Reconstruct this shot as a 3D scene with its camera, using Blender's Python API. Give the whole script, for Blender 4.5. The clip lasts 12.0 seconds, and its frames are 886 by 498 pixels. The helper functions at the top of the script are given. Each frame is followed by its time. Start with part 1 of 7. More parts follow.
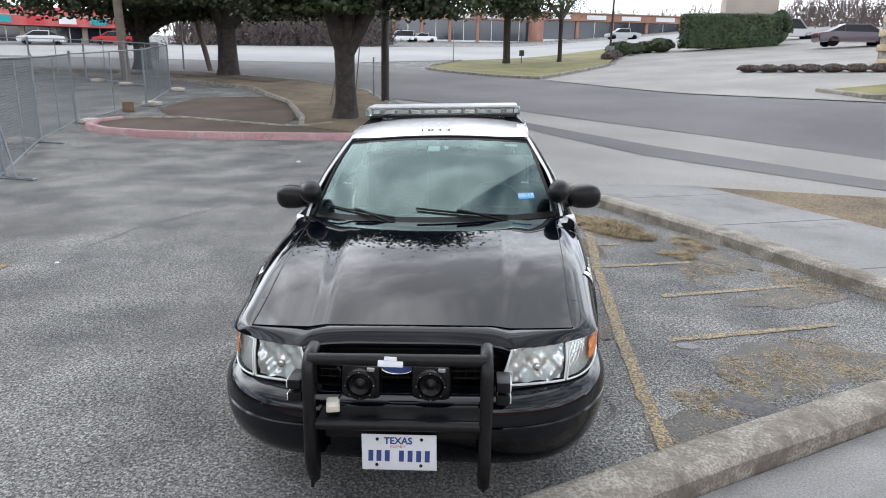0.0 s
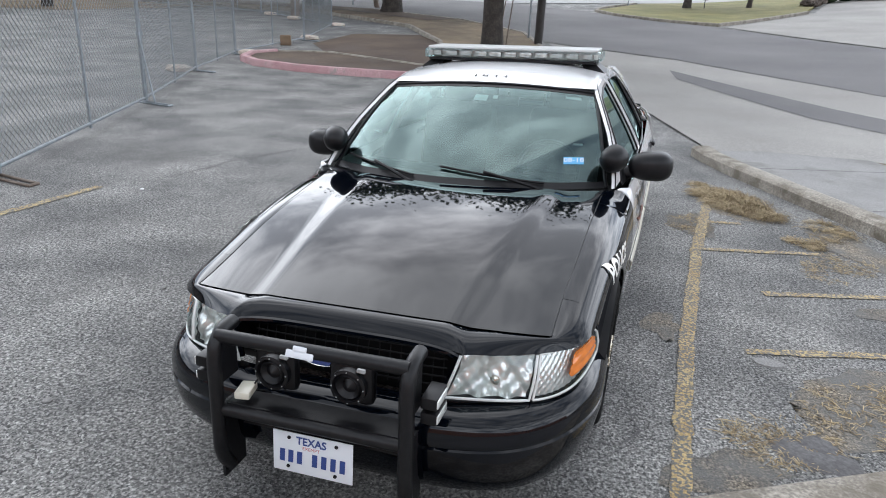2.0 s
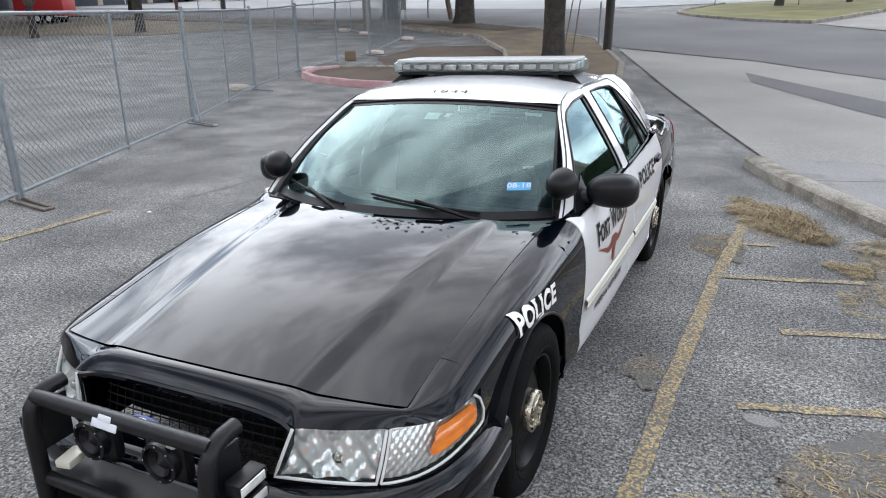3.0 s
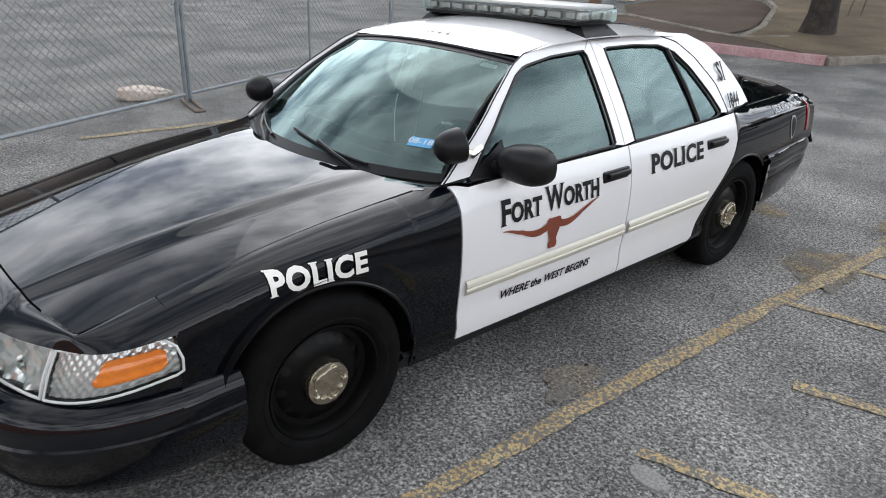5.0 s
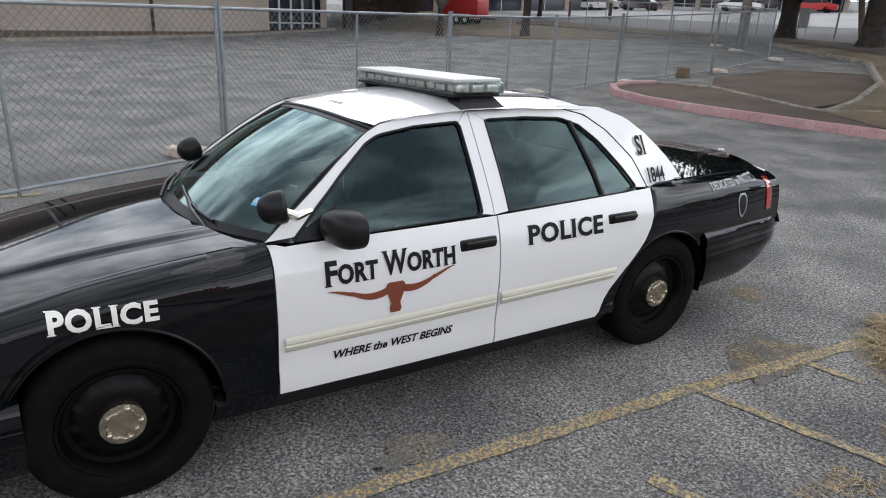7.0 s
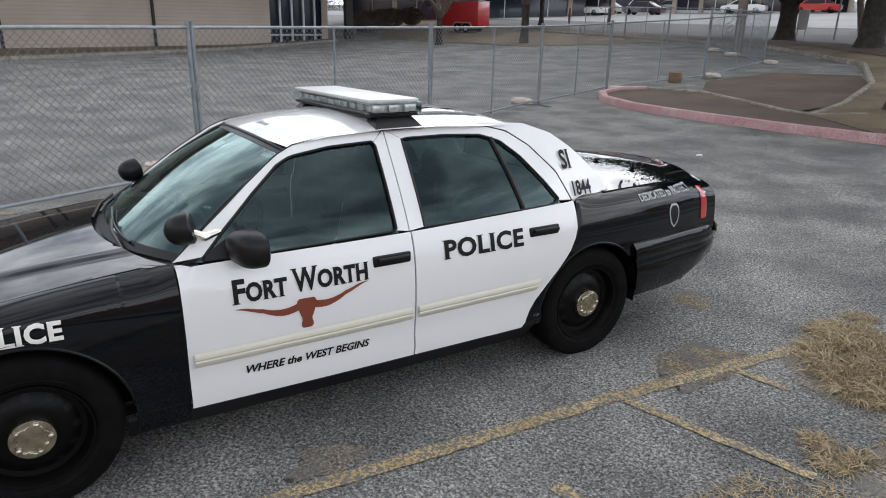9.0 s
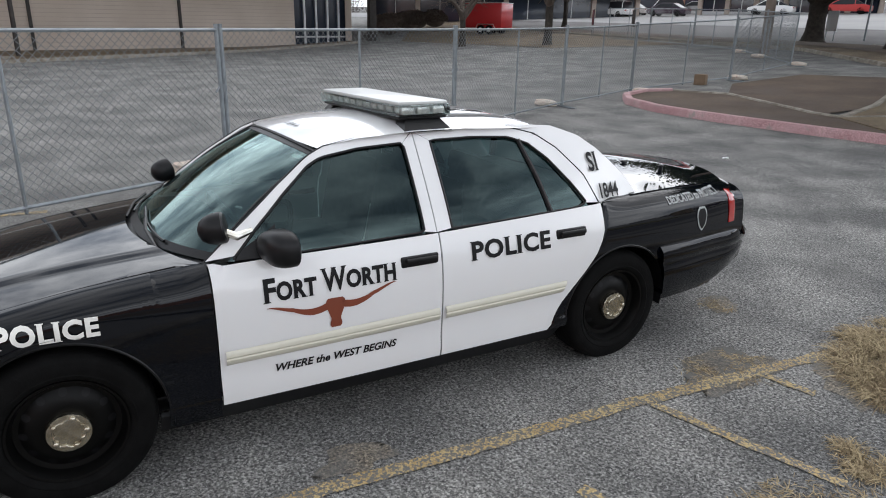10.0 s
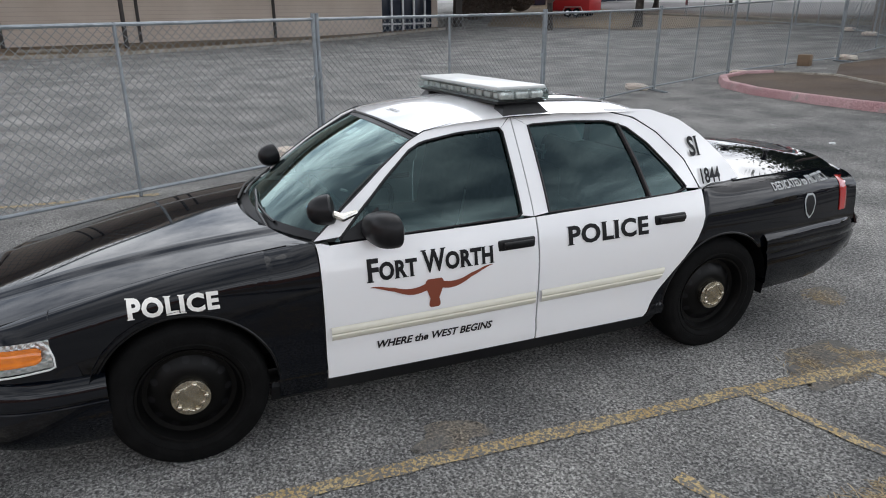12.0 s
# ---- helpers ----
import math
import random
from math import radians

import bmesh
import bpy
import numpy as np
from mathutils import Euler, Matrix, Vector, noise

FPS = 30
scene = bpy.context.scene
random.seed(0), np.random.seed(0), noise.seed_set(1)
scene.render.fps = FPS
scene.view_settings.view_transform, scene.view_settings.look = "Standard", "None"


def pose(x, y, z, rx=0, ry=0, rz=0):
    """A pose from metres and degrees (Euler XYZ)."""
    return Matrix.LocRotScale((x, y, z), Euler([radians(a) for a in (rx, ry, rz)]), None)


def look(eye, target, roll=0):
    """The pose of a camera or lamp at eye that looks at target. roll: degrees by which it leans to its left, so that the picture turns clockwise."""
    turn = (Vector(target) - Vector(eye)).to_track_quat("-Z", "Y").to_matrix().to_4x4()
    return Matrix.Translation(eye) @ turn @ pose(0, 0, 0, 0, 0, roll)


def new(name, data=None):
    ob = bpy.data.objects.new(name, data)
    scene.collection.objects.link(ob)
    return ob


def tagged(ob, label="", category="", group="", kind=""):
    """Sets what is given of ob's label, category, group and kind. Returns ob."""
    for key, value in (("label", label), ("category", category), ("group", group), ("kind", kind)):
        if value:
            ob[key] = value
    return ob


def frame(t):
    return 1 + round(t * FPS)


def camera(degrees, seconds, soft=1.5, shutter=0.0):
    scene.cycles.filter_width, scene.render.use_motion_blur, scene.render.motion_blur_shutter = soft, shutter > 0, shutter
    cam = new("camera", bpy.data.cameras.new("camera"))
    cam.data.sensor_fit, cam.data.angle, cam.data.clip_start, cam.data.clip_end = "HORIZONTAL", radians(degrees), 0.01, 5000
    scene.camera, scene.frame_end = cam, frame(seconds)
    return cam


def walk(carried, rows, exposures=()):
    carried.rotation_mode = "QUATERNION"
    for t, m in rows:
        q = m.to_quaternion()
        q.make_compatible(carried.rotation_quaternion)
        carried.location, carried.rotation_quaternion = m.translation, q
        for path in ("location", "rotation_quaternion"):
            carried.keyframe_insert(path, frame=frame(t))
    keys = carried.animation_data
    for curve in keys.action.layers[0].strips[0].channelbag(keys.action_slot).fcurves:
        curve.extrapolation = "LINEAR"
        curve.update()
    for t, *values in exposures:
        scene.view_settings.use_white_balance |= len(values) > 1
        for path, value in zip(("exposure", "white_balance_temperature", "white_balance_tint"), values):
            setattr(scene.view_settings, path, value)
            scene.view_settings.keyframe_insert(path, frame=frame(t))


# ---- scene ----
cam = camera(66.2, 12.0, 1.0)
PATH = [
    (0, (0.307, -3.564, 1.836), (0.191, -1.637, 1.312), 1.2),
    (0.5, (0.402, -3.519, 1.823), (0.198, -1.621, 1.227), 2.6),
    (1, (0.491, -3.357, 1.808), (0.218, -1.483, 1.166), 3.2),
    (1.5, (0.669, -3.114, 1.825), (0.324, -1.257, 1.168), 1.7),
    (2, (0.969, -2.871, 1.81), (0.416, -1.076, 1.122), 2.7),
    (2.5, (1.251, -2.558, 1.805), (0.442, -0.854, 1.141), 2.8),
    (3, (1.537, -2.234, 1.822), (0.741, -0.525, 1.155), -0.0),
    (3.2, (1.663, -2.142, 1.815), (0.812, -0.465, 1.133), 0.3),
    (4.8, (2.527, -1.181, 1.791), (1.219, 0.115, 1.011), 2.4),
    (5, (2.648, -1.087, 1.805), (1.307, 0.148, 0.982), 2.9),
    (5.5, (2.879, -0.836, 1.824), (1.528, 0.457, 1.115), 4.0),
    (6, (3.104, -0.604, 1.861), (1.665, 0.636, 1.234), 2.1),
    (6.5, (3.316, -0.387, 1.858), (1.773, 0.666, 1.143), 3.1),
    (6.7, (3.348, -0.302, 1.863), (1.78, 0.734, 1.177), 3.0),
    (8.3, (3.65, 0.178, 1.946), (2.016, 1.122, 1.284), 2.5),
    (8.5, (3.684, 0.173, 1.957), (2.064, 1.152, 1.311), 2.3),
    (9, (3.699, 0.183, 1.961), (2.082, 1.167, 1.315), 1.3),
    (9.5, (3.7, 0.169, 1.96), (2.074, 1.134, 1.308), 1.3),
    (10, (3.698, 0.145, 1.965), (2.049, 1.077, 1.322), 1.2),
    (10.5, (3.695, 0.137, 1.965), (2.045, 1.063, 1.315), 1.6),
    (11, (3.706, 0.108, 1.962), (2.046, 1.01, 1.305), 1.5),
    (11.5, (3.71, 0.085, 1.966), (2.018, 0.916, 1.299), 0.6),
    (12, (3.715, 0.048, 1.967), (1.975, 0.76, 1.285), -0.3),
]
walk(cam, [(t, look(eye, target, roll)) for t, eye, target, roll in PATH], ((0, 0.25, 6450, 10), (3, 0.22, 6350, 10), (5, -0.02, 6600, 10), (8.5, -0.18, 6600, 10), (12, -0.22, 6600, 10)))

# ---- sky and sun ----
world = bpy.data.worlds.new("overcast_sky")
scene.world = world
world.use_nodes = True
wn, wl = world.node_tree.nodes, world.node_tree.links
wn.clear()
w_out = wn.new("ShaderNodeOutputWorld")
w_bg = wn.new("ShaderNodeBackground")
w_bg.inputs["Strength"].default_value = 0.12
w_sky = wn.new("ShaderNodeTexSky")
w_sky.sky_type = "NISHITA"
w_sky.sun_disc = False
w_sky.sun_elevation, w_sky.sun_rotation = radians(42), radians(335)
w_co = wn.new("ShaderNodeTexCoord")
w_map = wn.new("ShaderNodeMapping")
w_map.inputs["Scale"].default_value = (1.0, 1.0, 2.2)
w_map.inputs["Location"].default_value = (0.0, 0.0, 0.0)
w_noise = wn.new("ShaderNodeTexNoise")
w_noise.inputs["Scale"].default_value = 3.2
w_noise.inputs["Detail"].default_value = 7
w_noise.inputs["Roughness"].default_value = 0.6
w_ramp = wn.new("ShaderNodeValToRGB")
w_ramp.color_ramp.elements[0].position, w_ramp.color_ramp.elements[0].color = 0.38, (4.6, 5.2, 6.2, 1)
w_ramp.color_ramp.elements[1].position, w_ramp.color_ramp.elements[1].color = 0.60, (17.5, 17.9, 18.6, 1)
w_mix = wn.new("ShaderNodeMixRGB")
w_mix.inputs["Fac"].default_value = 0.92
wl.new(w_co.outputs["Generated"], w_map.inputs["Vector"])
wl.new(w_map.outputs["Vector"], w_noise.inputs["Vector"])
wl.new(w_noise.outputs["Fac"], w_ramp.inputs["Fac"])
wl.new(w_sky.outputs["Color"], w_mix.inputs["Color1"])
wl.new(w_ramp.outputs["Color"], w_mix.inputs["Color2"])
# overcast brighter low down than overhead, with a ragged edge
w_sep = wn.new("ShaderNodeSeparateXYZ")
w_add = wn.new("ShaderNodeMath")
w_add.operation = "MULTIPLY_ADD"
w_add.inputs[1].default_value = -0.55
w_deep = wn.new("ShaderNodeValToRGB")
w_deep.color_ramp.elements[0].position, w_deep.color_ramp.elements[0].color = 0.22, (1.5, 1.52, 1.55, 1)
w_deep.color_ramp.elements[1].position, w_deep.color_ramp.elements[1].color = 0.50, (0.70, 0.71, 0.73, 1)
w_mul = wn.new("ShaderNodeMixRGB")
w_mul.blend_type, w_mul.inputs["Fac"].default_value = "MULTIPLY", 1.0
wl.new(w_co.outputs["Generated"], w_sep.inputs["Vector"])
wl.new(w_noise.outputs["Fac"], w_add.inputs[0])
wl.new(w_sep.outputs["Z"], w_add.inputs[2])
w_shift = wn.new("ShaderNodeMath")
w_shift.operation = "ADD"
w_shift.inputs[1].default_value = 0.10
wl.new(w_add.outputs["Value"], w_shift.inputs[0])
wl.new(w_shift.outputs["Value"], w_deep.inputs["Fac"])
wl.new(w_mix.outputs["Color"], w_mul.inputs["Color1"])
wl.new(w_deep.outputs["Color"], w_mul.inputs["Color2"])
# the veiled sun brightens the cloud round it
w_dot = wn.new("ShaderNodeVectorMath")
w_dot.operation = "DOT_PRODUCT"
w_dot.inputs[1].default_value = (-0.30, 0.82, 0.48)
w_glow = wn.new("ShaderNodeMapRange")
w_glow.interpolation_type = "SMOOTHSTEP"
w_glow.inputs["From Min"].default_value, w_glow.inputs["From Max"].default_value = 0.25, 1.0
w_glow.inputs["To Min"].default_value, w_glow.inputs["To Max"].default_value = 0.88, 1.5
w_lit = wn.new("ShaderNodeVectorMath")
w_lit.operation = "SCALE"
wl.new(w_co.outputs["Generated"], w_dot.inputs[0])
wl.new(w_dot.outputs["Value"], w_glow.inputs["Value"])
wl.new(w_mul.outputs["Color"], w_lit.inputs[0])
wl.new(w_glow.outputs["Result"], w_lit.inputs["Scale"])
wl.new(w_lit.outputs["Vector"], w_bg.inputs["Color"])
wl.new(w_bg.outputs["Background"], w_out.inputs["Surface"])
sun = new("sun", bpy.data.lights.new("sun", "SUN"))
sun.data.energy, sun.data.angle, sun.data.color = 1.0, radians(75), (1.0, 0.97, 0.93)
sun.matrix_world = look((-5, 10, 12), (0, 0, 0))

# ---- materials ----
def mat(name, col, rough=0.6, metal=0.0, col2=None, scale=6.0, bump=0.0, bscale=60.0, fine=None, coat=0.0, spec=0.5, stain=None, cells=None, grain=0.22, coat_ior=1.5):
    """Two scales of colour variation (scale, and fine grain) and a relief."""
    m = bpy.data.materials.new(name)
    m.use_nodes = True
    n, l = m.node_tree.nodes, m.node_tree.links
    b = n["Principled BSDF"]
    b.inputs["Roughness"].default_value, b.inputs["Metallic"].default_value = rough, metal
    b.inputs["Coat Weight"].default_value = coat
    b.inputs["Coat Roughness"].default_value, b.inputs["Coat IOR"].default_value = 0.03, coat_ior
    b.inputs["Specular IOR Level"].default_value = spec
    b.inputs["Base Color"].default_value = (*col, 1)
    co = n.new("ShaderNodeTexCoord")
    if col2:
        t = n.new("ShaderNodeTexNoise")
        t.inputs["Scale"].default_value, t.inputs["Detail"].default_value = scale, 6
        r = n.new("ShaderNodeValToRGB")
        r.color_ramp.elements[0].position, r.color_ramp.elements[0].color = 0.35, (*col, 1)
        r.color_ramp.elements[1].position, r.color_ramp.elements[1].color = 0.68, (*col2, 1)
        l.new(co.outputs["Object"], t.inputs["Vector"])
        l.new(t.outputs["Fac"], r.inputs["Fac"])
        out = r.outputs["Color"]
        if fine:
            t2 = n.new("ShaderNodeTexNoise")
            t2.inputs["Scale"].default_value, t2.inputs["Detail"].default_value = fine, 2
            r2 = n.new("ShaderNodeValToRGB")
            r2.color_ramp.elements[0].position, r2.color_ramp.elements[0].color = 0.36, (1 - grain, 1 - grain, 1 - grain, 1)
            r2.color_ramp.elements[1].position, r2.color_ramp.elements[1].color = 0.68, (1 + grain, 1 + grain, 1 + grain * 0.95, 1)
            mx = n.new("ShaderNodeMixRGB")
            mx.blend_type, mx.inputs["Fac"].default_value = "MULTIPLY", 1.0
            l.new(co.outputs["Object"], t2.inputs["Vector"])
            l.new(t2.outputs["Fac"], r2.inputs["Fac"])
            l.new(out, mx.inputs["Color1"])
            l.new(r2.outputs["Color"], mx.inputs["Color2"])
            out = mx.outputs["Color"]
        if cells:
            vo = n.new("ShaderNodeTexVoronoi")
            vo.inputs["Scale"].default_value = cells
            rv = n.new("ShaderNodeValToRGB")
            rv.color_ramp.elements[0].position, rv.color_ramp.elements[0].color = 0.14, (0.34, 0.34, 0.34, 1)
            rv.color_ramp.elements[1].position, rv.color_ramp.elements[1].color = 0.95, (1.85, 1.84, 1.80, 1)
            mv = n.new("ShaderNodeMixRGB")
            mv.blend_type, mv.inputs["Fac"].default_value = "MULTIPLY", 1.0
            l.new(co.outputs["Object"], vo.inputs["Vector"])
            l.new(vo.outputs["Color"], rv.inputs["Fac"])
            l.new(out, mv.inputs["Color1"])
            l.new(rv.outputs["Color"], mv.inputs["Color2"])
            out = mv.outputs["Color"]
        if stain:
            t3 = n.new("ShaderNodeTexNoise")
            t3.inputs["Scale"].default_value, t3.inputs["Detail"].default_value = stain[1], 8
            t3.inputs["Roughness"].default_value = 0.62
            r3 = n.new("ShaderNodeValToRGB")
            r3.color_ramp.elements[0].position, r3.color_ramp.elements[0].color = stain[2], (0, 0, 0, 1)
            r3.color_ramp.elements[1].position, r3.color_ramp.elements[1].color = stain[3], (1, 1, 1, 1)
            mx = n.new("ShaderNodeMixRGB")
            l.new(co.outputs["Object"], t3.inputs["Vector"])
            l.new(t3.outputs["Fac"], r3.inputs["Fac"])
            l.new(r3.outputs["Color"], mx.inputs["Fac"])
            l.new(out, mx.inputs["Color1"])
            mx.inputs["Color2"].default_value = (*stain[0], 1)
            out = mx.outputs["Color"]
        l.new(out, b.inputs["Base Color"])
    if bump:
        t = n.new("ShaderNodeTexNoise")
        t.inputs["Scale"].default_value, t.inputs["Detail"].default_value = bscale, 4
        bp = n.new("ShaderNodeBump")
        bp.inputs["Strength"].default_value, bp.inputs["Distance"].default_value = bump, 0.01
        l.new(co.outputs["Object"], t.inputs["Vector"])
        l.new(t.outputs["Fac"], bp.inputs["Height"])
        l.new(bp.outputs["Normal"], b.inputs["Normal"])
    return m


def glass(name, tint, through_share, ior=1.6, sheen=(0.86, 0.97, 0.97)):
    """Tinted sheet glass: part clear, part dark film, with a sharp gloss on top."""
    m = bpy.data.materials.new(name)
    m.use_nodes = True
    n, l = m.node_tree.nodes, m.node_tree.links
    n.clear()
    o = n.new("ShaderNodeOutputMaterial")
    tr = n.new("ShaderNodeBsdfTransparent")
    tr.inputs["Color"].default_value = (*[c * through_share for c in tint], 1)
    gl = n.new("ShaderNodeBsdfGlossy")
    gl.inputs["Roughness"].default_value = 0.02
    gl.inputs["Color"].default_value = (*sheen, 1)
    fr = n.new("ShaderNodeFresnel")
    fr.inputs["IOR"].default_value = ior
    m1 = n.new("ShaderNodeMixShader")
    l.new(fr.outputs["Fac"], m1.inputs["Fac"])
    l.new(tr.outputs["BSDF"], m1.inputs[1])
    l.new(gl.outputs["BSDF"], m1.inputs[2])
    l.new(m1.outputs["Shader"], o.inputs["Surface"])
    return m


M_ASPHALT = mat("worn_asphalt", (0.120, 0.120, 0.120), 0.9, 0, (0.265, 0.261, 0.254), 1.1, 1.0, 90, 60, stain=((0.085, 0.083, 0.08), 0.5, 0.52, 0.76), cells=120, grain=0.55)
M_DUST = mat("tan_dust_on_asphalt", (0.15, 0.132, 0.11), 0.95, 0, (0.23, 0.195, 0.15), 3.5, 1.0, 90, 60, stain=((0.14, 0.138, 0.132), 4.0, 0.36, 0.66), cells=120, grain=0.5)
M_ROAD = mat("street_asphalt", (0.10, 0.096, 0.098), 0.9, 0, (0.15, 0.145, 0.145), 0.25, 0.4, 60, 60)
M_HIGHWAY = mat("pale_highway", (0.26, 0.26, 0.26), 0.9, 0, (0.34, 0.335, 0.33), 0.1)
M_CONC = mat("driveway_concrete", (0.225, 0.213, 0.198), 0.85, 0, (0.30, 0.287, 0.267), 0.35, 0.3, 40, 50)
M_SIDEWALK = mat("sidewalk_concrete", (0.20, 0.196, 0.19), 0.85, 0, (0.265, 0.258, 0.25), 1.2, 0.4, 60, 90, stain=((0.16, 0.155, 0.145), 1.8, 0.52, 0.7))
M_KERB = mat("stained_kerb_concrete", (0.24, 0.215, 0.18), 0.9, 0, (0.36, 0.33, 0.285), 2.5, 0.9, 35, 70, stain=((0.15, 0.13, 0.10), 4.5, 0.46, 0.64), grain=0.35)
M_PINK = mat("faded_red_kerb_paint", (0.40, 0.225, 0.235), 0.8, 0, (0.50, 0.33, 0.335), 2.5, 0.5, 30, 40, stain=((0.30, 0.27, 0.25), 4.0, 0.6, 0.7))
# dirt, and the dry grass below it, toned down to include oak shade
M_SHADED_DIRT = mat("shaded_bare_dirt", (0.064, 0.042, 0.029), 0.95, 0, (0.115, 0.079, 0.053), 0.7, 0.8, 20, 30, stain=((0.09, 0.065, 0.05), 0.5, 0.5, 0.65))
M_DRYGRASS = mat("dry_grass_ground", (0.11, 0.08, 0.05), 0.95, 0, (0.22, 0.165, 0.10), 0.8, 0.9, 30, 45, grain=0.5)
M_LAWN = mat("winter_lawn", (0.13, 0.13, 0.04), 0.95, 0, (0.22, 0.19, 0.07), 0.6, 0.8, 25, 40)
M_STRAW = mat("dead_straw_grass", (0.26, 0.19, 0.105), 0.9, 0, (0.42, 0.33, 0.20), 8.0)


def by_island(m, dark, light):
    """Each loose piece takes its own shade."""
    n, l = m.node_tree.nodes, m.node_tree.links
    g = n.new("ShaderNodeNewGeometry")
    r = n.new("ShaderNodeValToRGB")
    r.color_ramp.elements[0].color, r.color_ramp.elements[1].color = (*dark, 1), (*light, 1)
    l.new(g.outputs["Random Per Island"], r.inputs["Fac"])
    l.new(r.outputs["Color"], n["Principled BSDF"].inputs["Base Color"])
    return m


by_island(M_STRAW, (0.15, 0.105, 0.06), (0.46, 0.37, 0.22))
M_GRIT = by_island(mat("stone_chips", (0.2, 0.2, 0.2), 0.85), (0.045, 0.045, 0.047), (0.40, 0.395, 0.38))
M_YELLOW = mat("worn_yellow_line_paint", (0.40, 0.28, 0.12), 0.85, 0, (0.50, 0.39, 0.20), 5, 0.8, 60, 90, stain=((0.14, 0.135, 0.125), 62.0, 0.46, 0.52))
M_BLACK = mat("gloss_black_car_paint", (0.0012, 0.0020, 0.0040), 0.3, 0, coat=1.0, spec=0.0, coat_ior=1.42)
M_WHITE = mat("gloss_white_car_paint", (0.80, 0.80, 0.80), 0.25, 0, coat=1.0)
M_TRIM = mat("black_plastic_trim", (0.004, 0.004, 0.005), 0.40, 0, (0.007, 0.007, 0.008), 30, spec=0.3)
M_PUSH = mat("black_powder_coated_steel", (0.006, 0.006, 0.007), 0.34, 0.0, (0.011, 0.011, 0.012), 40, 0.15, 300, spec=0.3)
M_RUBBER = mat("tyre_rubber", (0.003, 0.003, 0.003), 0.8, 0, (0.006, 0.006, 0.006), 14, 0.3, 80, spec=0.10)
M_RIM = mat("black_steel_wheel", (0.0025, 0.0025, 0.0025), 0.38, spec=0.15)
M_CHROME = mat("chrome", (0.72, 0.70, 0.64), 0.16, 1.0, (0.62, 0.58, 0.50), 20)
M_CAP = mat("tarnished_chrome_cap", (0.60, 0.56, 0.47), 0.26, 1.0, (0.40, 0.36, 0.28), 26, 0.25, 60)
M_BODYTRIM = mat("cream_moulding", (0.62, 0.60, 0.50), 0.35, 0, coat=0.4)
M_LENS = glass("clear_lamp_lens", (0.95, 0.97, 0.97), 0.93)
M_WIND = glass("windscreen_glass", (0.60, 0.82, 0.80), 0.85, 2.0, (0.76, 1.0, 0.98))
M_SIDEG = glass("tinted_side_glass", (0.32, 0.52, 0.52), 0.60, 1.7, (0.72, 0.97, 0.97))
M_LENS_RIM = mat("lens_edge_plastic", (0.62, 0.64, 0.62), 0.2, 0, (0.74, 0.75, 0.73), 25, coat=0.8)
M_AMBER = mat("amber_lens", (0.80, 0.22, 0.015), 0.15, 0, (0.62, 0.15, 0.01), 18, coat=1.0)
M_REFL = mat("lamp_reflector", (0.96, 0.96, 0.94), 0.14, 0.6, (0.88, 0.88, 0.85), 34)
M_TAIL = mat("red_tail_lens", (0.36, 0.012, 0.01), 0.12, 0, coat=1.0)
M_CLEARBAR = mat("clear_lightbar_lens", (0.56, 0.60, 0.58), 0.12, 0, (0.70, 0.73, 0.71), 12, coat=1.0)
M_BARTOP = mat("grey_lightbar_top", (0.50, 0.51, 0.50), 0.3, 0, (0.56, 0.57, 0.56), 3)
M_FADED = mat("faded_white_line_paint", (0.30, 0.29, 0.27), 0.9, 0, (0.24, 0.235, 0.225), 5, 0.6, 60, stain=((0.17, 0.168, 0.16), 9.0, 0.45, 0.55))
M_CARGLASS = mat("dark_car_glass", (0.015, 0.017, 0.02), 0.35, spec=0.2)
M_LED = mat("led_module", (0.85, 0.86, 0.83), 0.1, 0.3, (0.55, 0.57, 0.55), 40)
M_INT = mat("dark_grey_cloth", (0.05, 0.055, 0.058), 0.9, 0, (0.08, 0.085, 0.09), 30)
M_DASH = mat("dashboard_plastic", (0.025, 0.027, 0.03), 0.6, 0, (0.035, 0.037, 0.04), 20)
M_CAGE = mat("partition_metal", (0.42, 0.45, 0.45), 0.4, 0.6)
M_INK = mat("black_lettering_film", (0.008, 0.008, 0.009), 0.5, spec=0.2)
M_INKW = mat("white_lettering_film", (0.80, 0.79, 0.74), 0.4)
M_GREYINK = mat("grey_lettering_film", (0.40, 0.42, 0.42), 0.4)
M_RUST = mat("rust_brown_film", (0.20, 0.045, 0.02), 0.5)
M_BLUE = mat("blue_ink", (0.03, 0.06, 0.22), 0.5)
M_REDINK = mat("red_ink", (0.5, 0.04, 0.04), 0.5)
M_PLATE = mat("plate_white", (0.74, 0.77, 0.80), 0.35, 0, (0.68, 0.72, 0.76), 9)
M_STICK = mat("blue_sticker", (0.12, 0.42, 0.70), 0.5)
M_GALV = mat("galvanised_steel", (0.30, 0.33, 0.35), 0.5, 0.45, (0.22, 0.245, 0.26), 9, 0.2, 90)
M_WIRE = mat("fence_wire", (0.26, 0.28, 0.29), 0.55, 0.3)
M_SAND = mat("sandbag_cloth", (0.62, 0.50, 0.42), 0.9, 0, (0.72, 0.66, 0.58), 5, 0.6, 30, 60, stain=((0.55, 0.12, 0.06), 4.0, 0.62, 0.68))
M_BARK = mat("oak_bark", (0.030, 0.026, 0.022), 0.95, 0, (0.065, 0.055, 0.047), 5, 1.0, 22, 30)
M_LEAF = mat("live_oak_leaf", (0.028, 0.042, 0.016), 0.7, 0, (0.06, 0.075, 0.03), 1.5)
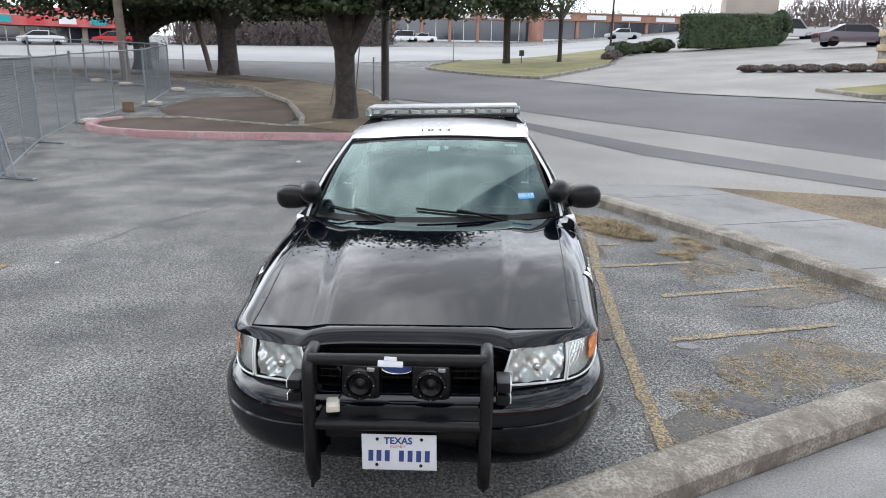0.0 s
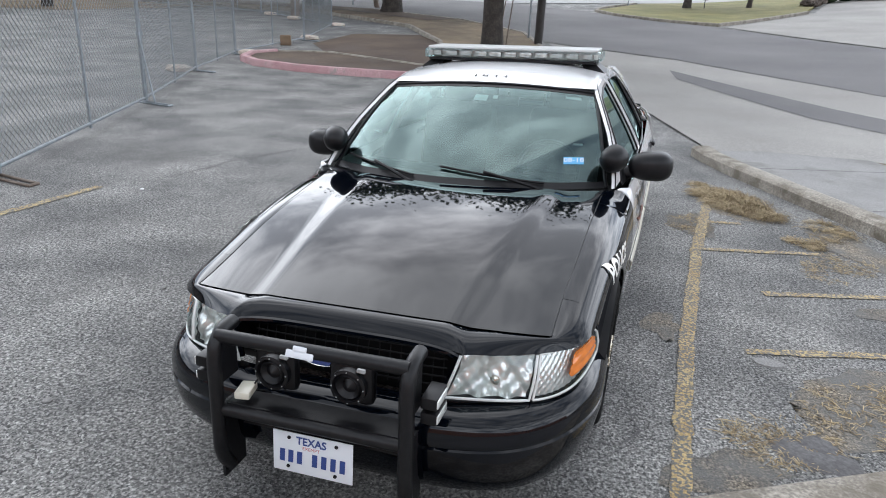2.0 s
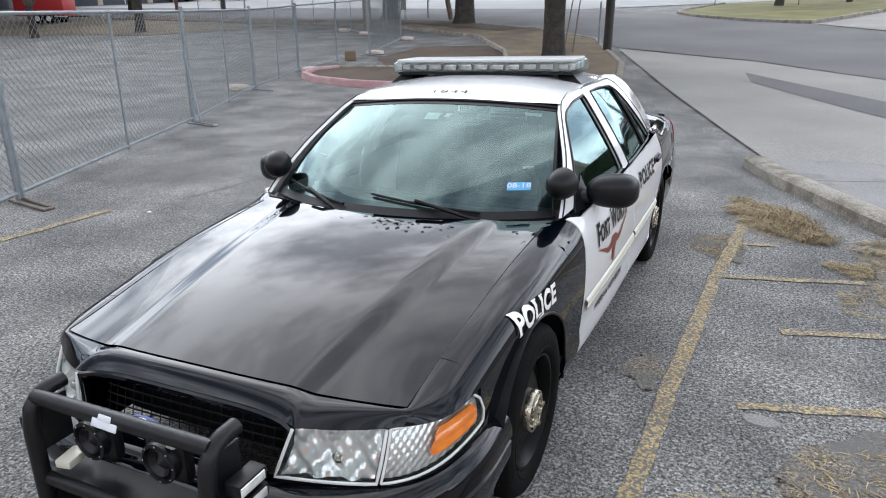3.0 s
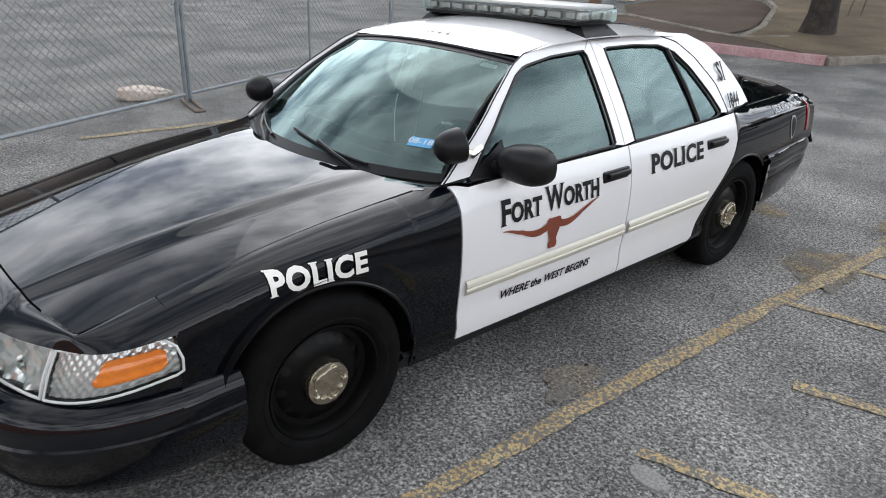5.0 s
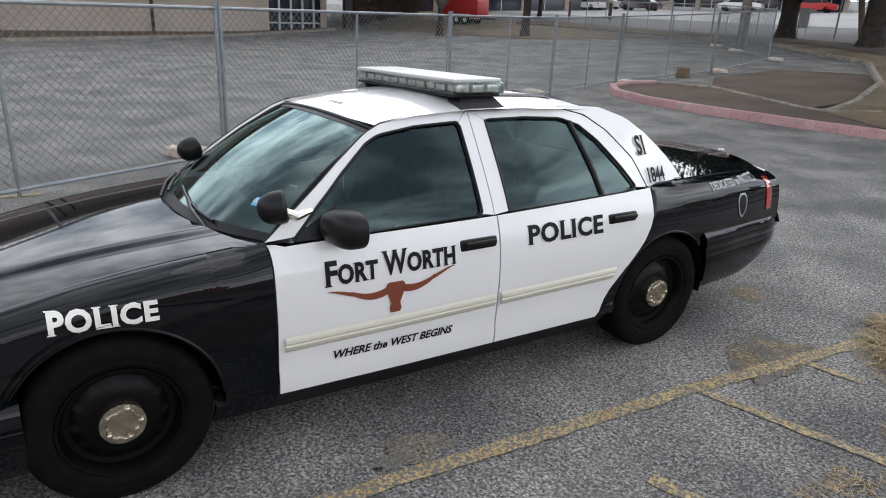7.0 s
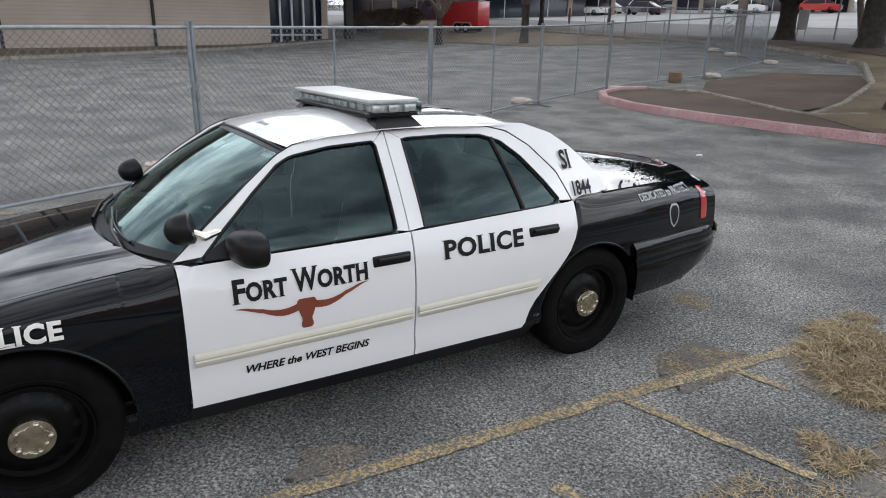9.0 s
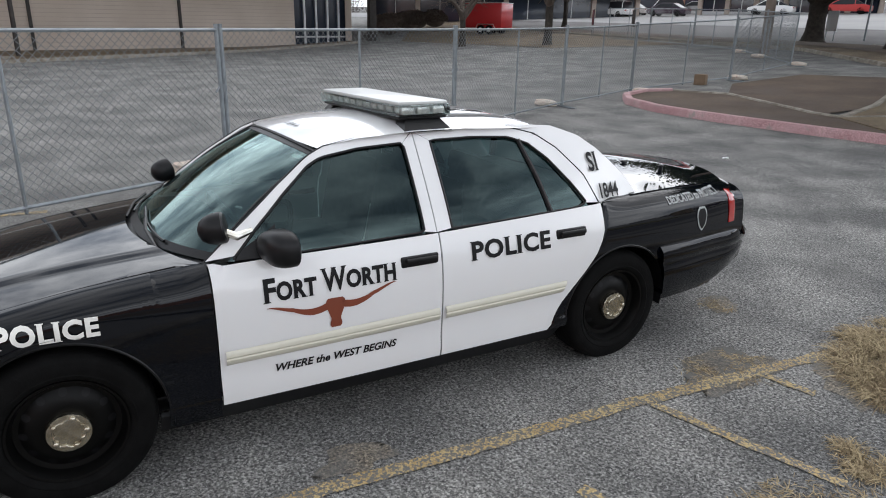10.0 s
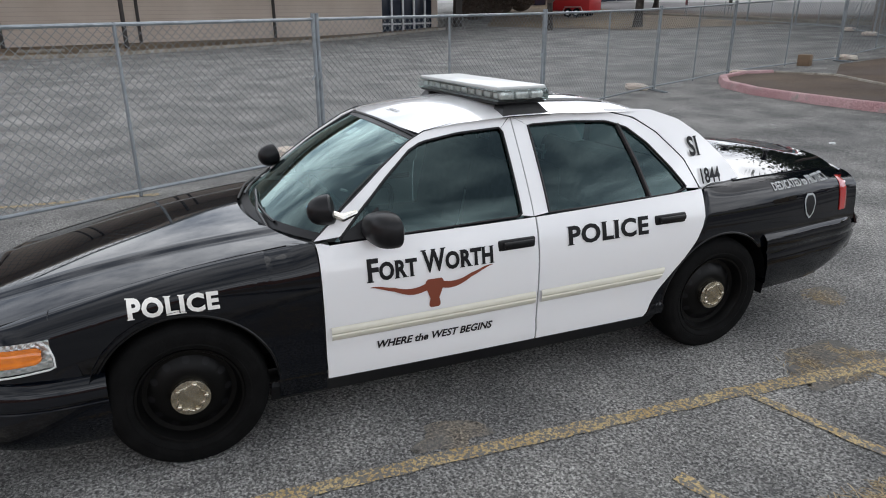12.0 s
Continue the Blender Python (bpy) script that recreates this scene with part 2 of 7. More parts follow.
M_HEDGE = mat("hedge_leaf", (0.035, 0.058, 0.025), 0.75, 0, (0.06, 0.085, 0.035), 2.0)
M_TWIG = mat("bare_twig", (0.10, 0.08, 0.07), 0.9, 0, (0.16, 0.13, 0.11), 3)
M_POLE = mat("dark_brown_steel_pole", (0.022, 0.019, 0.018), 0.6, 0, (0.04, 0.034, 0.03), 5)
M_WOODPOLE = mat("weathered_timber", (0.16, 0.125, 0.10), 0.9, 0, (0.22, 0.18, 0.15), 4)
M_BRICK = mat("painted_brick", (0.50, 0.425, 0.36), 0.9, 0, (0.58, 0.50, 0.43), 0.5, 0.3, 40)
M_PIER = mat("beige_render", (0.40, 0.34, 0.29), 0.9, 0, (0.45, 0.385, 0.33), 0.7)
M_REDBRICK = mat("far_red_brick", (0.33, 0.17, 0.12), 0.9, 0, (0.41, 0.22, 0.16), 0.6)
M_DARKGLASS = mat("dark_shop_glass", (0.02, 0.028, 0.045), 0.1, 0, coat=0.6)
M_SILVER = mat("aluminium_frame", (0.55, 0.56, 0.57), 0.35, 0.6)
M_REDROOF = mat("red_metal_roof", (0.34, 0.035, 0.04), 0.6, 0, (0.42, 0.06, 0.06), 0.7)
M_REDPAINT = mat("red_trailer_paint", (0.46, 0.02, 0.025), 0.35, 0, coat=0.5)
M_SIGNW = mat("white_sign_face", (0.75, 0.76, 0.76), 0.6)
M_SIGNR = mat("red_sign_face", (0.5, 0.04, 0.05), 0.6)
M_TEAL = mat("teal_sign_face", (0.02, 0.34, 0.36), 0.6)
M_SIGND = mat("maroon_sign_face", (0.12, 0.02, 0.03), 0.6)
M_STONE = mat("tan_rough_stone", (0.36, 0.27, 0.17), 0.9, 0, (0.48, 0.39, 0.27), 2.5, 0.8, 12, 20)
M_CARW = mat("white_vehicle_paint", (0.75, 0.75, 0.75), 0.3, coat=0.8)
M_CARD = mat("plum_vehicle_paint", (0.05, 0.03, 0.05), 0.25, coat=0.8)
M_CARS = mat("silver_vehicle_paint", (0.34, 0.35, 0.36), 0.3, 0.4, coat=0.8)
M_CARR = mat("red_vehicle_paint", (0.45, 0.03, 0.03), 0.3, coat=0.8)
M_CARDBOARD = mat("brown_cardboard", (0.20, 0.14, 0.09), 0.9, 0, (0.26, 0.18, 0.12), 6)
M_FARWOOD = mat("far_bare_wood", (0.10, 0.082, 0.078), 0.95, 0, (0.17, 0.135, 0.125), 0.35, 0, 60, 4)


# ---- mesh helpers ----
def link_bm(name, bm, material, parent=None, label="", smooth=True):
    me = bpy.data.meshes.new(name)
    bmesh.ops.recalc_face_normals(bm, faces=bm.faces[:])
    bm.to_mesh(me)
    bm.free()
    me.materials.append(material)
    if smooth:
        me.polygons.foreach_set("use_smooth", [True] * len(me.polygons))
        me.set_sharp_from_angle(angle=radians(38))
    ob = new(name, me)
    if parent:
        ob.parent = parent
    if label:
        tagged(ob, label)
    return ob


def part(name, bm, material, parent, label=""):
    return link_bm(name, bm, material, parent, label)


def thing(name, label, category, at=(0, 0, 0), rz=0, group=""):
    ob = new(name)
    ob.matrix_basis = pose(*at, 0, 0, rz)
    return tagged(ob, label, category, group)


def box(bm, c, s, rz=0, bevel=0.0, rx=0, ry=0):
    m = pose(*c, rx, ry, rz) @ Matrix.Diagonal((*s, 1))
    g = bmesh.ops.create_cube(bm, size=1.0, matrix=m)
    if bevel:
        es = {e for v in g["verts"] for e in v.link_edges}
        bmesh.ops.bevel(bm, geom=list(es), offset=bevel, segments=2, affect="EDGES", profile=0.5)
    return bm


def tube(bm, pts, r, n=8, cap=True, flat=1.0):
    """A round bar along points; r one radius or one for each point."""
    pts = [Vector(p) for p in pts]
    rs = r if isinstance(r, (list, tuple)) else [r] * len(pts)
    rings = []
    side = None
    for i, p in enumerate(pts):
        d = (pts[min(i + 1, len(pts) - 1)] - pts[max(i - 1, 0)]).normalized()
        if side is None:
            side = d.orthogonal().normalized()
        side = (side - d * side.dot(d)).normalized()
        up = d.cross(side)
        rings.append([bm.verts.new(p + rs[i] * (math.cos(a) * side + flat * math.sin(a) * up)) for a in (2 * math.pi * k / n for k in range(n))])
    for a, b in zip(rings, rings[1:]):
        for k in range(n):
            bm.faces.new((a[k], a[(k + 1) % n], b[(k + 1) % n], b[k]))
    if cap:
        bm.faces.new(rings[0][::-1])
        bm.faces.new(rings[-1])
    return bm


def sheet_grid(bm, f, nu, nv):
    """A grid of points f(u, v), u and v from 0 to 1."""
    g = [[bm.verts.new(f(i / nu, j / nv)) for j in range(nv + 1)] for i in range(nu + 1)]
    for i in range(nu):
        for j in range(nv):
            bm.faces.new((g[i][j], g[i + 1][j], g[i + 1][j + 1], g[i][j + 1]))
    return bm


def thicken(bm, t):
    bmesh.ops.recalc_face_normals(bm, faces=bm.faces[:])
    bmesh.ops.solidify(bm, geom=bm.faces[:], thickness=t)
    return bm


def lathe(bm, prof, n=32, axis="x", m=None, caps=True):
    """Turns (radius, along) pairs round an axis."""
    m = m or Matrix()
    rings = []
    for r, a in prof:
        ring = []
        for k in range(n):
            c, s = math.cos(2 * math.pi * k / n), math.sin(2 * math.pi * k / n)
            p = {"x": (a, r * c, r * s), "y": (r * c, a, r * s), "z": (r * c, r * s, a)}[axis]
            ring.append(bm.verts.new(m @ Vector(p)))
        rings.append(ring)
    for a, b in zip(rings, rings[1:]):
        for k in range(n):
            bm.faces.new((a[k], a[(k + 1) % n], b[(k + 1) % n], b[k]))
    if caps and prof[0][0] > 0:
        bm.faces.new(rings[0][::-1])
    if caps and prof[-1][0] > 0:
        bm.faces.new(rings[-1])
    return bm


def along(table, t):
    """Smooth value between (t, value) pairs."""
    if t <= table[0][0]:
        return table[0][1]
    for (a, va), (b, vb) in zip(table, table[1:]):
        if t <= b:
            return va + (vb - va) * (t - a) / (b - a)
    return table[-1][1]


def curve_along(table, t, w=0.22):
    """Rounded version of along(): mean over a short window."""
    ks = range(-4, 5)
    return sum(along(table, t + w * k / 4) * (5 - abs(k)) for k in ks) / sum(5 - abs(k) for k in ks)


# ---- terrain ----
def soft_ramp(v, k):
    return v if v / k > 30 else k * math.log1p(math.exp(v / k))


def step01(v, a, b):
    v = min(1, max(0, (v - a) / (b - a)))
    return v * v * (3 - 2 * v)


def height(x, y):
    return 0.052 * min(soft_ramp(y - 12, 1.5), 140) + 0.085 * min(soft_ramp(x - 4, 1.5), 40) * step01(y, 8, 18) - 0.0005


def ground_sheet(name, poly, dz, material, step=1.0, kind="structure", label="", thick=0.0):
    """A sheet over the terrain inside a plan polygon."""
    bm = bmesh.new()
    bm.faces.new([bm.verts.new((x, y, 0)) for x, y in poly])
    bmesh.ops.triangulate(bm, faces=bm.faces[:])
    for ax in (0, 1):
        lo, hi = min(p[ax] for p in poly), max(p[ax] for p in poly)
        k = math.floor(lo / step) + 1
        while k * step < hi:
            no = (1, 0, 0) if ax == 0 else (0, 1, 0)
            co = (k * step, 0, 0) if ax == 0 else (0, k * step, 0)
            bmesh.ops.bisect_plane(bm, geom=bm.verts[:] + bm.edges[:] + bm.faces[:], plane_co=co, plane_no=no)
            k += 1
    for v in bm.verts:
        v.co.z = height(v.co.x, v.co.y) + dz
    if thick:
        ext = bmesh.ops.extrude_face_region(bm, geom=bm.faces[:])
        for g in ext["geom"]:
            if isinstance(g, bmesh.types.BMVert):
                g.co.z -= thick
    ob = link_bm(name, bm, material)
    return tagged(ob, label, kind=kind)


def kerb_line(name, pts, w, h, material, label, parent=None):
    """A kerb with a rounded top along plan points."""
    bm = bmesh.new()
    prof = [(-w / 2, -0.1), (-w / 2, h * 0.75), (-w * 0.38, h * 0.95), (-w * 0.2, h), (w * 0.2, h), (w * 0.38, h * 0.95), (w / 2, h * 0.75), (w / 2, -0.1)]
    fine = []
    for a, b in zip(pts, pts[1:]):
        n = max(1, int(math.dist(a, b) / 0.4))
        fine += [(a[0] + (b[0] - a[0]) * k / n, a[1] + (b[1] - a[1]) * k / n) for k in range(n)]
    fine.append(pts[-1])
    rows = []
    for i, (x, y) in enumerate(fine):
        p, q = fine[max(i - 1, 0)], fine[min(i + 1, len(fine) - 1)]
        d = Vector((q[0] - p[0], q[1] - p[1])).normalized()
        nx, ny = -d.y, d.x
        rows.append([bm.verts.new((x + nx * o + 0.008 * noise.noise((x * 3, y * 3, o * 9)), y + ny * o, height(x, y) + z + 0.008 * noise.noise((x * 4, y * 4, z * 20)))) for o, z in prof])
    for a, b in zip(rows, rows[1:]):
        for k in range(len(prof) - 1):
            bm.faces.new((a[k], a[k + 1], b[k + 1], b[k]))
    bm.faces.new(rows[0])
    bm.faces.new(rows[-1][::-1])
    return tagged(link_bm(name, bm, material), label, "kerb", kind="structure")


# ---- the patrol car: front axle at y = 0, rear axle at y = 2.913, nose towards -y, its left side at +x ----
WIDTH = [(-0.6, 0.858), (-0.3, 0.873), (0.1, 0.904), (0.6, 0.926), (1.2, 0.942), (2.4, 0.952), (3.0, 0.948), (3.4, 0.93), (3.8, 0.895), (4.1, 0.85)]
BULGE = [(0.18, 0.94), (0.24, 0.955), (0.30, 0.982), (0.345, 0.997), (0.372, 0.981), (0.45, 0.986), (0.6, 0.996), (0.72, 1.0), (0.84, 0.99), (0.92, 0.965), (1.0, 0.93), (1.1, 0.9)]
HOODZ = [(-1.0, 0.71), (-0.8, 0.755), (-0.4, 0.845), (0.0, 0.908), (0.4, 0.950), (0.7, 0.965)]
SHOULDER = [(-0.8, 0.715), (-0.47, 0.787), (-0.2, 0.845), (0.0, 0.882), (0.3, 0.918), (0.62, 0.948), (1.7, 0.955), (2.7, 0.985), (3.0, 1.0), (3.5, 1.0), (3.8, 0.985), (4.1, 0.95)]


def lean(p):
    """The body leans towards its right side on its springs."""
    k = min(1, max(0, (p[2] - 0.15) / 0.2))
    return Vector((p[0] - 0.035 * max(0, p[2] - 0.6), p[1], p[2] + 0.035 * k * (p[0] - 0.88)))


def side_x(y, z):
    x = curve_along(WIDTH, y) * curve_along(BULGE, z, 0.08) if z > 0.55 else curve_along(WIDTH, y) * along(BULGE, z)
    top = curve_along(SHOULDER, y)
    r = 0.088
    inset = 0.0
    if y < 0.66:
        inset = along([(-0.6, 0.132), (-0.2, 0.138), (0.1, 0.152), (0.5, 0.160), (0.62, 0.05)], y)
    elif y > 2.75:
        inset = along([(2.75, 0.0), (3.0, 0.12), (4.1, 0.15)], y)
    if inset and z > top - r:
        q = min(1, (z - (top - r)) / r)
        x -= inset * (1 - math.sqrt(max(0, 1 - q * q)))
    return x


def arch(y, cy, r, low):
    d = abs(y - cy)
    return max(low, 0.335 + math.sqrt(r * r - d * d)) if d < r else low


def panel(name, y0, y1, zl, zh, material, parent, sgn, label="", n=40, rows=18, thick=0.012):
    bm = bmesh.new()
    ys = [y0 + (y1 - y0) * k / n for k in range(n + 1)]
    for cy in (0.0, 2.913):
        for r in (0.385,):
            for s in (-1, 1):
                for e in (0.0, 0.004, 0.012, 0.03, 0.05):
                    yy = cy + s * (r - e)
                    if y0 < yy < y1:
                        ys.append(yy)
    ys = sorted(set(ys))

    def f(u, v):
        y = ys[round(u * (len(ys) - 1))]
        a, b = zl(y), zh(y)
        w = 1 - (1 - v) ** 1.6
        z = a + (b - a) * w
        return lean((sgn * side_x(y, z), y, z))
    sheet_grid(bm, f, len(ys) - 1, rows)
    thicken(bm, thick)
    return part(name, bm, material, parent, label)


NOSE_W = 0.885


def nose_table():
    pts = []
    k = 400
    for i in range(k + 1):
        a = math.pi / 2 * i / k
        x = NOSE_W * math.sin(a) ** (2 / 4.4)
        y = -0.42 - 0.60 * math.cos(a)
        pts.append((x, y))
    s = [0.0]
    for p, q in zip(pts, pts[1:]):
        s.append(s[-1] + math.dist(p, q))
    return s, pts


NOSE_S, NOSE_P = nose_table()


def nose(s):
    """Point and outward normal at arc length s from the middle of the nose; goes on straight along the side."""
    a = abs(s)
    if a >= NOSE_S[-1]:
        x, y, nx, ny = NOSE_W, -0.42 + (a - NOSE_S[-1]), 1.0, 0.0
    else:
        i = int(np.searchsorted(NOSE_S, a))
        i = min(max(i, 1), len(NOSE_S) - 1)
        (x0, y0), (x1, y1) = NOSE_P[i - 1], NOSE_P[i]
        t = (a - NOSE_S[i - 1]) / max(1e-9, NOSE_S[i] - NOSE_S[i - 1])
        x, y = x0 + (x1 - x0) * t, y0 + (y1 - y0) * t
        d = Vector((x1 - x0, y1 - y0)).normalized()
        nx, ny = -d.y, d.x
        if ny > 0:
            nx, ny = -nx, -ny
        nx = abs(nx)
    return (math.copysign(x, s) if s else 0.0, y, math.copysign(nx, s) if s else 0.0, ny)


def nose_pt(s, z, off):
    x, y, nx, ny = nose(s)
    return lean((x + nx * off, y + ny * off, z))


def nose_patch(bm, s0, s1, z0, z1, off, n=14, m=6, lip=0.0):
    """A patch on the nose; z0, z1 and off may be functions."""
    fz0 = z0 if callable(z0) else (lambda s: z0)
    fz1 = z1 if callable(z1) else (lambda s: z1)
    fo = off if callable(off) else (lambda s, z: off)

    def f(u, v):
        s = s0 + (s1 - s0) * u
        z = fz0(s) + (fz1(s) - fz0(s)) * v
        return nose_pt(s, z, fo(s, z))
    sheet_grid(bm, f, n, m)
    if lip:
        thicken(bm, lip)
    return bm


def back(s, z):
    """The nose leans back towards the top."""
    return -0.058 - 0.26 * max(0, z - 0.52)


def U(y, z):
    """Half width of the glasshouse."""
    k = max(0, (z - 0.94) / 0.44)
    base = along([(0.5, 0.80), (0.9, 0.862), (2.0, 0.885), (2.7, 0.86), (3.2, 0.80)], y)
    return base - (base - 0.625) * k ** 1.15


def resample(pts, n):
    d = [0.0]
    for a, b in zip(pts, pts[1:]):
        d.append(d[-1] + math.dist(a, b))
    out = []
    for k in range(n + 1):
        t = d[-1] * k / n
        i = max(j for j in range(len(d)) if d[j] <= t + 1e-9)
        i = min(i, len(pts) - 2)
        q = (t - d[i]) / max(1e-9, d[i + 1] - d[i])
        out.append(tuple(a + (b - a) * q for a, b in zip(pts[i], pts[i + 1])))
    return out


def strip(outer, inner, sgn, off=0.0, n=24, m=2, thick=0.02):
    a, b = resample(outer, n), resample(inner, n)
    bm = bmesh.new()

    def f(u, v):
        i = round(u * n)
        y, z = a[i][0] + (b[i][0] - a[i][0]) * v, a[i][1] + (b[i][1] - a[i][1]) * v
        return lean((sgn * (U(y, z) + off), y, z))
    sheet_grid(bm, f, n, m)
    if thick:
        thicken(bm, thick)
    return bm


def letters(name, text, size, place, material, parent, width=1.0, shear=0.0, label="", spacing=1.0, weight=0.0, serif=""):
    """Lettering laid on a surface; place(u, v) gives the point for a pair from the text's middle."""
    cu = bpy.data.curves.new(name, "FONT")
    cu.body, cu.size, cu.align_x, cu.align_y, cu.shear, cu.space_character = text, size, "CENTER", "CENTER", shear, spacing
    cu.offset, cu.resolution_u = weight, 3
    ob = bpy.data.objects.new(name, cu)
    scene.collection.objects.link(ob)
    me = bpy.data.meshes.new_from_object(ob.evaluated_get(bpy.context.evaluated_depsgraph_get()))
    bpy.data.objects.remove(ob)
    bpy.data.curves.remove(cu)
    bm = bmesh.new()
    bm.from_mesh(me)
    bpy.data.meshes.remove(me)
    # slab feet at the flat ends of the strokes
    bars, seen = [], set()
    for v0 in bm.verts if serif else ():
        if v0 in seen:
            continue
        island, todo = [], [v0]
        seen.add(v0)
        while todo:
            v = todo.pop()
            island.append(v)
            for e in v.link_edges:
                o = e.other_vert(v)
                if o not in seen:
                    seen.add(o)
                    todo.append(o)
        lo, hi = min(v.co.y for v in island), max(v.co.y for v in island)
        for e in {e for v in island for e in v.link_edges if e.is_boundary}:
            p, q = e.verts
            for level, up in ((lo, 1), (hi, -1)):
                if up > 0 and serif == "top":
                    continue
                if max(abs(p.co.y - level), abs(q.co.y - level)) < size * 0.01 and 0.08 * size < abs(p.co.x - q.co.x) < 0.26 * size:
                    bars.append((min(p.co.x, q.co.x), max(p.co.x, q.co.x), level, up))
    for a, b, level, up in bars:
        ext, th = size * 0.055, size * 0.036 * up
        bm.faces.new([bm.verts.new((x, y, 0)) for x, y in ((a - ext, level), (b + ext, level), (b + ext * 0.8, level + th), (a - ext * 0.8, level + th))])
    bmesh.ops.triangulate(bm, faces=bm.faces[:])
    for ax in (0, 1):
        lo, hi = min(v.co[ax] for v in bm.verts), max(v.co[ax] for v in bm.verts)
        step = size * 0.22
        for k in range(int(lo / step) - 1, int(hi / step) + 2):
            bmesh.ops.bisect_plane(bm, geom=bm.verts[:] + bm.edges[:] + bm.faces[:], plane_co=(k * step, 0, 0) if ax == 0 else (0, k * step, 0), plane_no=(1, 0, 0) if ax == 0 else (0, 1, 0))
    for v in bm.verts:
        v.co = place(v.co.x * width, v.co.y)
    return part(name, bm, material, parent, label)


def on_side(sgn, yc, zc, slope=0.0, off=0.004):
    return lambda u, v: lean((sgn * (side_x(yc + sgn * u, zc + v + slope * u) + off), yc + sgn * u, zc + v + slope * u))


def quad_patch(bm, place, u0, u1, v0, v1, n=8, m=2):
    return sheet_grid(bm, lambda a, b: place(u0 + (u1 - u0) * a, v0 + (v1 - v0) * b), n, m)


car = thing("police_car", "black and white police sedan with push bumper parked on asphalt", "police car")
SILL = 0.30


def door_back(y):
    """Height of the rear edge of the rear door over y."""
    return along([(2.40, SILL), (2.44, 0.38), (2.48, 0.45), (2.56, 0.54), (2.64, 0.625), (2.71, 0.71), (2.755, 0.80), (2.77, 0.86), (2.772, 0.95)], y)


for sgn in (1, -1):
    part_top = lambda y: curve_along(SHOULDER, y)
    panel("front_fender", -0.495, 0.603, lambda y: arch(y, 0, 0.385, 0.235 if y > 0 else 0.50), part_top, M_BLACK, car, sgn, "gloss black fender")
    fdoor = panel("front_door", 0.61, 1.705, lambda y: SILL, part_top, M_WHITE, car, sgn, "gloss white front door")
    rdoor = panel("rear_door", 1.713, 2.765, lambda y: SILL if y < 2.40 else door_back(y), part_top, M_WHITE, car, sgn, "gloss white rear door", n=60)
    panel("quarter_panel", 2.41, 4.06, lambda y: arch(y, 2.913, 0.385, 0.30 if y < 2.9 else 0.60),
          lambda y: max(arch(y, 2.913, 0.385, 0.25) + 0.002, door_back(y) - 0.006) if y < 2.772 else part_top(y), M_BLACK, car, sgn, "gloss black rear quarter", n=70)
    # black rocker under the doors
    bm = bmesh.new()
    sheet_grid(bm, lambda u, v: lean((sgn * (along(WIDTH, 0.35 + 2.15 * u) * (0.985 - 0.10 * v) - 0.01), 0.35 + 2.15 * u, 0.302 - 0.12 * v)), 20, 3)
    part("rocker_panel", thicken(bm, 0.02), M_TRIM, car)
    # arch lips and the dark wheel wells
    for cy in (0.0, 2.913):
        bm = bmesh.new()
        pts = []
        for k in range(33):
            a = math.pi * (0.02 + 0.96 * k / 32)
            y, z = cy - 0.392 * math.cos(a), 0.335 + 0.392 * math.sin(a)
            if cy > 1 and y > cy + 0.28 and z < 0.6:
                continue
            pts.append(lean((sgn * (side_x(y, max(z, 0.3)) - 0.002), y, z)))
        tube(bm, pts, 0.006, 6)
        part("arch_lip", bm, M_TRIM, car)
        bm = bmesh.new()
        lathe(bm, [(0.0, -0.01), (0.41, 0.0), (0.41, 0.34)], 28, "x", pose(sgn * 0.56, cy, 0.345) @ Matrix.Diagonal((sgn, 1, 1, 1)), False)
        bmesh.ops.bisect_plane(bm, geom=bm.verts[:] + bm.edges[:] + bm.faces[:], plane_co=(0, 0, 0.27), plane_no=(0, 0, -1), clear_outer=True)
        part("wheel_well", bm, M_TRIM, car)
    # mouldings
    for door, a, b in ((fdoor, 0.635, 1.69), (rdoor, 1.725, 2.50)):
        bm = bmesh.new()

        def f(u, v, a=a, b=b):
            y = a + (b - a) * u
            z = 0.496 + 0.012 * (y - 0.6) + 0.068 * v
            if u > 0.97 and b > 2:
                y -= 0.03 * (1 - v)
            o = 0.003 + 0.014 * math.sin(math.pi * min(1, max(0, v))) ** 0.5 - (0.005 if 0.4 < v < 0.6 else 0)
            return lean((sgn * (side_x(y, z) + o), y, z))
        sheet_grid(bm, f, 24, 10)
        part("side_moulding", bm, M_BODYTRIM, door, "cream rubbing strip")
    # door handles
    for door, yc, zc in ((fdoor, 1.585, 0.842), (rdoor, 2.522, 0.856)):
        bm = bmesh.new()
        box(bm, lean((sgn * (side_x(yc, zc) - 0.003), yc, zc)), (0.022, 0.205, 0.056), 0, 0.010)
        box(bm, lean((sgn * (side_x(yc, zc) + 0.018), yc + 0.005, zc + 0.006)), (0.02, 0.17, 0.028), 0, 0.008)
        part("door_handle", bm, M_TRIM, door, "black plastic pull handle")
    # glasshouse
    OUT_F = [(0.60, 0.952), (0.75, 1.075), (0.95, 1.225), (1.13, 1.345), (1.22, 1.383), (1.4, 1.41), (1.708, 1.425)]
    WIN_F = [(0.735, 0.965), (0.84, 1.07), (0.98, 1.19), (1.13, 1.305), (1.20, 1.335), (1.4, 1.362), (1.645, 1.372)]
    OUT_R = [(1.714, 1.425), (2.0, 1.428), (2.30, 1.413), (2.46, 1.373), (2.585, 1.29), (2.725, 1.14), (2.795, 0.98)]
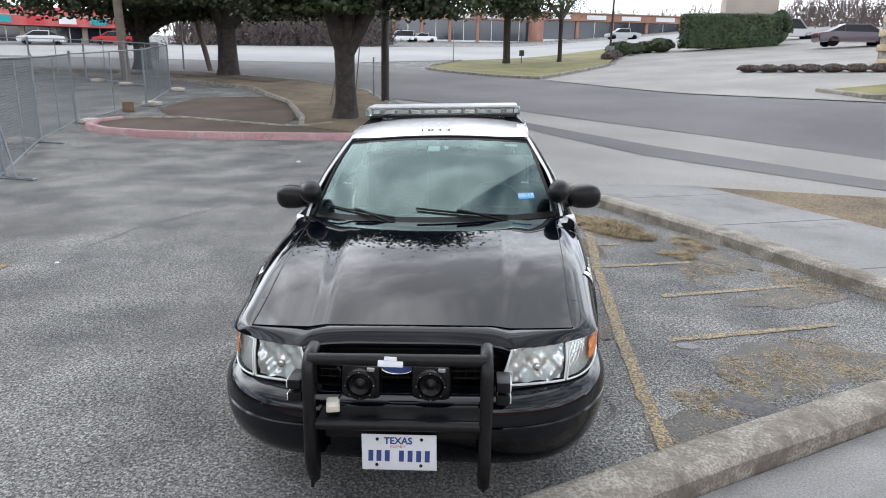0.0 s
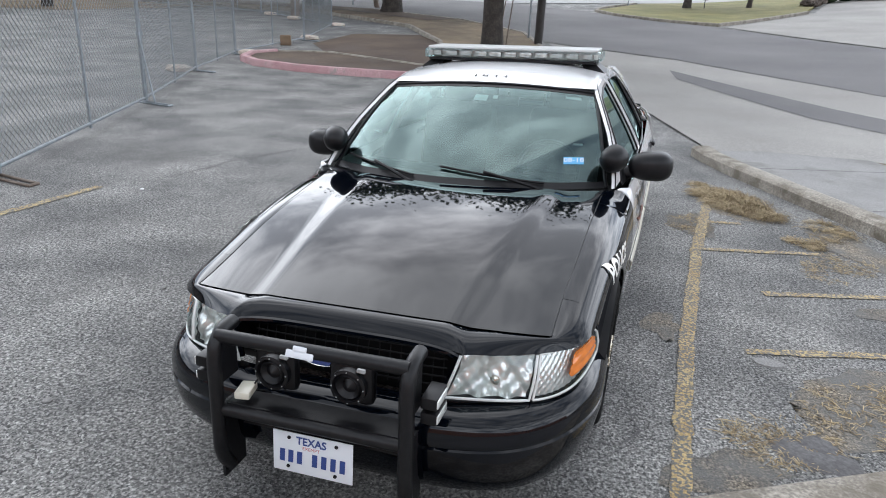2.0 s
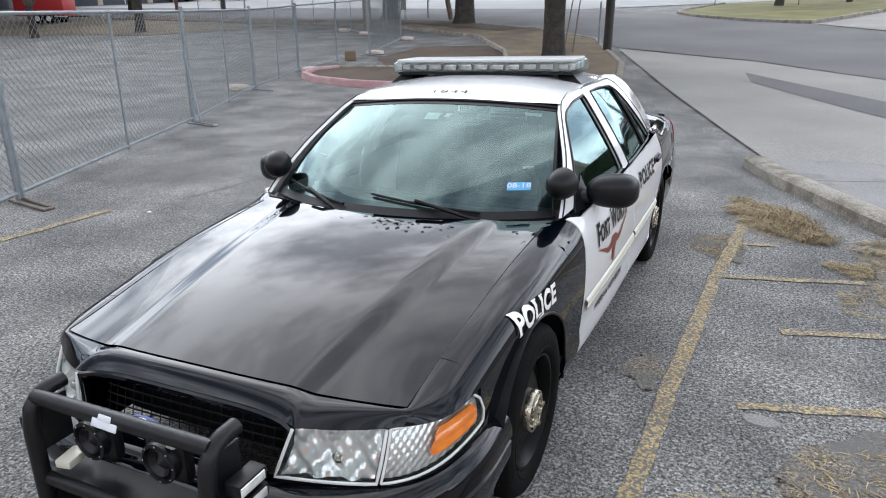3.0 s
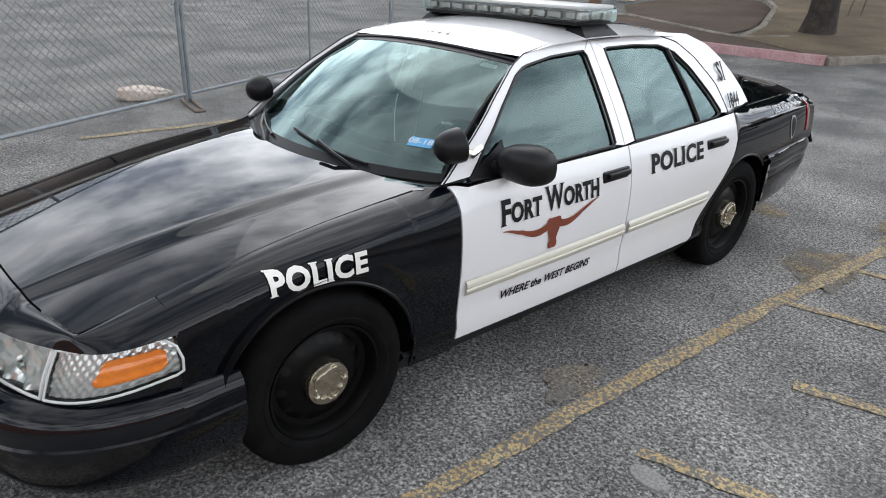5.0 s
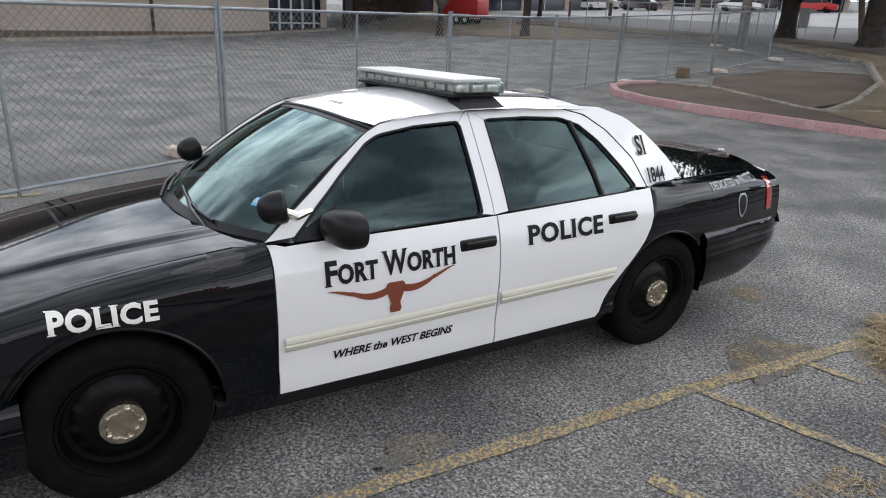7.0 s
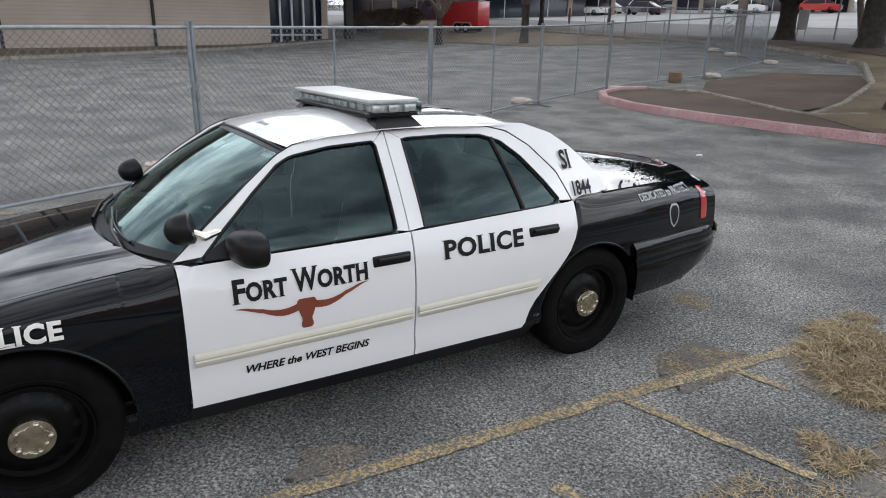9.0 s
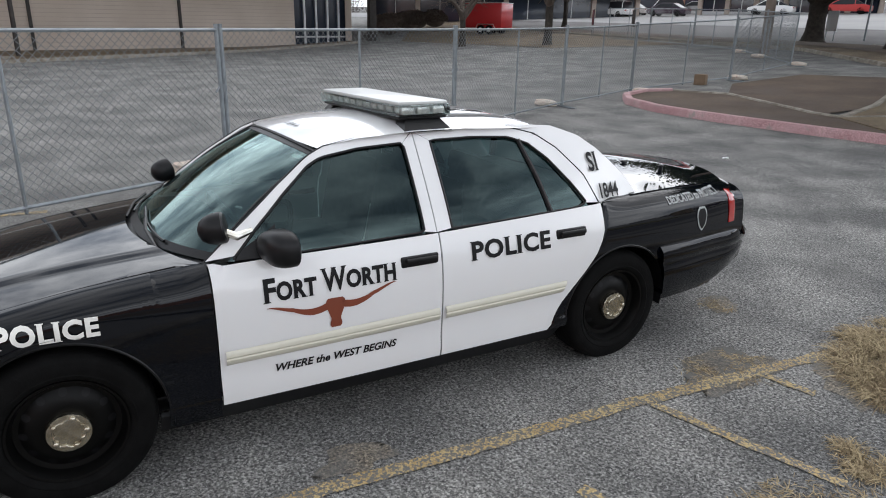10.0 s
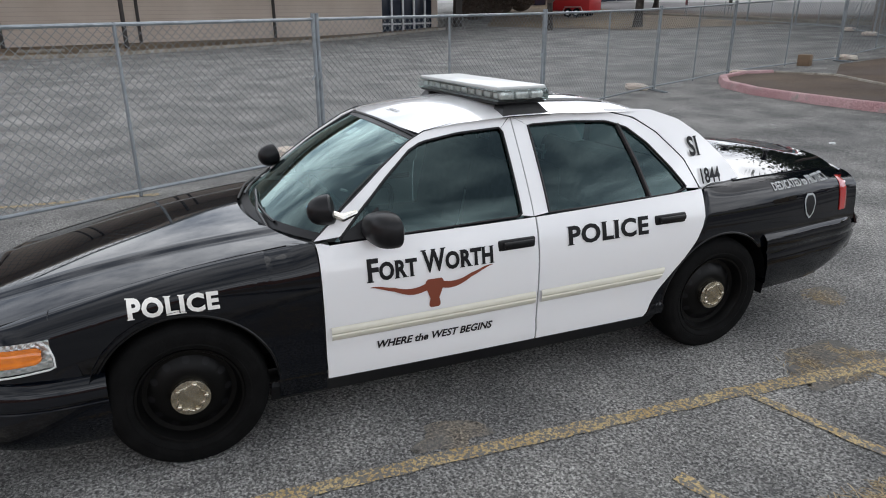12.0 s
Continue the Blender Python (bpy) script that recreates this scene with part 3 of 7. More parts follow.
    WIN_R = [(1.80, 1.375), (2.05, 1.376), (2.28, 1.363), (2.395, 1.325), (2.50, 1.24), (2.62, 1.10), (2.70, 0.99)]
    part("window_frame", strip(OUT_F, WIN_F, sgn, 0, 40), M_WHITE, fdoor)
    part("window_frame", strip([(1.708, 1.42), (1.708, 0.955)], [(1.645, 1.372), (1.645, 0.965)], sgn, 0.002, 10), M_WHITE, fdoor)
    part("window_frame", strip(OUT_R, WIN_R, sgn, 0, 40), M_WHITE, rdoor)
    part("window_frame", strip([(1.714, 1.42), (1.714, 0.955)], [(1.80, 1.373), (1.80, 0.965)], sgn, 0.002, 10), M_WHITE, rdoor)
    part("rear_pillar", strip([(2.30, 1.428), (2.59, 1.407), (2.765, 1.346), (2.88, 1.265), (2.98, 1.171), (3.058, 1.088), (3.12, 0.998)],
                              [(2.30, 1.415), (2.465, 1.376), (2.59, 1.293), (2.73, 1.143), (2.80, 0.985), (2.82, 0.97)], sgn, 0, 30, 6), M_WHITE, car, "white rear roof pillar")
    part("window_glass", strip([(0.70, 0.94)] + WIN_F[1:], [(0.735, 0.935), (1.1, 0.94), (1.66, 0.95)], sgn, -0.012, 30, 6, 0), M_SIDEG, fdoor, "tinted window glass").visible_shadow = False
    part("window_glass", strip(WIN_R[:-1] + [(2.72, 0.96)], [(1.78, 0.95), (2.3, 0.955), (2.71, 0.955)], sgn, -0.012, 30, 6, 0), M_SIDEG, rdoor, "tinted window glass").visible_shadow = False
    # black seals round the panes and along the belt
    for door, pts in ((fdoor, WIN_F + [(1.645, 0.962), (1.2, 0.952), (0.72, 0.945), (0.735, 0.965)]), (rdoor, [(1.80, 0.965)] + WIN_R + [(2.62, 0.972), (2.2, 0.966), (1.80, 0.962)])):
        bm = bmesh.new()
        tube(bm, [lean((sgn * (U(y, z) + 0.001), y, z)) for y, z in resample(pts, 70)], 0.007, 6)
        part("window_seal", bm, M_TRIM, door)
    bm = bmesh.new()
    tube(bm, [lean((sgn * (U(y, z) - 0.004), y, z)) for y, z in ((2.345, 1.345), (2.40, 1.15), (2.44, 0.965))], 0.013, 6)
    part("window_divider", bm, M_TRIM, rdoor)
    # drip line along the roof
    bm = bmesh.new()
    tube(bm, [lean((sgn * (U(y, z) + 0.0), y, z)) for y, z in resample(OUT_F + OUT_R[1:], 60)], 0.0035, 6)
    part("roof_seal", bm, M_TRIM, car)
    # corner sail and mirror
    bm = bmesh.new()
    sheet_grid(bm, lambda u, v: lean((sgn * (U(0.72 + 0.2 * u, 0.95 + 0.12 * v * (0.15 + 0.85 * u)) + 0.004), 0.72 + 0.2 * u, 0.95 + 0.13 * v * (0.1 + 0.9 * u))), 6, 4)
    thicken(bm, 0.01)
    part("mirror_base", bm, M_TRIM, fdoor)
    bm = bmesh.new()
    bmesh.ops.create_uvsphere(bm, u_segments=24, v_segments=14, radius=1.0)
    for v in bm.verts:
        c = v.co
        q = lambda t, e: math.copysign(abs(t) ** e, t)
        c.x, c.y, c.z = 0.118 * q(c.x, 0.75), 0.092 * q(c.y, 0.75), 0.078 * q(c.z, 0.78)
        if c.y > 0.02:
            c.y = 0.02 + (c.y - 0.02) * 0.35
        c.z *= 1 + 0.8 * c.x * 1.0
        v.co = lean((sgn * (0.968 + c.x), 0.905 + c.y + 0.16 * c.x, 1.016 + c.z))
    tube(bm, [lean((sgn * 0.82, 0.86, 0.975)), lean((sgn * 0.91, 0.885, 0.995))], [0.035, 0.04], 10)
    part("wing_mirror", bm, M_TRIM, fdoor, "black folding wing mirror")
    # pillar spotlight
    bm = bmesh.new()
    lathe(bm, [(0.0, -0.072), (0.022, -0.070), (0.044, -0.058), (0.060, -0.036), (0.068, -0.008), (0.070, 0.02), (0.069, 0.038), (0.060, 0.046), (0.0, 0.05)], 24, "y",
          Matrix.Translation(lean((sgn * 0.785, 0.665, 1.085))) @ pose(0, 0, 0, 10, 0, sgn * -18))
    spot_lamp = part("spotlight", bm, M_TRIM, car, "black round pillar spotlight")
    bm = bmesh.new()
    tube(bm, [lean((sgn * 0.80, 0.70, 1.07)), lean((sgn * 0.805, 0.75, 1.045)), lean((sgn * 0.79, 0.82, 1.06))], [0.016, 0.02, 0.014], 8)
    part("bracket", bm, M_CHROME, spot_lamp, "chrome swivel bracket")

# hood, with two creases
HOOD_EDGE = 0.745


def hood_z(x, y):
    q = min(1, abs(x) / HOOD_EDGE)
    z = curve_along(HOODZ, y) - (curve_along(HOODZ, y) - curve_along(SHOULDER, y) + 0.002) * q ** 2.4
    cx = 0.43 + 0.10 * (y + 0.8) / 1.2
    return z + 0.012 * (1 - step01(abs(x), cx - 0.07, cx + 0.045))


def hood_edge(y):
    return curve_along(WIDTH, y) - along([(-0.6, 0.132), (-0.2, 0.138), (0.1, 0.152), (0.5, 0.160), (0.62, 0.05)], y) - 0.006


def hood_pt(a, v):
    y1 = 0.37 + 0.22 * abs(a) ** 2.2
    y0 = -0.80 + 0.075 * abs(a) ** 3
    y = y0 + (y1 - y0) * v
    edge = min(0.78, hood_edge(max(-0.6, y)))
    return lean((a * edge, y, hood_z(a * HOOD_EDGE, y)))


bm = bmesh.new()
sheet_grid(bm, lambda u, v: hood_pt(2 * u - 1, v), 96, 40)
part("hood", bm, M_BLACK, car, "gloss black hood with two creases")
for e in (-1, 1):
    bm = bmesh.new()
    tube(bm, [hood_pt(e, k / 40) + Vector((0, 0, -0.0005)) for k in range(38)], 0.0028, 6)
    part("hood_seam", bm, M_INK, car)

# lamp openings: a runs from the inner edge (0) over the joint (0.5) to the end on the fender (1)
LOW_X = [(-0.25, 0.248), (0, 0.398), (0.25, 0.545), (0.5, 0.684), (0.65, 0.765), (0.8, 0.825), (0.9, 0.848), (1, 0.862), (1.2, 0.88)]
LOW_Y = [(-0.25, -0.985), (0, -0.947), (0.25, -0.903), (0.5, -0.846), (0.65, -0.785), (0.8, -0.685), (0.9, -0.585), (1, -0.478), (1.2, -0.26)]
TOP_X = [(-0.25, 0.318), (0, 0.449), (0.25, 0.575), (0.5, 0.693), (0.65, 0.757), (0.8, 0.808), (0.9, 0.833), (1, 0.850), (1.2, 0.87)]
TOP_Y = [(-0.25, -0.955), (0, -0.908), (0.25, -0.853), (0.5, -0.785), (0.65, -0.730), (0.8, -0.645), (0.9, -0.570), (1, -0.489), (1.2, -0.32)]
LOW_Z = [(0, 0.556), (0.25, 0.547), (0.5, 0.538), (0.65, 0.538), (0.8, 0.548), (0.9, 0.562), (1, 0.580)]
TOP_Z = [(0, 0.704), (0.25, 0.692), (0.5, 0.686), (0.65, 0.688), (0.8, 0.693), (0.9, 0.698), (1, 0.702)]


def lamp_pt(sgn, a, v, off=0.0):
    """A point of the lamp face, v from its lower (0) to its upper edge (1), moved out by off."""
    low = Vector((curve_along(LOW_X, a, 0.13), curve_along(LOW_Y, a, 0.13), curve_along(LOW_Z, a, 0.1)))
    top = Vector((curve_along(TOP_X, a, 0.13), curve_along(TOP_Y, a, 0.13), curve_along(TOP_Z, a, 0.1)))
    dx = curve_along(LOW_X, a + 0.04, 0.13) - curve_along(LOW_X, a - 0.04, 0.13)
    dy = curve_along(LOW_Y, a + 0.04, 0.13) - curve_along(LOW_Y, a - 0.04, 0.13)
    n = Vector((dy, -dx, 0)).normalized()
    r = low.lerp(top, v) + n * (off + 0.008 * math.sin(math.pi * min(1, max(0, v))))
    return lean((sgn * r.x, r.y, r.z))


# header panel between hood and lamps, running into the fenders
bm = bmesh.new()


def f(u, v):
    t = 2 * u - 1
    k, sgn = abs(t), (1 if t >= 0 else -1)
    if k < 0.42:
        q = k / 0.42
        p = lean((sgn * 0.44 * q, -0.880 - 0.022 * q ** 6, 0.716 - 0.010 * q ** 4))
        a = 0.0
    else:
        a = (k - 0.42) / 0.58
        p = lamp_pt(sgn, a, 1.0, 0.004)
        p.z += 0.004
    if k < 0.78:
        top = hood_pt(sgn * k / 0.78, 0.0)
        top.y -= 0.006
    else:
        top = hood_pt(sgn, (k - 0.78) / 0.22 * 0.172)
    top.z -= 0.004
    r = p.lerp(top, v)
    r.z += 0.014 * math.sin(math.pi * v)
    w = step01(a, 0.5, 0.9)
    if w > 0:
        z0 = curve_along(TOP_Z, a, 0.1) + 0.004
        zt = curve_along(SHOULDER, top.y)
        yf = p.y + (top.y - p.y) * v
        zf = z0 + (zt - z0) * (1 - (1 - v) ** 1.6)
        r = r.lerp(lean((sgn * side_x(yf, zf), yf, zf)), w)
    return r


sheet_grid(bm, f, 140, 14)
part("header_panel", bm, M_BLACK, car)

# bumper
PROF = [(-0.06, 0.175), (-0.015, 0.21), (0.02, 0.28), (0.034, 0.36), (0.034, 0.405), (0.026, 0.412), (0.026, 0.420), (0.036, 0.427), (0.034, 0.465), (0.022, 0.495), (-0.002, 0.516), (-0.05, 0.530), (-0.09, 0.533)]
bm = bmesh.new()


def f(u, v):
    s = (2 * u - 1) * 1.36
    i = round(v * (len(PROF) - 1))
    o, z = PROF[i]
    return nose_pt(s, z, o - 0.012 * step01(abs(s), 1.0, 1.36))


sheet_grid(bm, f, 90, len(PROF) - 1)
part("front_bumper", bm, M_BLACK, car, "gloss black bumper cover")
bm = bmesh.new()
nose_patch(bm, -0.46, 0.46, 0.50, 0.70, -0.25, 20, 4)
part("radiator", bm, M_TRIM, car)
bm = bmesh.new()
for z in (0.555, 0.585, 0.615, 0.645, 0.675):
    tube(bm, [nose_pt(s / 10 * 0.40, z, back(0, z) - 0.07) for s in range(-10, 11)], 0.003, 5)
for k in range(-9, 10):
    tube(bm, [nose_pt(k * 0.043, 0.54, -0.135), nose_pt(k * 0.043, 0.69, -0.175)], 0.002, 5)
part("grille", bm, M_INK, car, "black honeycomb grille")
bm = bmesh.new()
lip = [lean((x, -0.935, 0.56)) for x in (-0.40,)] + [lean((-0.435, -0.905, 0.66))] + [lean((0.44 * k / 12, -0.884 - 0.022 * abs(k / 12) ** 6, 0.709 - 0.016 * abs(k / 12) ** 5)) for k in range(-12, 13)] + [lean((0.435, -0.905, 0.66)), lean((0.40, -0.935, 0.56))]
tube(bm, lip, 0.013, 8)
part("grille_surround", bm, M_BLACK, car)
bm = bmesh.new()
lathe(bm, [(0.0, -0.012), (0.9, -0.011), (1.0, 0.0), (0.9, 0.006)], 32, "y", Matrix.Translation(lean((-0.02, -1.02, 0.668))) @ pose(0, 0, 0, -20) @ Matrix.Diagonal((0.068, 1, 0.027, 1)))
badge = part("badge", bm, M_BLUE, car, "plain dark blue oval badge")
bm = bmesh.new()
tube(bm, [lean((-0.02 + 0.066 * math.cos(a), -1.028, 0.668 + 0.026 * math.sin(a))) for a in (2 * math.pi * k / 32 for k in range(33))], 0.003, 5)
part("rim", bm, M_CHROME, badge)

# head lamps and corner lamps
def lamp_patch(bm, sgn, a0, a1, off, n=16, m=8, v0=0.0, v1=1.0):
    fo = off if callable(off) else (lambda a, v: off)
    return sheet_grid(bm, lambda u, w: lamp_pt(sgn, a0 + (a1 - a0) * u, v0 + (v1 - v0) * w, fo(a0 + (a1 - a0) * u, v0 + (v1 - v0) * w)), n, m)


for sgn in (1, -1):
    lamp = new("headlamp")
    lamp.parent = car
    tagged(lamp, "clear headlamp with faceted reflector")
    bm = bmesh.new()
    lamp_patch(bm, sgn, 0.0, 0.49, 0.004)
    part("lens", bm, M_LENS, lamp, "clear lens").visible_shadow = False
    bm = bmesh.new()
    lamp_patch(bm, sgn, 0.01, 0.48, lambda a, v: -0.012 - 0.034 * math.sin(math.pi * min(1, a / 0.49)) * math.sin(math.pi * v) + 0.009 * math.sin(a * 38) * math.sin(v * 8 + 1) + 0.003 * math.sin(a * 71 + v * 19), 44, 24, 0.02, 0.98)
    part("reflector", bm, M_REFL, lamp, "chrome reflector")
    bm = bmesh.new()
    lathe(bm, [(0.018, 0.0), (0.017, -0.010), (0.009, -0.016), (0.0, -0.017)], 16, "y", Matrix.Translation(lamp_pt(sgn, 0.27, 0.38, -0.034)))
    part("bulb_shield", bm, M_CHROME, lamp)
    bm = bmesh.new()
    edge = [(0.0, k / 6) for k in range(6, -1, -1)] + [(0.49 * k / 10, 0.0) for k in range(1, 11)] + [(0.49, k / 6) for k in range(1, 7)]
    tube(bm, [lamp_pt(sgn, a, v, 0.004) for a, v in edge], 0.0055, 6)
    part("trim", bm, M_LENS_RIM, lamp, "pale lens edge")
    corner = new("corner_lamp")
    corner.parent = car
    tagged(corner, "clear corner lamp with amber side marker")
    bm = bmesh.new()
    lamp_patch(bm, sgn, 0.51, 0.995, 0.004, 24, 8)
    part("lens", bm, M_LENS, corner, "clear ribbed lens").visible_shadow = False
    bm = bmesh.new()
    lamp_patch(bm, sgn, 0.515, 0.985, lambda a, v: -0.014 + 0.003 * math.sin(a * 150) * math.sin(v * 30), 70, 24, 0.02, 0.98)
    part("reflector", bm, M_REFL, corner, "chrome reflector")
    bm = bmesh.new()

    def marker(u, v):
        ends = 1 - 0.45 * (max(0, abs(2 * u - 1) - 0.75) / 0.25) ** 2
        return lamp_pt(sgn, 0.745 - 0.035 * (1 - v) + (0.205 + 0.035 * (1 - v)) * u, 0.54 + 0.52 * (v - 0.5) * ends, 0.006 + 0.002 * math.sin(v * 14))
    sheet_grid(bm, marker, 24, 10)
    part("side_marker", thicken(bm, 0.005), M_AMBER, corner, "amber reflector")
    bm = bmesh.new()
    edge = [(0.51 + 0.46 * k / 12, 0.0) for k in range(13)] + [(0.99, 0.06), (0.995, 0.4), (0.985, 0.75), (0.95, 0.97)] + [(0.94 - 0.43 * k / 12, 1.0) for k in range(13)] + [(0.51, 0.5), (0.51, 0.0)]
    tube(bm, [lamp_pt(sgn, a, v, 0.005) for a, v in edge], 0.0045, 6)
    part("bezel", bm, M_LENS_RIM, corner, "clear plastic lens edge")
    # black filler below the lamps and behind their ends
    bm = bmesh.new()
    sheet_grid(bm, lambda u, v: lamp_pt(sgn, -0.06 + 1.12 * u, -0.02 - 0.5 * v, -0.004 - 0.004 * v), 30, 3)
    part("lamp_surround", bm, M_BLACK, car)

# windscreen, cowl, wipers
WS_LOW = lambda a: (0.765 * a, 0.395 + 0.235 * abs(a) ** 2.3, 0.945 - 0.005 * a * a)
WS_TOP = lambda a: (0.615 * a, 1.155 + 0.045 * a * a, 1.385 - 0.035 * a * a)


def ws(a, v, off=0.0):
    p, q = Vector(WS_LOW(a)), Vector(WS_TOP(a))
    r = p.lerp(q, v)
    r.z += 0.03 * math.sin(math.pi * v) + off * 0.87
    r.y -= 0.012 * math.sin(math.pi * v) + off * 0.5
    return lean(r)


bm = bmesh.new()
sheet_grid(bm, lambda u, v: ws(2 * u - 1, v), 32, 14)
screen = part("windscreen", bm, M_WIND, car, "green-tinted windscreen")
screen.visible_shadow = False
bm = bmesh.new()
for a0 in (-1, 1):
    tube(bm, [ws(a0, k / 12, 0.002) for k in range(13)], 0.010, 6)
tube(bm, [ws(k / 12, 1.0, 0.002) for k in range(-12, 13)], 0.010, 6)
sheet_grid(bm, lambda u, v: ws(2 * u - 1, 0.055 * v, 0.002), 32, 1)
sheet_grid(bm, lambda u, v: ws(2 * u - 1, 0.955 + 0.045 * v, 0.002), 32, 1)
part("screen_seal", bm, M_TRIM, screen)
bm = bmesh.new()
sheet_grid(bm, lambda u, v: lean((0.79 * (2 * u - 1), 0.34 + 0.10 * v + 0.24 * abs(2 * u - 1) ** 2.2, 0.915 + 0.03 * v)), 32, 3)
part("cowl", bm, M_TRIM, car)
for x0, x1 in ((0.47, -0.09), (-0.22, -0.70)):
    bm = bmesh.new()
    a0, a1 = x0 / 0.765, x1 / 0.765
    tube(bm, [ws(a0, -0.02, 0.015), ws(a0 * 0.7 + a1 * 0.3, 0.035, 0.035), ws(a0 * 0.45 + a1 * 0.55, 0.085, 0.03)], 0.009, 6)
    tube(bm, [ws(a0 + (a1 - a0) * k / 8, 0.035 + 0.085 * k / 8, 0.014) for k in range(9)], 0.007, 6)
    part("wiper", bm, M_TRIM, car, "black wiper arm and blade")
for nm, a, v, w, hgt, m_ in (("inspection_sticker", 0.80, 0.20, 0.055, 0.06, M_STICK), ("permit_sticker", -0.03, 0.80, 0.05, 0.075, M_SIGNW), ("toll_tag", 0.80, 0.90, 0.055, 0.035, M_SIGNW), ("screen_sensor", 0.10, 0.83, 0.018, 0.045, M_SIGNW)):
    bm = bmesh.new()
    sheet_grid(bm, lambda u, q: ws(a + w * (u - 0.5) * 2 / 0.8, v + hgt * q, -0.012 if nm != "inspection_sticker" else 0.003), 4, 3)
    st = part(nm, bm, m_, car)
    if nm == "inspection_sticker":
        letters("expiry", "08-18", 0.042, lambda u, q: ws(a + u / 0.70, v + hgt * 0.5 + q / 0.88, 0.007), M_SIGNW, st)
for sgn in (1, -1):
    bm = bmesh.new()
    box(bm, ws(sgn * 0.83, 0.42, -0.03), (0.05, 0.012, 0.008), sgn * 25)
    part("trim_reflection_strip", bm, M_SIGNW, car)

# roof and rear glass
ROOFZ = [(1.1, 1.362), (1.2, 1.398), (1.4, 1.448), (1.7, 1.482), (2.0, 1.488), (2.3, 1.478), (2.55, 1.432), (2.74, 1.36)]
bm = bmesh.new()


def roof_pt(x, y, off=0.0):
    edge = along([(1.15, 0.615), (1.4, 0.62), (2.2, 0.625), (2.6, 0.60)], y) + 0.008
    q = min(1.0, abs(x) / edge)
    zc = curve_along(ROOFZ, y, 0.10)
    ze = along([(1.15, 1.352), (1.22, 1.383), (1.4, 1.41), (1.7, 1.425), (2.0, 1.425), (2.25, 1.412), (2.50, 1.40), (2.74, 1.325)], y)
    return lean((x, y, zc - (zc - ze) * q ** 2.6 + off))


def f(u, v):
    a = 2 * u - 1
    y = (1.16 + 0.04 * a * a) + (2.72 - 1.16 - 0.04 * a * a) * v
    return roof_pt(a * (along([(1.15, 0.615), (1.4, 0.62), (2.2, 0.625), (2.6, 0.60)], y) + 0.008), y)


sheet_grid(bm, f, 40, 36)
roof = part("roof", bm, M_WHITE, car, "gloss white roof with black unit numerals")
bm = bmesh.new()
sheet_grid(bm, lambda u, v: lean(Vector(((2 * u - 1) * (0.60 + 0.16 * v), 2.70 + 0.37 * v, 1.368 - 0.358 * v + 0.03 * math.sin(math.pi * v)))), 24, 10)
rglass = part("rear_window", bm, M_SIDEG, car, "tinted rear window")
rglass.visible_shadow = False

# trunk lid, tail, rear bumper
TRUNKZ = [(3.05, 1.025), (3.3, 1.048), (3.6, 1.056), (3.9, 1.045), (4.12, 1.0)]
TAILX = lambda a: 4.29 - 0.22 * abs(a) ** 2.6
bm = bmesh.new()


def f(u, v):
    a = 2 * u - 1
    y = 3.06 + (TAILX(a) - 0.08 - 3.06) * v
    x = a * (curve_along(WIDTH, min(y, 4.0)) - along([(2.75, 0.0), (3.0, 0.12), (4.1, 0.15)], y) - 0.004)
    ze = curve_along(SHOULDER, y) - 0.002
    return lean((x, y, ze + (curve_along(TRUNKZ, y) - ze) * (1 - abs(a) ** 2.4)))


sheet_grid(bm, f, 40, 20)
part("trunk_lid", thicken(bm, 0.012), M_BLACK, car, "gloss black trunk lid")
bm = bmesh.new()
sheet_grid(bm, lambda u, v: lean(((2 * u - 1) * (0.775 + 0.10 * v), TAILX((2 * u - 1)) - 0.085 + 0.10 * v ** 0.8, 0.965 - 0.34 * v)), 30, 6)
part("tail_panel", thicken(bm, 0.012), M_BLACK, car)
for sgn in (1, -1):
    bm = bmesh.new()

    def f(u, v):
        y = 3.89 + 0.17 * u
        z = 0.735 + (along(SHOULDER, y) - 0.03 - 0.735) * v
        return lean((sgn * (side_x(y, z) + 0.006 - 0.05 * u ** 2.5), y, z))
    sheet_grid(bm, f, 10, 6)
    part("tail_lamp", thicken(bm, 0.012), M_TAIL, car, "red tail lamp")
RB = [(-0.02, 0.30), (0.0, 0.36), (0.01, 0.48), (0.012, 0.55), (0.006, 0.56), (0.006, 0.57), (0.014, 0.58), (0.02, 0.64), (0.0, 0.675), (-0.06, 0.68)]
bm = bmesh.new()


def f(u, v):
    a = 2 * u - 1
    o, z = RB[round(v * (len(RB) - 1))]
    k = abs(a)
    if k > 0.55:
        y0 = 3.225 + 0.25 * (0.66 - z)
        y = y0 + (1 - k) / 0.45 * (4.14 - y0)
        x = 0.942 - 0.06 * step01(y, 3.3, 4.0) + o
        if y > 3.88:
            x -= 1.2 * (y - 3.88) ** 2
        x -= 0.03 * step01(z, 0.42, 0.30)
    else:
        q = k / 0.55
        x, y = 0.801 * q + o * q, 4.14 + 0.20 * (1 - q ** 2.4) + o
    if z < 0.55:
        z += (0.55 - z) * 0.45 * step01(y, 3.7, 4.2)
    return lean((math.copysign(x, a), y, z))


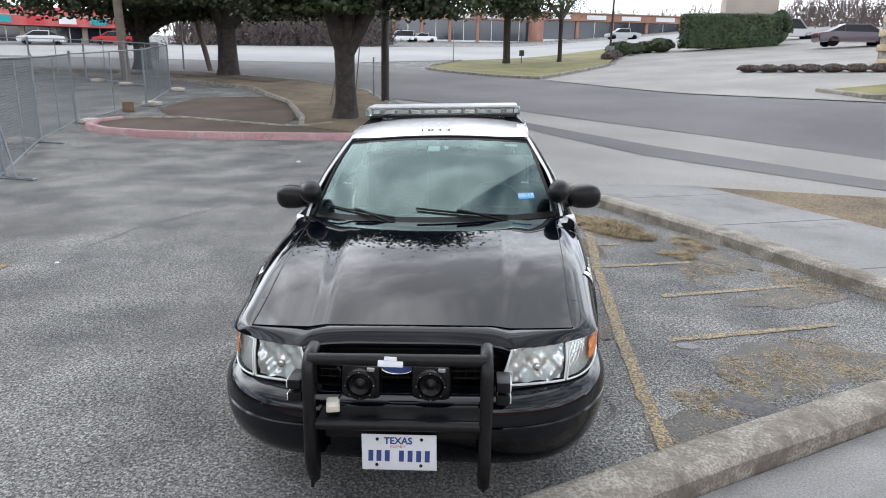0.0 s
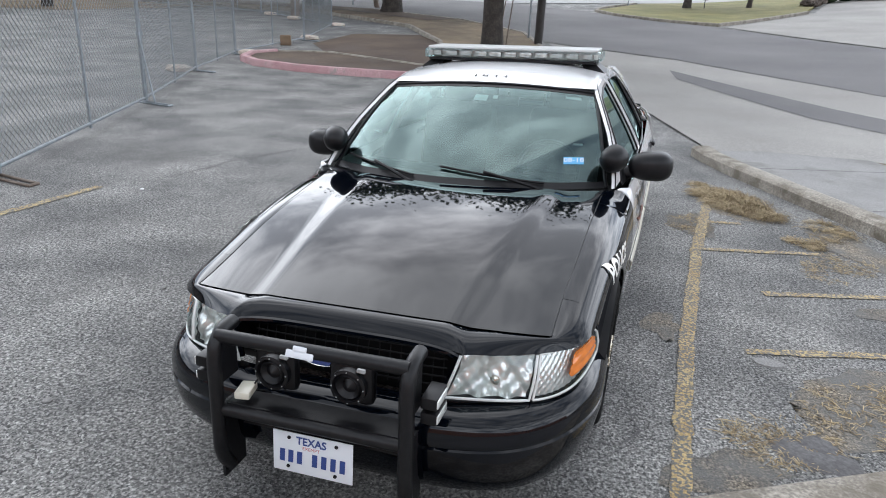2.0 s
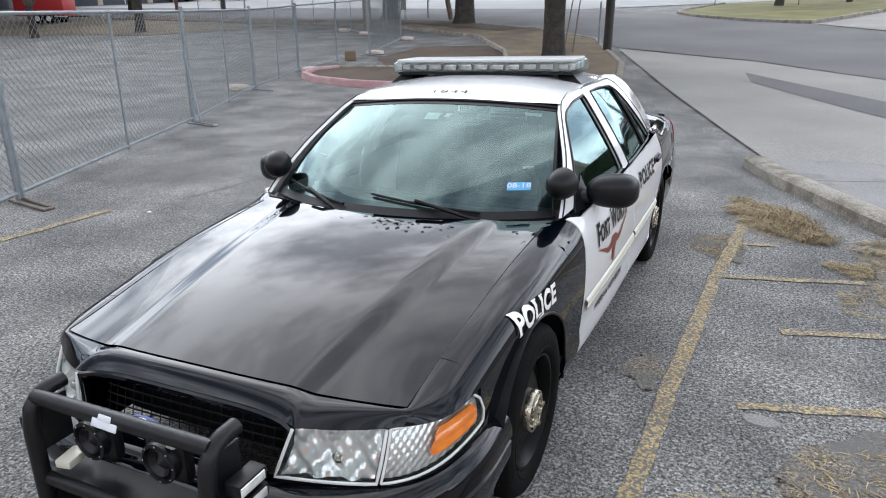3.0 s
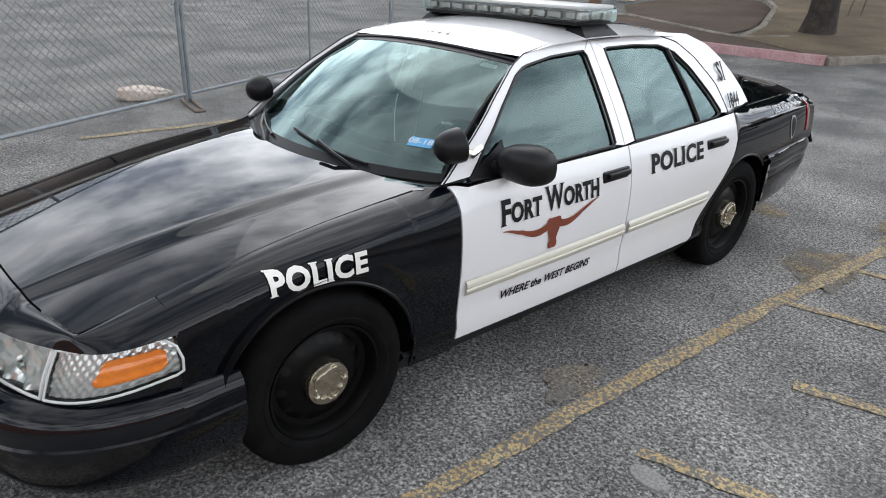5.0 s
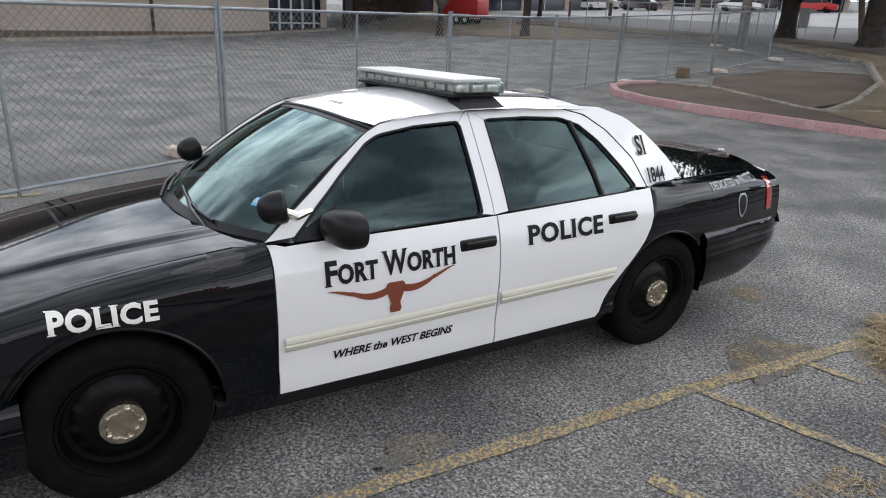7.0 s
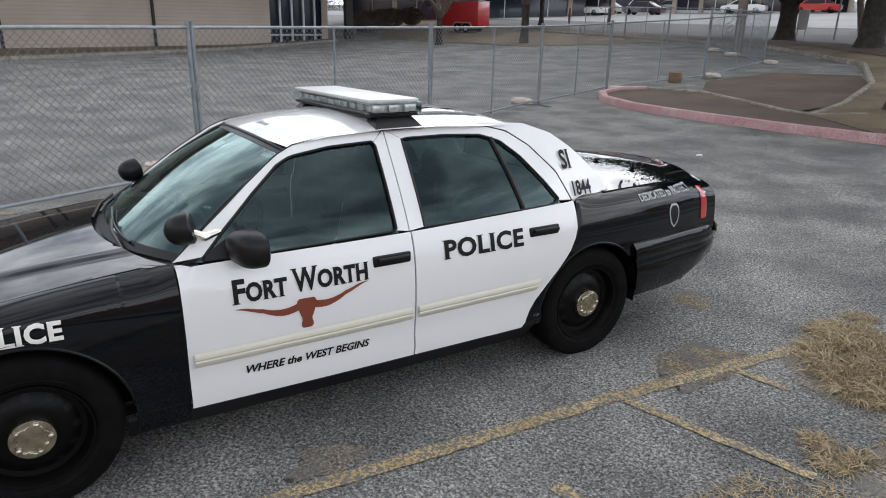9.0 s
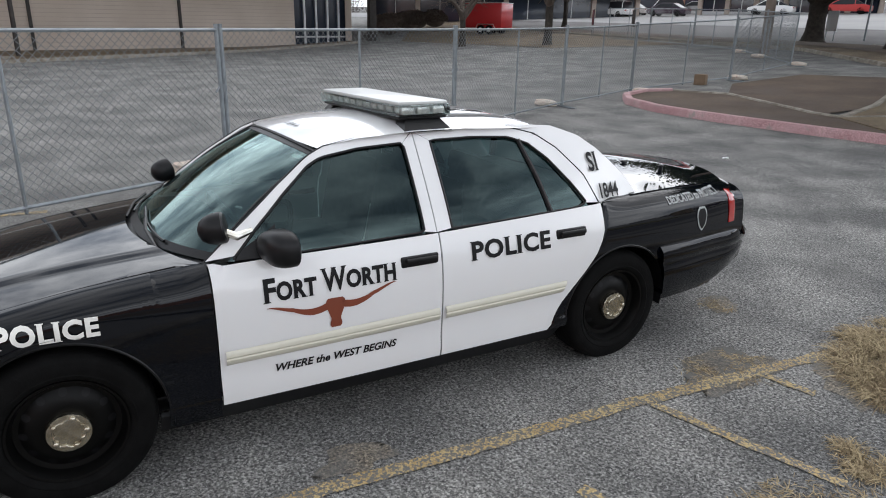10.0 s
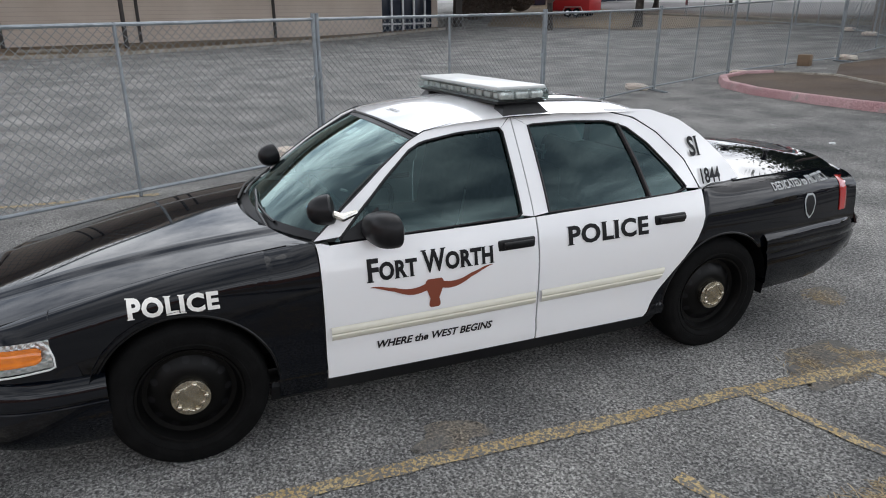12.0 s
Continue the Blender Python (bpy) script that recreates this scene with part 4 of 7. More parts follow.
sheet_grid(bm, f, 120, len(RB) - 1)
for sgn in (1, -1):
    box(bm, lean((sgn * 0.82, 3.33, 0.49)), (0.18, 0.02, 0.30))
part("rear_bumper", bm, M_BLACK, car, "gloss black rear bumper")
for x, y in ((0.22, 3.56), (0.47, 3.66)):
    bm = bmesh.new()
    box(bm, lean((x, y, curve_along(TRUNKZ, y) + 0.008)), (0.035, 0.035, 0.012), 0, 0.004)
    tube(bm, [lean((x, y, 1.02)), lean((x, y, 1.07))], [0.014, 0.012], 10)
    part("antenna_stub", bm, M_TRIM, car, "short black antenna")
bm = bmesh.new()
box(bm, (0, 1.75, 0.27), (1.45, 4.5, 0.08), 0, 0.02)
part("underbody", bm, M_TRIM, car)

# wheels
wheels = []
for sgn in (1, -1):
    for cy in (0.0, 2.913):
        wheel = new("wheel")
        wheel.parent = car
        xo = sgn * (0.895 if cy < 1 else 0.912)
        q = Matrix.Translation((xo, cy, 0.337)) @ (Matrix() if sgn > 0 else pose(0, 0, 0, 0, 0, 180))
        wheel.matrix_basis = q
        tagged(wheel, "black steel wheel with chrome centre cap")
        bm = bmesh.new()
        lathe(bm, [(0.225, -0.215), (0.28, -0.228), (0.325, -0.215), (0.345, -0.185), (0.348, -0.12), (0.347, -0.05), (0.341, -0.018), (0.325, 0.002), (0.312, 0.008), (0.306, 0.008), (0.300, 0.011), (0.28, 0.012), (0.262, 0.008), (0.258, 0.010), (0.252, 0.008), (0.240, 0.0), (0.228, -0.012), (0.222, -0.03)], 64, "x", None, False)
        for v in bm.verts:
            v.co.z = max(v.co.z, -0.336)
        part("tyre", bm, M_RUBBER, wheel, "black road tyre")
        bm = bmesh.new()
        lathe(bm, [(0.222, -0.21), (0.224, -0.015), (0.229, -0.004), (0.219, -0.006), (0.207, -0.03), (0.200, -0.055), (0.178, -0.060), (0.155, -0.045), (0.125, -0.030), (0.085, -0.028), (0.078, -0.03), (0.0, -0.035)], 56, "x")
        part("rim", bm, M_RIM, wheel, "black steel rim")
        for k in range(12):
            a = 2 * math.pi * k / 12
            bm = bmesh.new()
            lathe(bm, [(0.017, 0.0), (0.010, 0.0), (0.0, 0.0)], 12, "x", Matrix.Translation((0, 0.163 * math.cos(a), 0.163 * math.sin(a))))
            for v in bm.verts:
                v.co.x = 0.0015 + along([(0.125, -0.030), (0.155, -0.045), (0.178, -0.060), (0.200, -0.055)], math.hypot(v.co.y, v.co.z))
            part("vent_hole", bm, M_INK, wheel)
        bm = bmesh.new()
        lathe(bm, [(0.086, -0.032), (0.088, -0.006), (0.083, 0.003), (0.070, 0.005), (0.0, 0.006)], 48, "x")
        ring = []
        for k in range(61):
            a = 2 * math.pi * k / 60
            r = 0.052 + 0.011 * abs(math.cos(2.5 * a)) ** 0.6
            ring.append((0.008, r * math.cos(a), r * math.sin(a)))
        tube(bm, ring, 0.0042, 6, False)
        for k in range(5):
            a = 2 * math.pi * k / 5
            lathe(bm, [(0.013, 0.0), (0.012, 0.011), (0.007, 0.014), (0.0, 0.0145)], 12, "x", Matrix.Translation((0.003, 0.064 * math.cos(a), 0.064 * math.sin(a))))
        part("hub_cap", bm, M_CAP, wheel, "chrome centre cap")
        wheels.append(wheel)

# push bumper
push = new("push_bumper")
push.parent = car
tagged(push, "black tubular steel push bumper")
for x in (0.345, -0.36):
    bm = bmesh.new()
    pts = [(x, -1.02, 0.755), (x, -1.09, 0.752), (x, -1.135, 0.715), (x, -1.15, 0.64), (x, -1.15, 0.45), (x, -1.15, 0.30), (x, -1.135, 0.235), (x, -1.10, 0.165)]
    tube(bm, [lean(p) for p in resample(pts, 26)], 0.027, 12, True, 0.95)
    box(bm, lean((x, -1.075, 0.32)), (0.012, 0.13, 0.30))
    box(bm, lean((x, -1.08, 0.64)), (0.012, 0.11, 0.16))
    part("upright", bm, M_PUSH, push)
for z, r in ((0.742, 0.025), (0.470, 0.024)):
    bm = bmesh.new()
    yb = -1.115 if z > 0.6 else -1.14
    tube(bm, [lean((-0.36, yb, z)), lean((0.345, yb, z))], r, 12)
    part("crossbar", bm, M_PUSH, push)
bm = bmesh.new()
box(bm, lean((0, -1.09, 0.492)), (0.66, 0.10, 0.012), 0, 0, 0, -2)
box(bm, lean((0, -1.06, 0.42)), (0.64, 0.012, 0.10), 0, 0, 0, -2)
part("tray", bm, M_PUSH, push)
for x in (-0.163, 0.122):
    bm = bmesh.new()
    box(bm, lean((x, -1.065, 0.628)), (0.165, 0.05, 0.155), 0, 0.03)
    lathe(bm, [(0.064, 0.0), (0.064, -0.026), (0.054, -0.030), (0.049, -0.016), (0.041, -0.026), (0.025, -0.010), (0.0, -0.026)], 28, "y", Matrix.Translation(lean((x, -1.085, 0.628))))
    sp = part("siren_speaker", bm, M_TRIM, push, "black round siren speaker")
    for k in range(8):
        a = 2 * math.pi * k / 8
        bm = bmesh.new()
        lathe(bm, [(0.003, 0), (0.0025, -0.003), (0, -0.0035)], 6, "y", Matrix.Translation(lean((x + 0.057 * math.cos(a), -1.112, 0.628 + 0.057 * math.sin(a)))))
        part("screw", bm, M_CAGE, sp)
    bm = bmesh.new()
    box(bm, lean((x + 0.045, -1.095, 0.69)), (0.03, 0.012, 0.014), 0, 0.003)
    part("label", bm, M_GREYINK, sp, "small pale label")
bm = bmesh.new()
box(bm, lean((-0.03, -1.142, 0.738)), (0.10, 0.004, 0.026), 0, 0.003, -25)
box(bm, lean((-0.03, -1.137, 0.756)), (0.05, 0.004, 0.018), 0, 0.003, -25)
part("maker_plate", bm, M_PLATE, push, "pale maker's plate without lettering")
bm = bmesh.new()
box(bm, lean((-0.275, -1.10, 0.535)), (0.055, 0.085, 0.028), 12, 0.006)
bx = part("wire_box", bm, M_BODYTRIM, push, "small cream connector box")
bm = bmesh.new()
tube(bm, [lean((-0.265, -1.07, 0.54)), lean((-0.235, -1.06, 0.58)), lean((-0.23, -1.04, 0.63)), lean((-0.27, -1.03, 0.67))], 0.004, 6)
part("cable", bm, M_TRIM, bx)
for x in (0.41, -0.425):
    for z in (0.635, 0.58):
        bm = bmesh.new()
        box(bm, lean((x, -1.075, z)), (0.055, 0.11, 0.042), 0, 0.005)
        st = part("strobe_lamp", bm, M_TRIM, push, "small clear strobe lamp")
        bm = bmesh.new()
        box(bm, lean((x + math.copysign(0.029, x), -1.08, z)), (0.006, 0.095, 0.028), 0, 0.002)
        part("lens", bm, M_LED, st)

# number plate: dark bars stand for the characters
bm = bmesh.new()
box(bm, lean((0, -1.135, 0.345)), (0.305, 0.004, 0.152), 0, 0.0015, -6, -2)
plate = part("number_plate", bm, M_PLATE, car, "white plate with dark blue bars")
PT = lambda u, v: lean((u, -1.1385 + 0.105 * v, 0.345 + v))
letters("state_name", "TEXAS", 0.040, lambda u, v: PT(u - 0.005, v + 0.050), M_BLUE, plate, 0.98, weight=0.0012)
letters("plate_note", "EXEMPT", 0.017, lambda u, v: PT(u - 0.005, v + 0.025), M_REDINK, plate, 1.1)
for k, x in enumerate((-0.115, -0.082, -0.048, 0.010, 0.045, 0.080, 0.115)):
    bm = bmesh.new()
    sheet_grid(bm, lambda a, b: PT(x + 0.020 * (a - 0.5), -0.017 + 0.055 * (b - 0.5)), 1, 1)
    part("plate_bar", bm, M_BLUE, plate)
for x, z in ((-0.09, 0.058), (0.09, 0.058), (-0.09, -0.062), (0.09, -0.062)):
    bm = bmesh.new()
    lathe(bm, [(0.007, 0), (0.006, -0.004), (0, -0.005)], 10, "y", Matrix.Translation(PT(x, z)))
    part("bolt", bm, M_TRIM, plate)

# light bar
bar = new("light_bar")
bar.parent = car
tagged(bar, "clear roof light bar with pale modules")
BZ, BY = 1.522, 1.80
bm = bmesh.new()
box(bm, lean((0, BY, BZ + 0.036)), (1.13, 0.29, 0.022), 0, 0.009, 0, -2)
part("top_cover", bm, M_BARTOP, bar, "white top cover")
bm = bmesh.new()
box(bm, lean((0, BY, BZ - 0.036)), (1.12, 0.28, 0.016), 0, 0.006, 0, -2)
part("base", bm, M_TRIM, bar)
bm = bmesh.new()
box(bm, lean((0, BY, BZ)), (1.17, 0.305, 0.062), 0, 0.012, 0, -2)
part("lens", bm, M_LENS, bar, "clear lens").visible_shadow = False
bm = bmesh.new()
box(bm, lean((0, BY, BZ)), (1.08, 0.20, 0.05), 0, 0.004, 0, -2)
part("core", bm, M_CLEARBAR, bar)
for k in range(-5, 6):
    wd = 0.085 if abs(k) < 5 else 0.06
    for s in (-1, 1):
        bm = bmesh.new()
        box(bm, lean((k * 0.101, BY + s * 0.118, BZ)), (wd, 0.022, 0.034), 0, 0.01)
        part("led_module", bm, M_LED if abs(k) in (0, 1, 2) else M_CLEARBAR, bar)
for s in (-1, 1):
    for o in (-0.09, 0.0, 0.09):
        bm = bmesh.new()
        box(bm, lean((s * 0.553, BY + o, BZ)), (0.03, 0.07, 0.036), 0, 0.006)
        part("end_module", bm, M_LED, bar)
    bm = bmesh.new()
    v = [bm.verts.new(lean((s * x, BY + y, z))) for x, y, z in ((0.46, -0.10, BZ - 0.04), (0.55, -0.10, BZ - 0.04), (0.55, 0.10, BZ - 0.04), (0.46, 0.10, BZ - 0.04), (0.50, -0.14, 1.425), (0.625, -0.14, 1.42), (0.625, 0.14, 1.42), (0.50, 0.14, 1.425))]
    for q in ((0, 1, 2, 3), (4, 5, 6, 7), (0, 1, 5, 4), (1, 2, 6, 5), (2, 3, 7, 6), (3, 0, 4, 7)):
        bm.faces.new([v[i] for i in q])
    part("foot", bm, M_TRIM, bar, "black mounting foot")

# cabin
bm = bmesh.new()
sheet_grid(bm, lambda u, v: lean((0.76 * (2 * u - 1), 0.45 + 0.45 * v + 0.15 * abs(2 * u - 1) ** 2 * (1 - v), 0.93 - 0.02 * v - 0.25 * max(0, v - 0.75))), 20, 8)
box(bm, (0, 0.92, 0.72), (1.5, 0.05, 0.34), 0, 0.02)
part("dashboard", bm, M_DASH, car)
bm = bmesh.new()
tube(bm, [(0.38 + 0.18 * math.cos(a), 1.02 + 0.08 * math.sin(a), 0.90 + 0.16 * math.sin(a)) for a in (2 * math.pi * k / 24 for k in range(25))], 0.014, 8)
tube(bm, [(0.20, 1.02, 0.90), (0.38, 1.0, 0.90), (0.56, 1.02, 0.90)], 0.016, 6)
part("steering_wheel", bm, M_DASH, car)
for x in (0.37, -0.37):
    bm = bmesh.new()
    box(bm, (x, 1.45, 0.58), (0.52, 0.52, 0.18), 0, 0.05)
    box(bm, (x, 1.72, 0.88), (0.50, 0.16, 0.58), 0, 0.06, -12)
    box(bm, (x, 1.79, 1.22), (0.27, 0.10, 0.19), 0, 0.04, -8)
    part("front_seat", bm, M_INT, car, "dark grey cloth seat")
bm = bmesh.new()
box(bm, (0, 2.35, 0.60), (1.42, 0.5, 0.2), 0, 0.05)
box(bm, (0, 2.66, 0.80), (1.40, 0.16, 0.50), 0, 0.05, -18)
part("rear_seat", bm, M_INT, car)
bm = bmesh.new()
box(bm, (0, 2.95, 0.955), (1.36, 0.46, 0.02))
part("parcel_shelf", bm, M_INT, car)
bm = bmesh.new()
tube(bm, [lean((-0.56, 1.95, 1.21)), lean((0.56, 1.95, 1.21))], 0.011, 6)
for x in (-0.54, -0.3, -0.06, 0.2, 0.38, 0.54):
    tube(bm, [lean((x, 1.95, 1.17)), lean((x, 1.95, 1.25))], 0.009, 6)
part("partition_bar", bm, M_CAGE, car, "pale metal prisoner partition rail")
bm = bmesh.new()
box(bm, lean((0, 1.99, 0.95)), (1.3, 0.012, 0.42), 0, 0.004)
part("partition", bm, M_DASH, car)
bm = bmesh.new()
box(bm, lean((0.04, 1.22, 1.285)), (0.26, 0.03, 0.065), 0, 0.014)
tube(bm, [lean((0.04, 1.21, 1.31)), lean((0.04, 1.19, 1.37))], 0.012, 8)
part("inner_mirror", bm, M_DASH, car)
bm = bmesh.new()
box(bm, (0, 1.65, 0.33), (1.62, 2.2, 0.03))
part("cabin_floor", bm, M_DASH, car)
bm = bmesh.new()
sheet_grid(bm, lambda u, v: roof_pt(0.58 * (2 * u - 1), 1.2 + 1.3 * v, -0.035), 10, 10)
part("headliner", bm, M_INT, car)

# lettering
for sgn in (1, -1):
    letters("fender_lettering", "POLICE", 0.104, on_side(sgn, -0.015, 0.778, 0.0, 0.010), M_INKW, car, 1.0, label="white POLICE lettering", weight=0.0042, serif="all", spacing=1.08)
    letters("door_lettering", "POLICE", 0.128, on_side(sgn, 2.125, 0.838, 0.0), M_INK, car, 1.12, label="black POLICE lettering", spacing=1.08, weight=0.0045, serif="all")
    letters("city_lettering", "F", 0.146, on_side(sgn, 1.115 - sgn * 0.272, 0.807), M_INK, car, 0.85, weight=0.005, serif="all")
    letters("city_lettering", "ORT", 0.112, on_side(sgn, 1.115 - sgn * 0.150, 0.799), M_INK, car, 0.79, weight=0.0046, serif="all", spacing=1.05)
    letters("city_lettering", "W", 0.146, on_side(sgn, 1.115 + sgn * 0.028, 0.815), M_INK, car, 0.70, weight=0.0045, serif="top")
    letters("city_lettering", "ORTH", 0.112, on_side(sgn, 1.115 + sgn * 0.212, 0.806), M_INK, car, 0.80, weight=0.0046, serif="all", spacing=1.05)
    letters("motto_lettering", "WHERE the WEST BEGINS", 0.054, on_side(sgn, 1.145, 0.432), M_INK, car, 0.98, 0.25, weight=0.0016, serif="all")
    letters("rear_lettering", "DEDICATED to PROTECT", 0.056, on_side(sgn, 3.55, 0.945, 0.02), M_GREYINK, car, 0.80, weight=0.001, serif="all")
    bm = bmesh.new()
    pl = on_side(sgn, 1.137, 0.70)

    def horn_shape(u, v):
        a = 2 * u - 1
        k = abs(a)
        mid = 0.014 - 0.026 * math.sin(math.pi * min(1, k / 0.62)) * (k < 0.62) + 0.034 * step01(k, 0.55, 1.0) + 0.014 * a
        w = along([(0, 0.040), (0.12, 0.036), (0.35, 0.032), (0.62, 0.020), (0.85, 0.012), (1, 0.002)], k)
        return pl(a * 0.312, mid + (v - 0.5) * w)
    sheet_grid(bm, horn_shape, 48, 2)
    sheet_grid(bm, lambda u, v: pl(0.004 + (u - 0.5) * along([(0, 0.040), (0.06, 0.056), (0.16, 0.058), (0.30, 0.044), (0.58, 0.074), (0.78, 0.094), (0.92, 0.092), (1, 0.070)], v), -0.112 + 0.145 * v), 6, 16)
    for e in (-1, 1):
        sheet_grid(bm, lambda u, v: pl(0.004 + e * (0.036 + 0.052 * u), 0.004 - 0.024 * u + (v - 0.5) * 0.030 * math.sin(math.pi * (0.12 + 0.86 * u))), 6, 2)
    part("door_emblem", bm, M_RUST, car, "plain rust brown emblem")
    pil = lambda yc, zc: (lambda u, v: lean((sgn * (U(yc + sgn * u, zc + v) + 0.011), yc + sgn * u, zc + v)))
    letters("pillar_lettering", "SI", 0.138, pil(2.812, 1.195), M_INK, car, 0.76, weight=0.004, serif="all", spacing=1.05)
    letters("pillar_number", "1844", 0.110, pil(2.885, 1.035), M_INK, car, 0.74, weight=0.003)
    bm = bmesh.new()
    pc = on_side(sgn, 3.60, 0.80)
    sheet_grid(bm, lambda u, v: pc((u - 0.5) * along([(0, 0.01), (0.2, 0.07), (0.6, 0.10), (0.85, 0.09), (1, 0.05)], v), -0.075 + 0.15 * v), 6, 12)
    shield = part("shield_emblem", bm, M_GREYINK, car, "plain grey shield emblem")
    bm = bmesh.new()
    pc2 = on_side(sgn, 3.60, 0.80, 0, 0.006)
    sheet_grid(bm, lambda u, v: pc2((u - 0.5) * along([(0, 0.01), (0.2, 0.055), (0.6, 0.082), (0.85, 0.07), (1, 0.04)], v), -0.062 + 0.125 * v), 6, 12)
    part("shield_field", bm, M_INK, shield)
letters("roof_front_number", "1844", 0.105, lambda u, v: roof_pt(u - 0.03, 1.275 + v * 0.55, 0.004), M_INK, car, 0.95, spacing=1.2)
letters("roof_number", "1844", 0.58, lambda u, v: roof_pt(-u * 1.0, 2.24 - v * 1.0, 0.005), M_INK, car, 0.9, weight=0.006)


# ---- ground ----
def grid_lines(lo, hi, near_lo, near_hi, step):
    out = [near_lo + step * k for k in range(int((near_hi - near_lo) / step) + 1)]
    d, v = step, near_lo
    while v > lo:
        d *= 1.35
        v -= d
        out.insert(0, v)
    d, v = step, near_hi
    while v < hi:
        d *= 1.35
        v += d
        out.append(v)
    return out


gx, gy = grid_lines(-900, 900, -46, 34, 1.0), grid_lines(-900, 1200, -10, 62, 1.0)
bm = bmesh.new()
gv = [[bm.verts.new((x, y, height(x, y))) for y in gy] for x in gx]
for i in range(len(gx) - 1):
    for j in range(len(gy) - 1):
        bm.faces.new((gv[i][j], gv[i + 1][j], gv[i + 1][j + 1], gv[i][j + 1]))
tagged(link_bm("ground", bm, M_ASPHALT), "grey worn asphalt parking lot with fine gravel texture", "ground", kind="structure")

ground_sheet("road", [(-70, 36), (-14, 33.5), (-7, 28.5), (-3.4, 22.5), (1.2, 19.5), (7, 12.5), (12, 7), (40, -16), (52, -8), (20, 10.5), (12, 17.5), (7.5, 23.5), (3, 33), (-4, 40.5), (-10, 46), (-70, 50)], 0.02, M_ROAD, label="dark grey side street")
ground_sheet("highway", [(-260, 50), (-70, 48), (-10, 46), (-3, 53), (60, 96), (300, 200), (300, 240), (60, 122), (-10, 86), (-70, 64), (-260, 66)], 0.035, M_HIGHWAY, 4.0, label="pale grey wide highway")
ground_sheet("driveway", [(1.9, 6.4), (3.7, 7.4), (6.4, 6.6), (8.5, 6.2), (12, 7.0), (7, 12.4), (1.2, 19.3), (-3.2, 22.0), (-1.5, 17), (0.5, 11)], 0.026, M_CONC, label="pale concrete driveway apron")
ground_sheet("street_patch", [(1.0, 16.9), (4.2, 12.3), (7.2, 8.7), (8.6, 7.0), (7.6, 6.6), (6.6, 7.7), (3.6, 11.0), (1.2, 15.3)], 0.034, M_ROAD, label="dark asphalt strip beside the apron")
ground_sheet("forecourt", [(3.2, 33.2), (7.7, 23.7), (12.2, 17.7), (11.8, 21.5), (19, 24), (60, 20), (80, 70), (30, 80), (14, 63), (10, 50), (8.5, 43)], 0.03, M_CONC, label="pale concrete forecourt")
ground_sheet("lawn", [(-3.6, 41.5), (-2.2, 38.5), (0.5, 35.5), (2.9, 34.0), (8.0, 43.0), (9.6, 50), (13.6, 63), (19, 70), (16, 72), (6, 60), (-1.5, 51.5)], 0.14, M_LAWN, label="yellow-green winter lawn island", thick=0.3)
kerb_line("island_kerb", [(-2.0, 52), (-3.7, 44), (-3.7, 41.4), (-2.3, 38.4), (0.5, 35.3), (2.9, 33.8), (8.1, 43)], 0.2, 0.16, M_KERB, "weathered concrete kerb round the lawn")
ground_sheet("lawn_verge", [(12.0, 21.2), (12.4, 19.2), (14, 18), (30, 10), (34, 16), (19, 23)], 0.13, M_LAWN, label="green lawn behind a kerb", thick=0.3)
kerb_line("verge_kerb", [(11.8, 21.6), (12.2, 19.1), (14, 17.7), (30, 9.7)], 0.22, 0.16, M_KERB, "concrete kerb along the lawn")
# tree island with pink kerb
PINK = [(-2.2, 12.6), (-4.0, 12.25), (-6.0, 12.0), (-7.6, 12.0), (-8.8, 12.35), (-9.6, 13.0), (-9.9, 13.9), (-9.6, 14.6)]
ground_sheet("tree_island", [(-2.2, 12.6), (-4.0, 12.3), (-6.0, 12.05), (-7.6, 12.05), (-8.8, 12.4), (-9.6, 13.05), (-9.85, 13.9), (-9.5, 14.6), (-8.2, 15.1), (-5.2, 14.0), (-4.5, 13.9)], 0.10, M_SHADED_DIRT, label="bare brown island behind the pink kerb", thick=0.3)
ground_sheet("dirt_bank", [(-4.5, 13.9), (-2.2, 12.7), (-1.6, 14.0), (-2.2, 17.5), (-4.6, 24.5), (-8.4, 29), (-15, 33), (-40, 36), (-40, 33), (-16, 29.5), (-9.5, 25), (-6.5, 20), (-5, 16)], 0.11, M_DRYGRASS, label="dry grass and dirt bank under oaks", thick=0.3)
ground_sheet("bare_ground", [(-8.2, 15.1), (-5.2, 14.2), (-5.2, 16), (-6.6, 20), (-8.0, 22.0), (-10.2, 21), (-10.0, 17.5)], 0.03, M_SHADED_DIRT, label="bare dirt beside the fence, darkened for oak shade")
ground_sheet("shaded_dirt", [(-15, 32.7), (-8.6, 28.8), (-9.5, 27.2), (-15, 30.4), (-40, 33.6), (-40, 35.6)], 0.135, M_SHADED_DIRT, label="brown bare earth under the oaks")
kerb_line("pink_kerb", PINK, 0.2, 0.17, M_PINK, "kerb with faded pink-red paint")
kerb_line("bank_kerb", [(-40, 33), (-16, 29.4), (-9.5, 24.9), (-6.5, 19.9), (-5.0, 16), (-4.5, 14)], 0.16, 0.14, M_KERB, "tan concrete kerb below the bank")
kerb_line("street_kerb", [(-2.2, 12.6), (-1.6, 14.0), (-2.2, 17.5), (-4.6, 24.5), (-8.4, 29), (-15, 33)], 0.18, 0.14, M_KERB, "worn concrete kerb between bank and street")
kerb_line("inner_kerb", [(-9.6, 14.7), (-8.2, 15.2), (-5.2, 14.1), (-4.5, 14.0), (-3.9, 14.9)], 0.14, 0.13, M_KERB, "thin kerb behind the island")
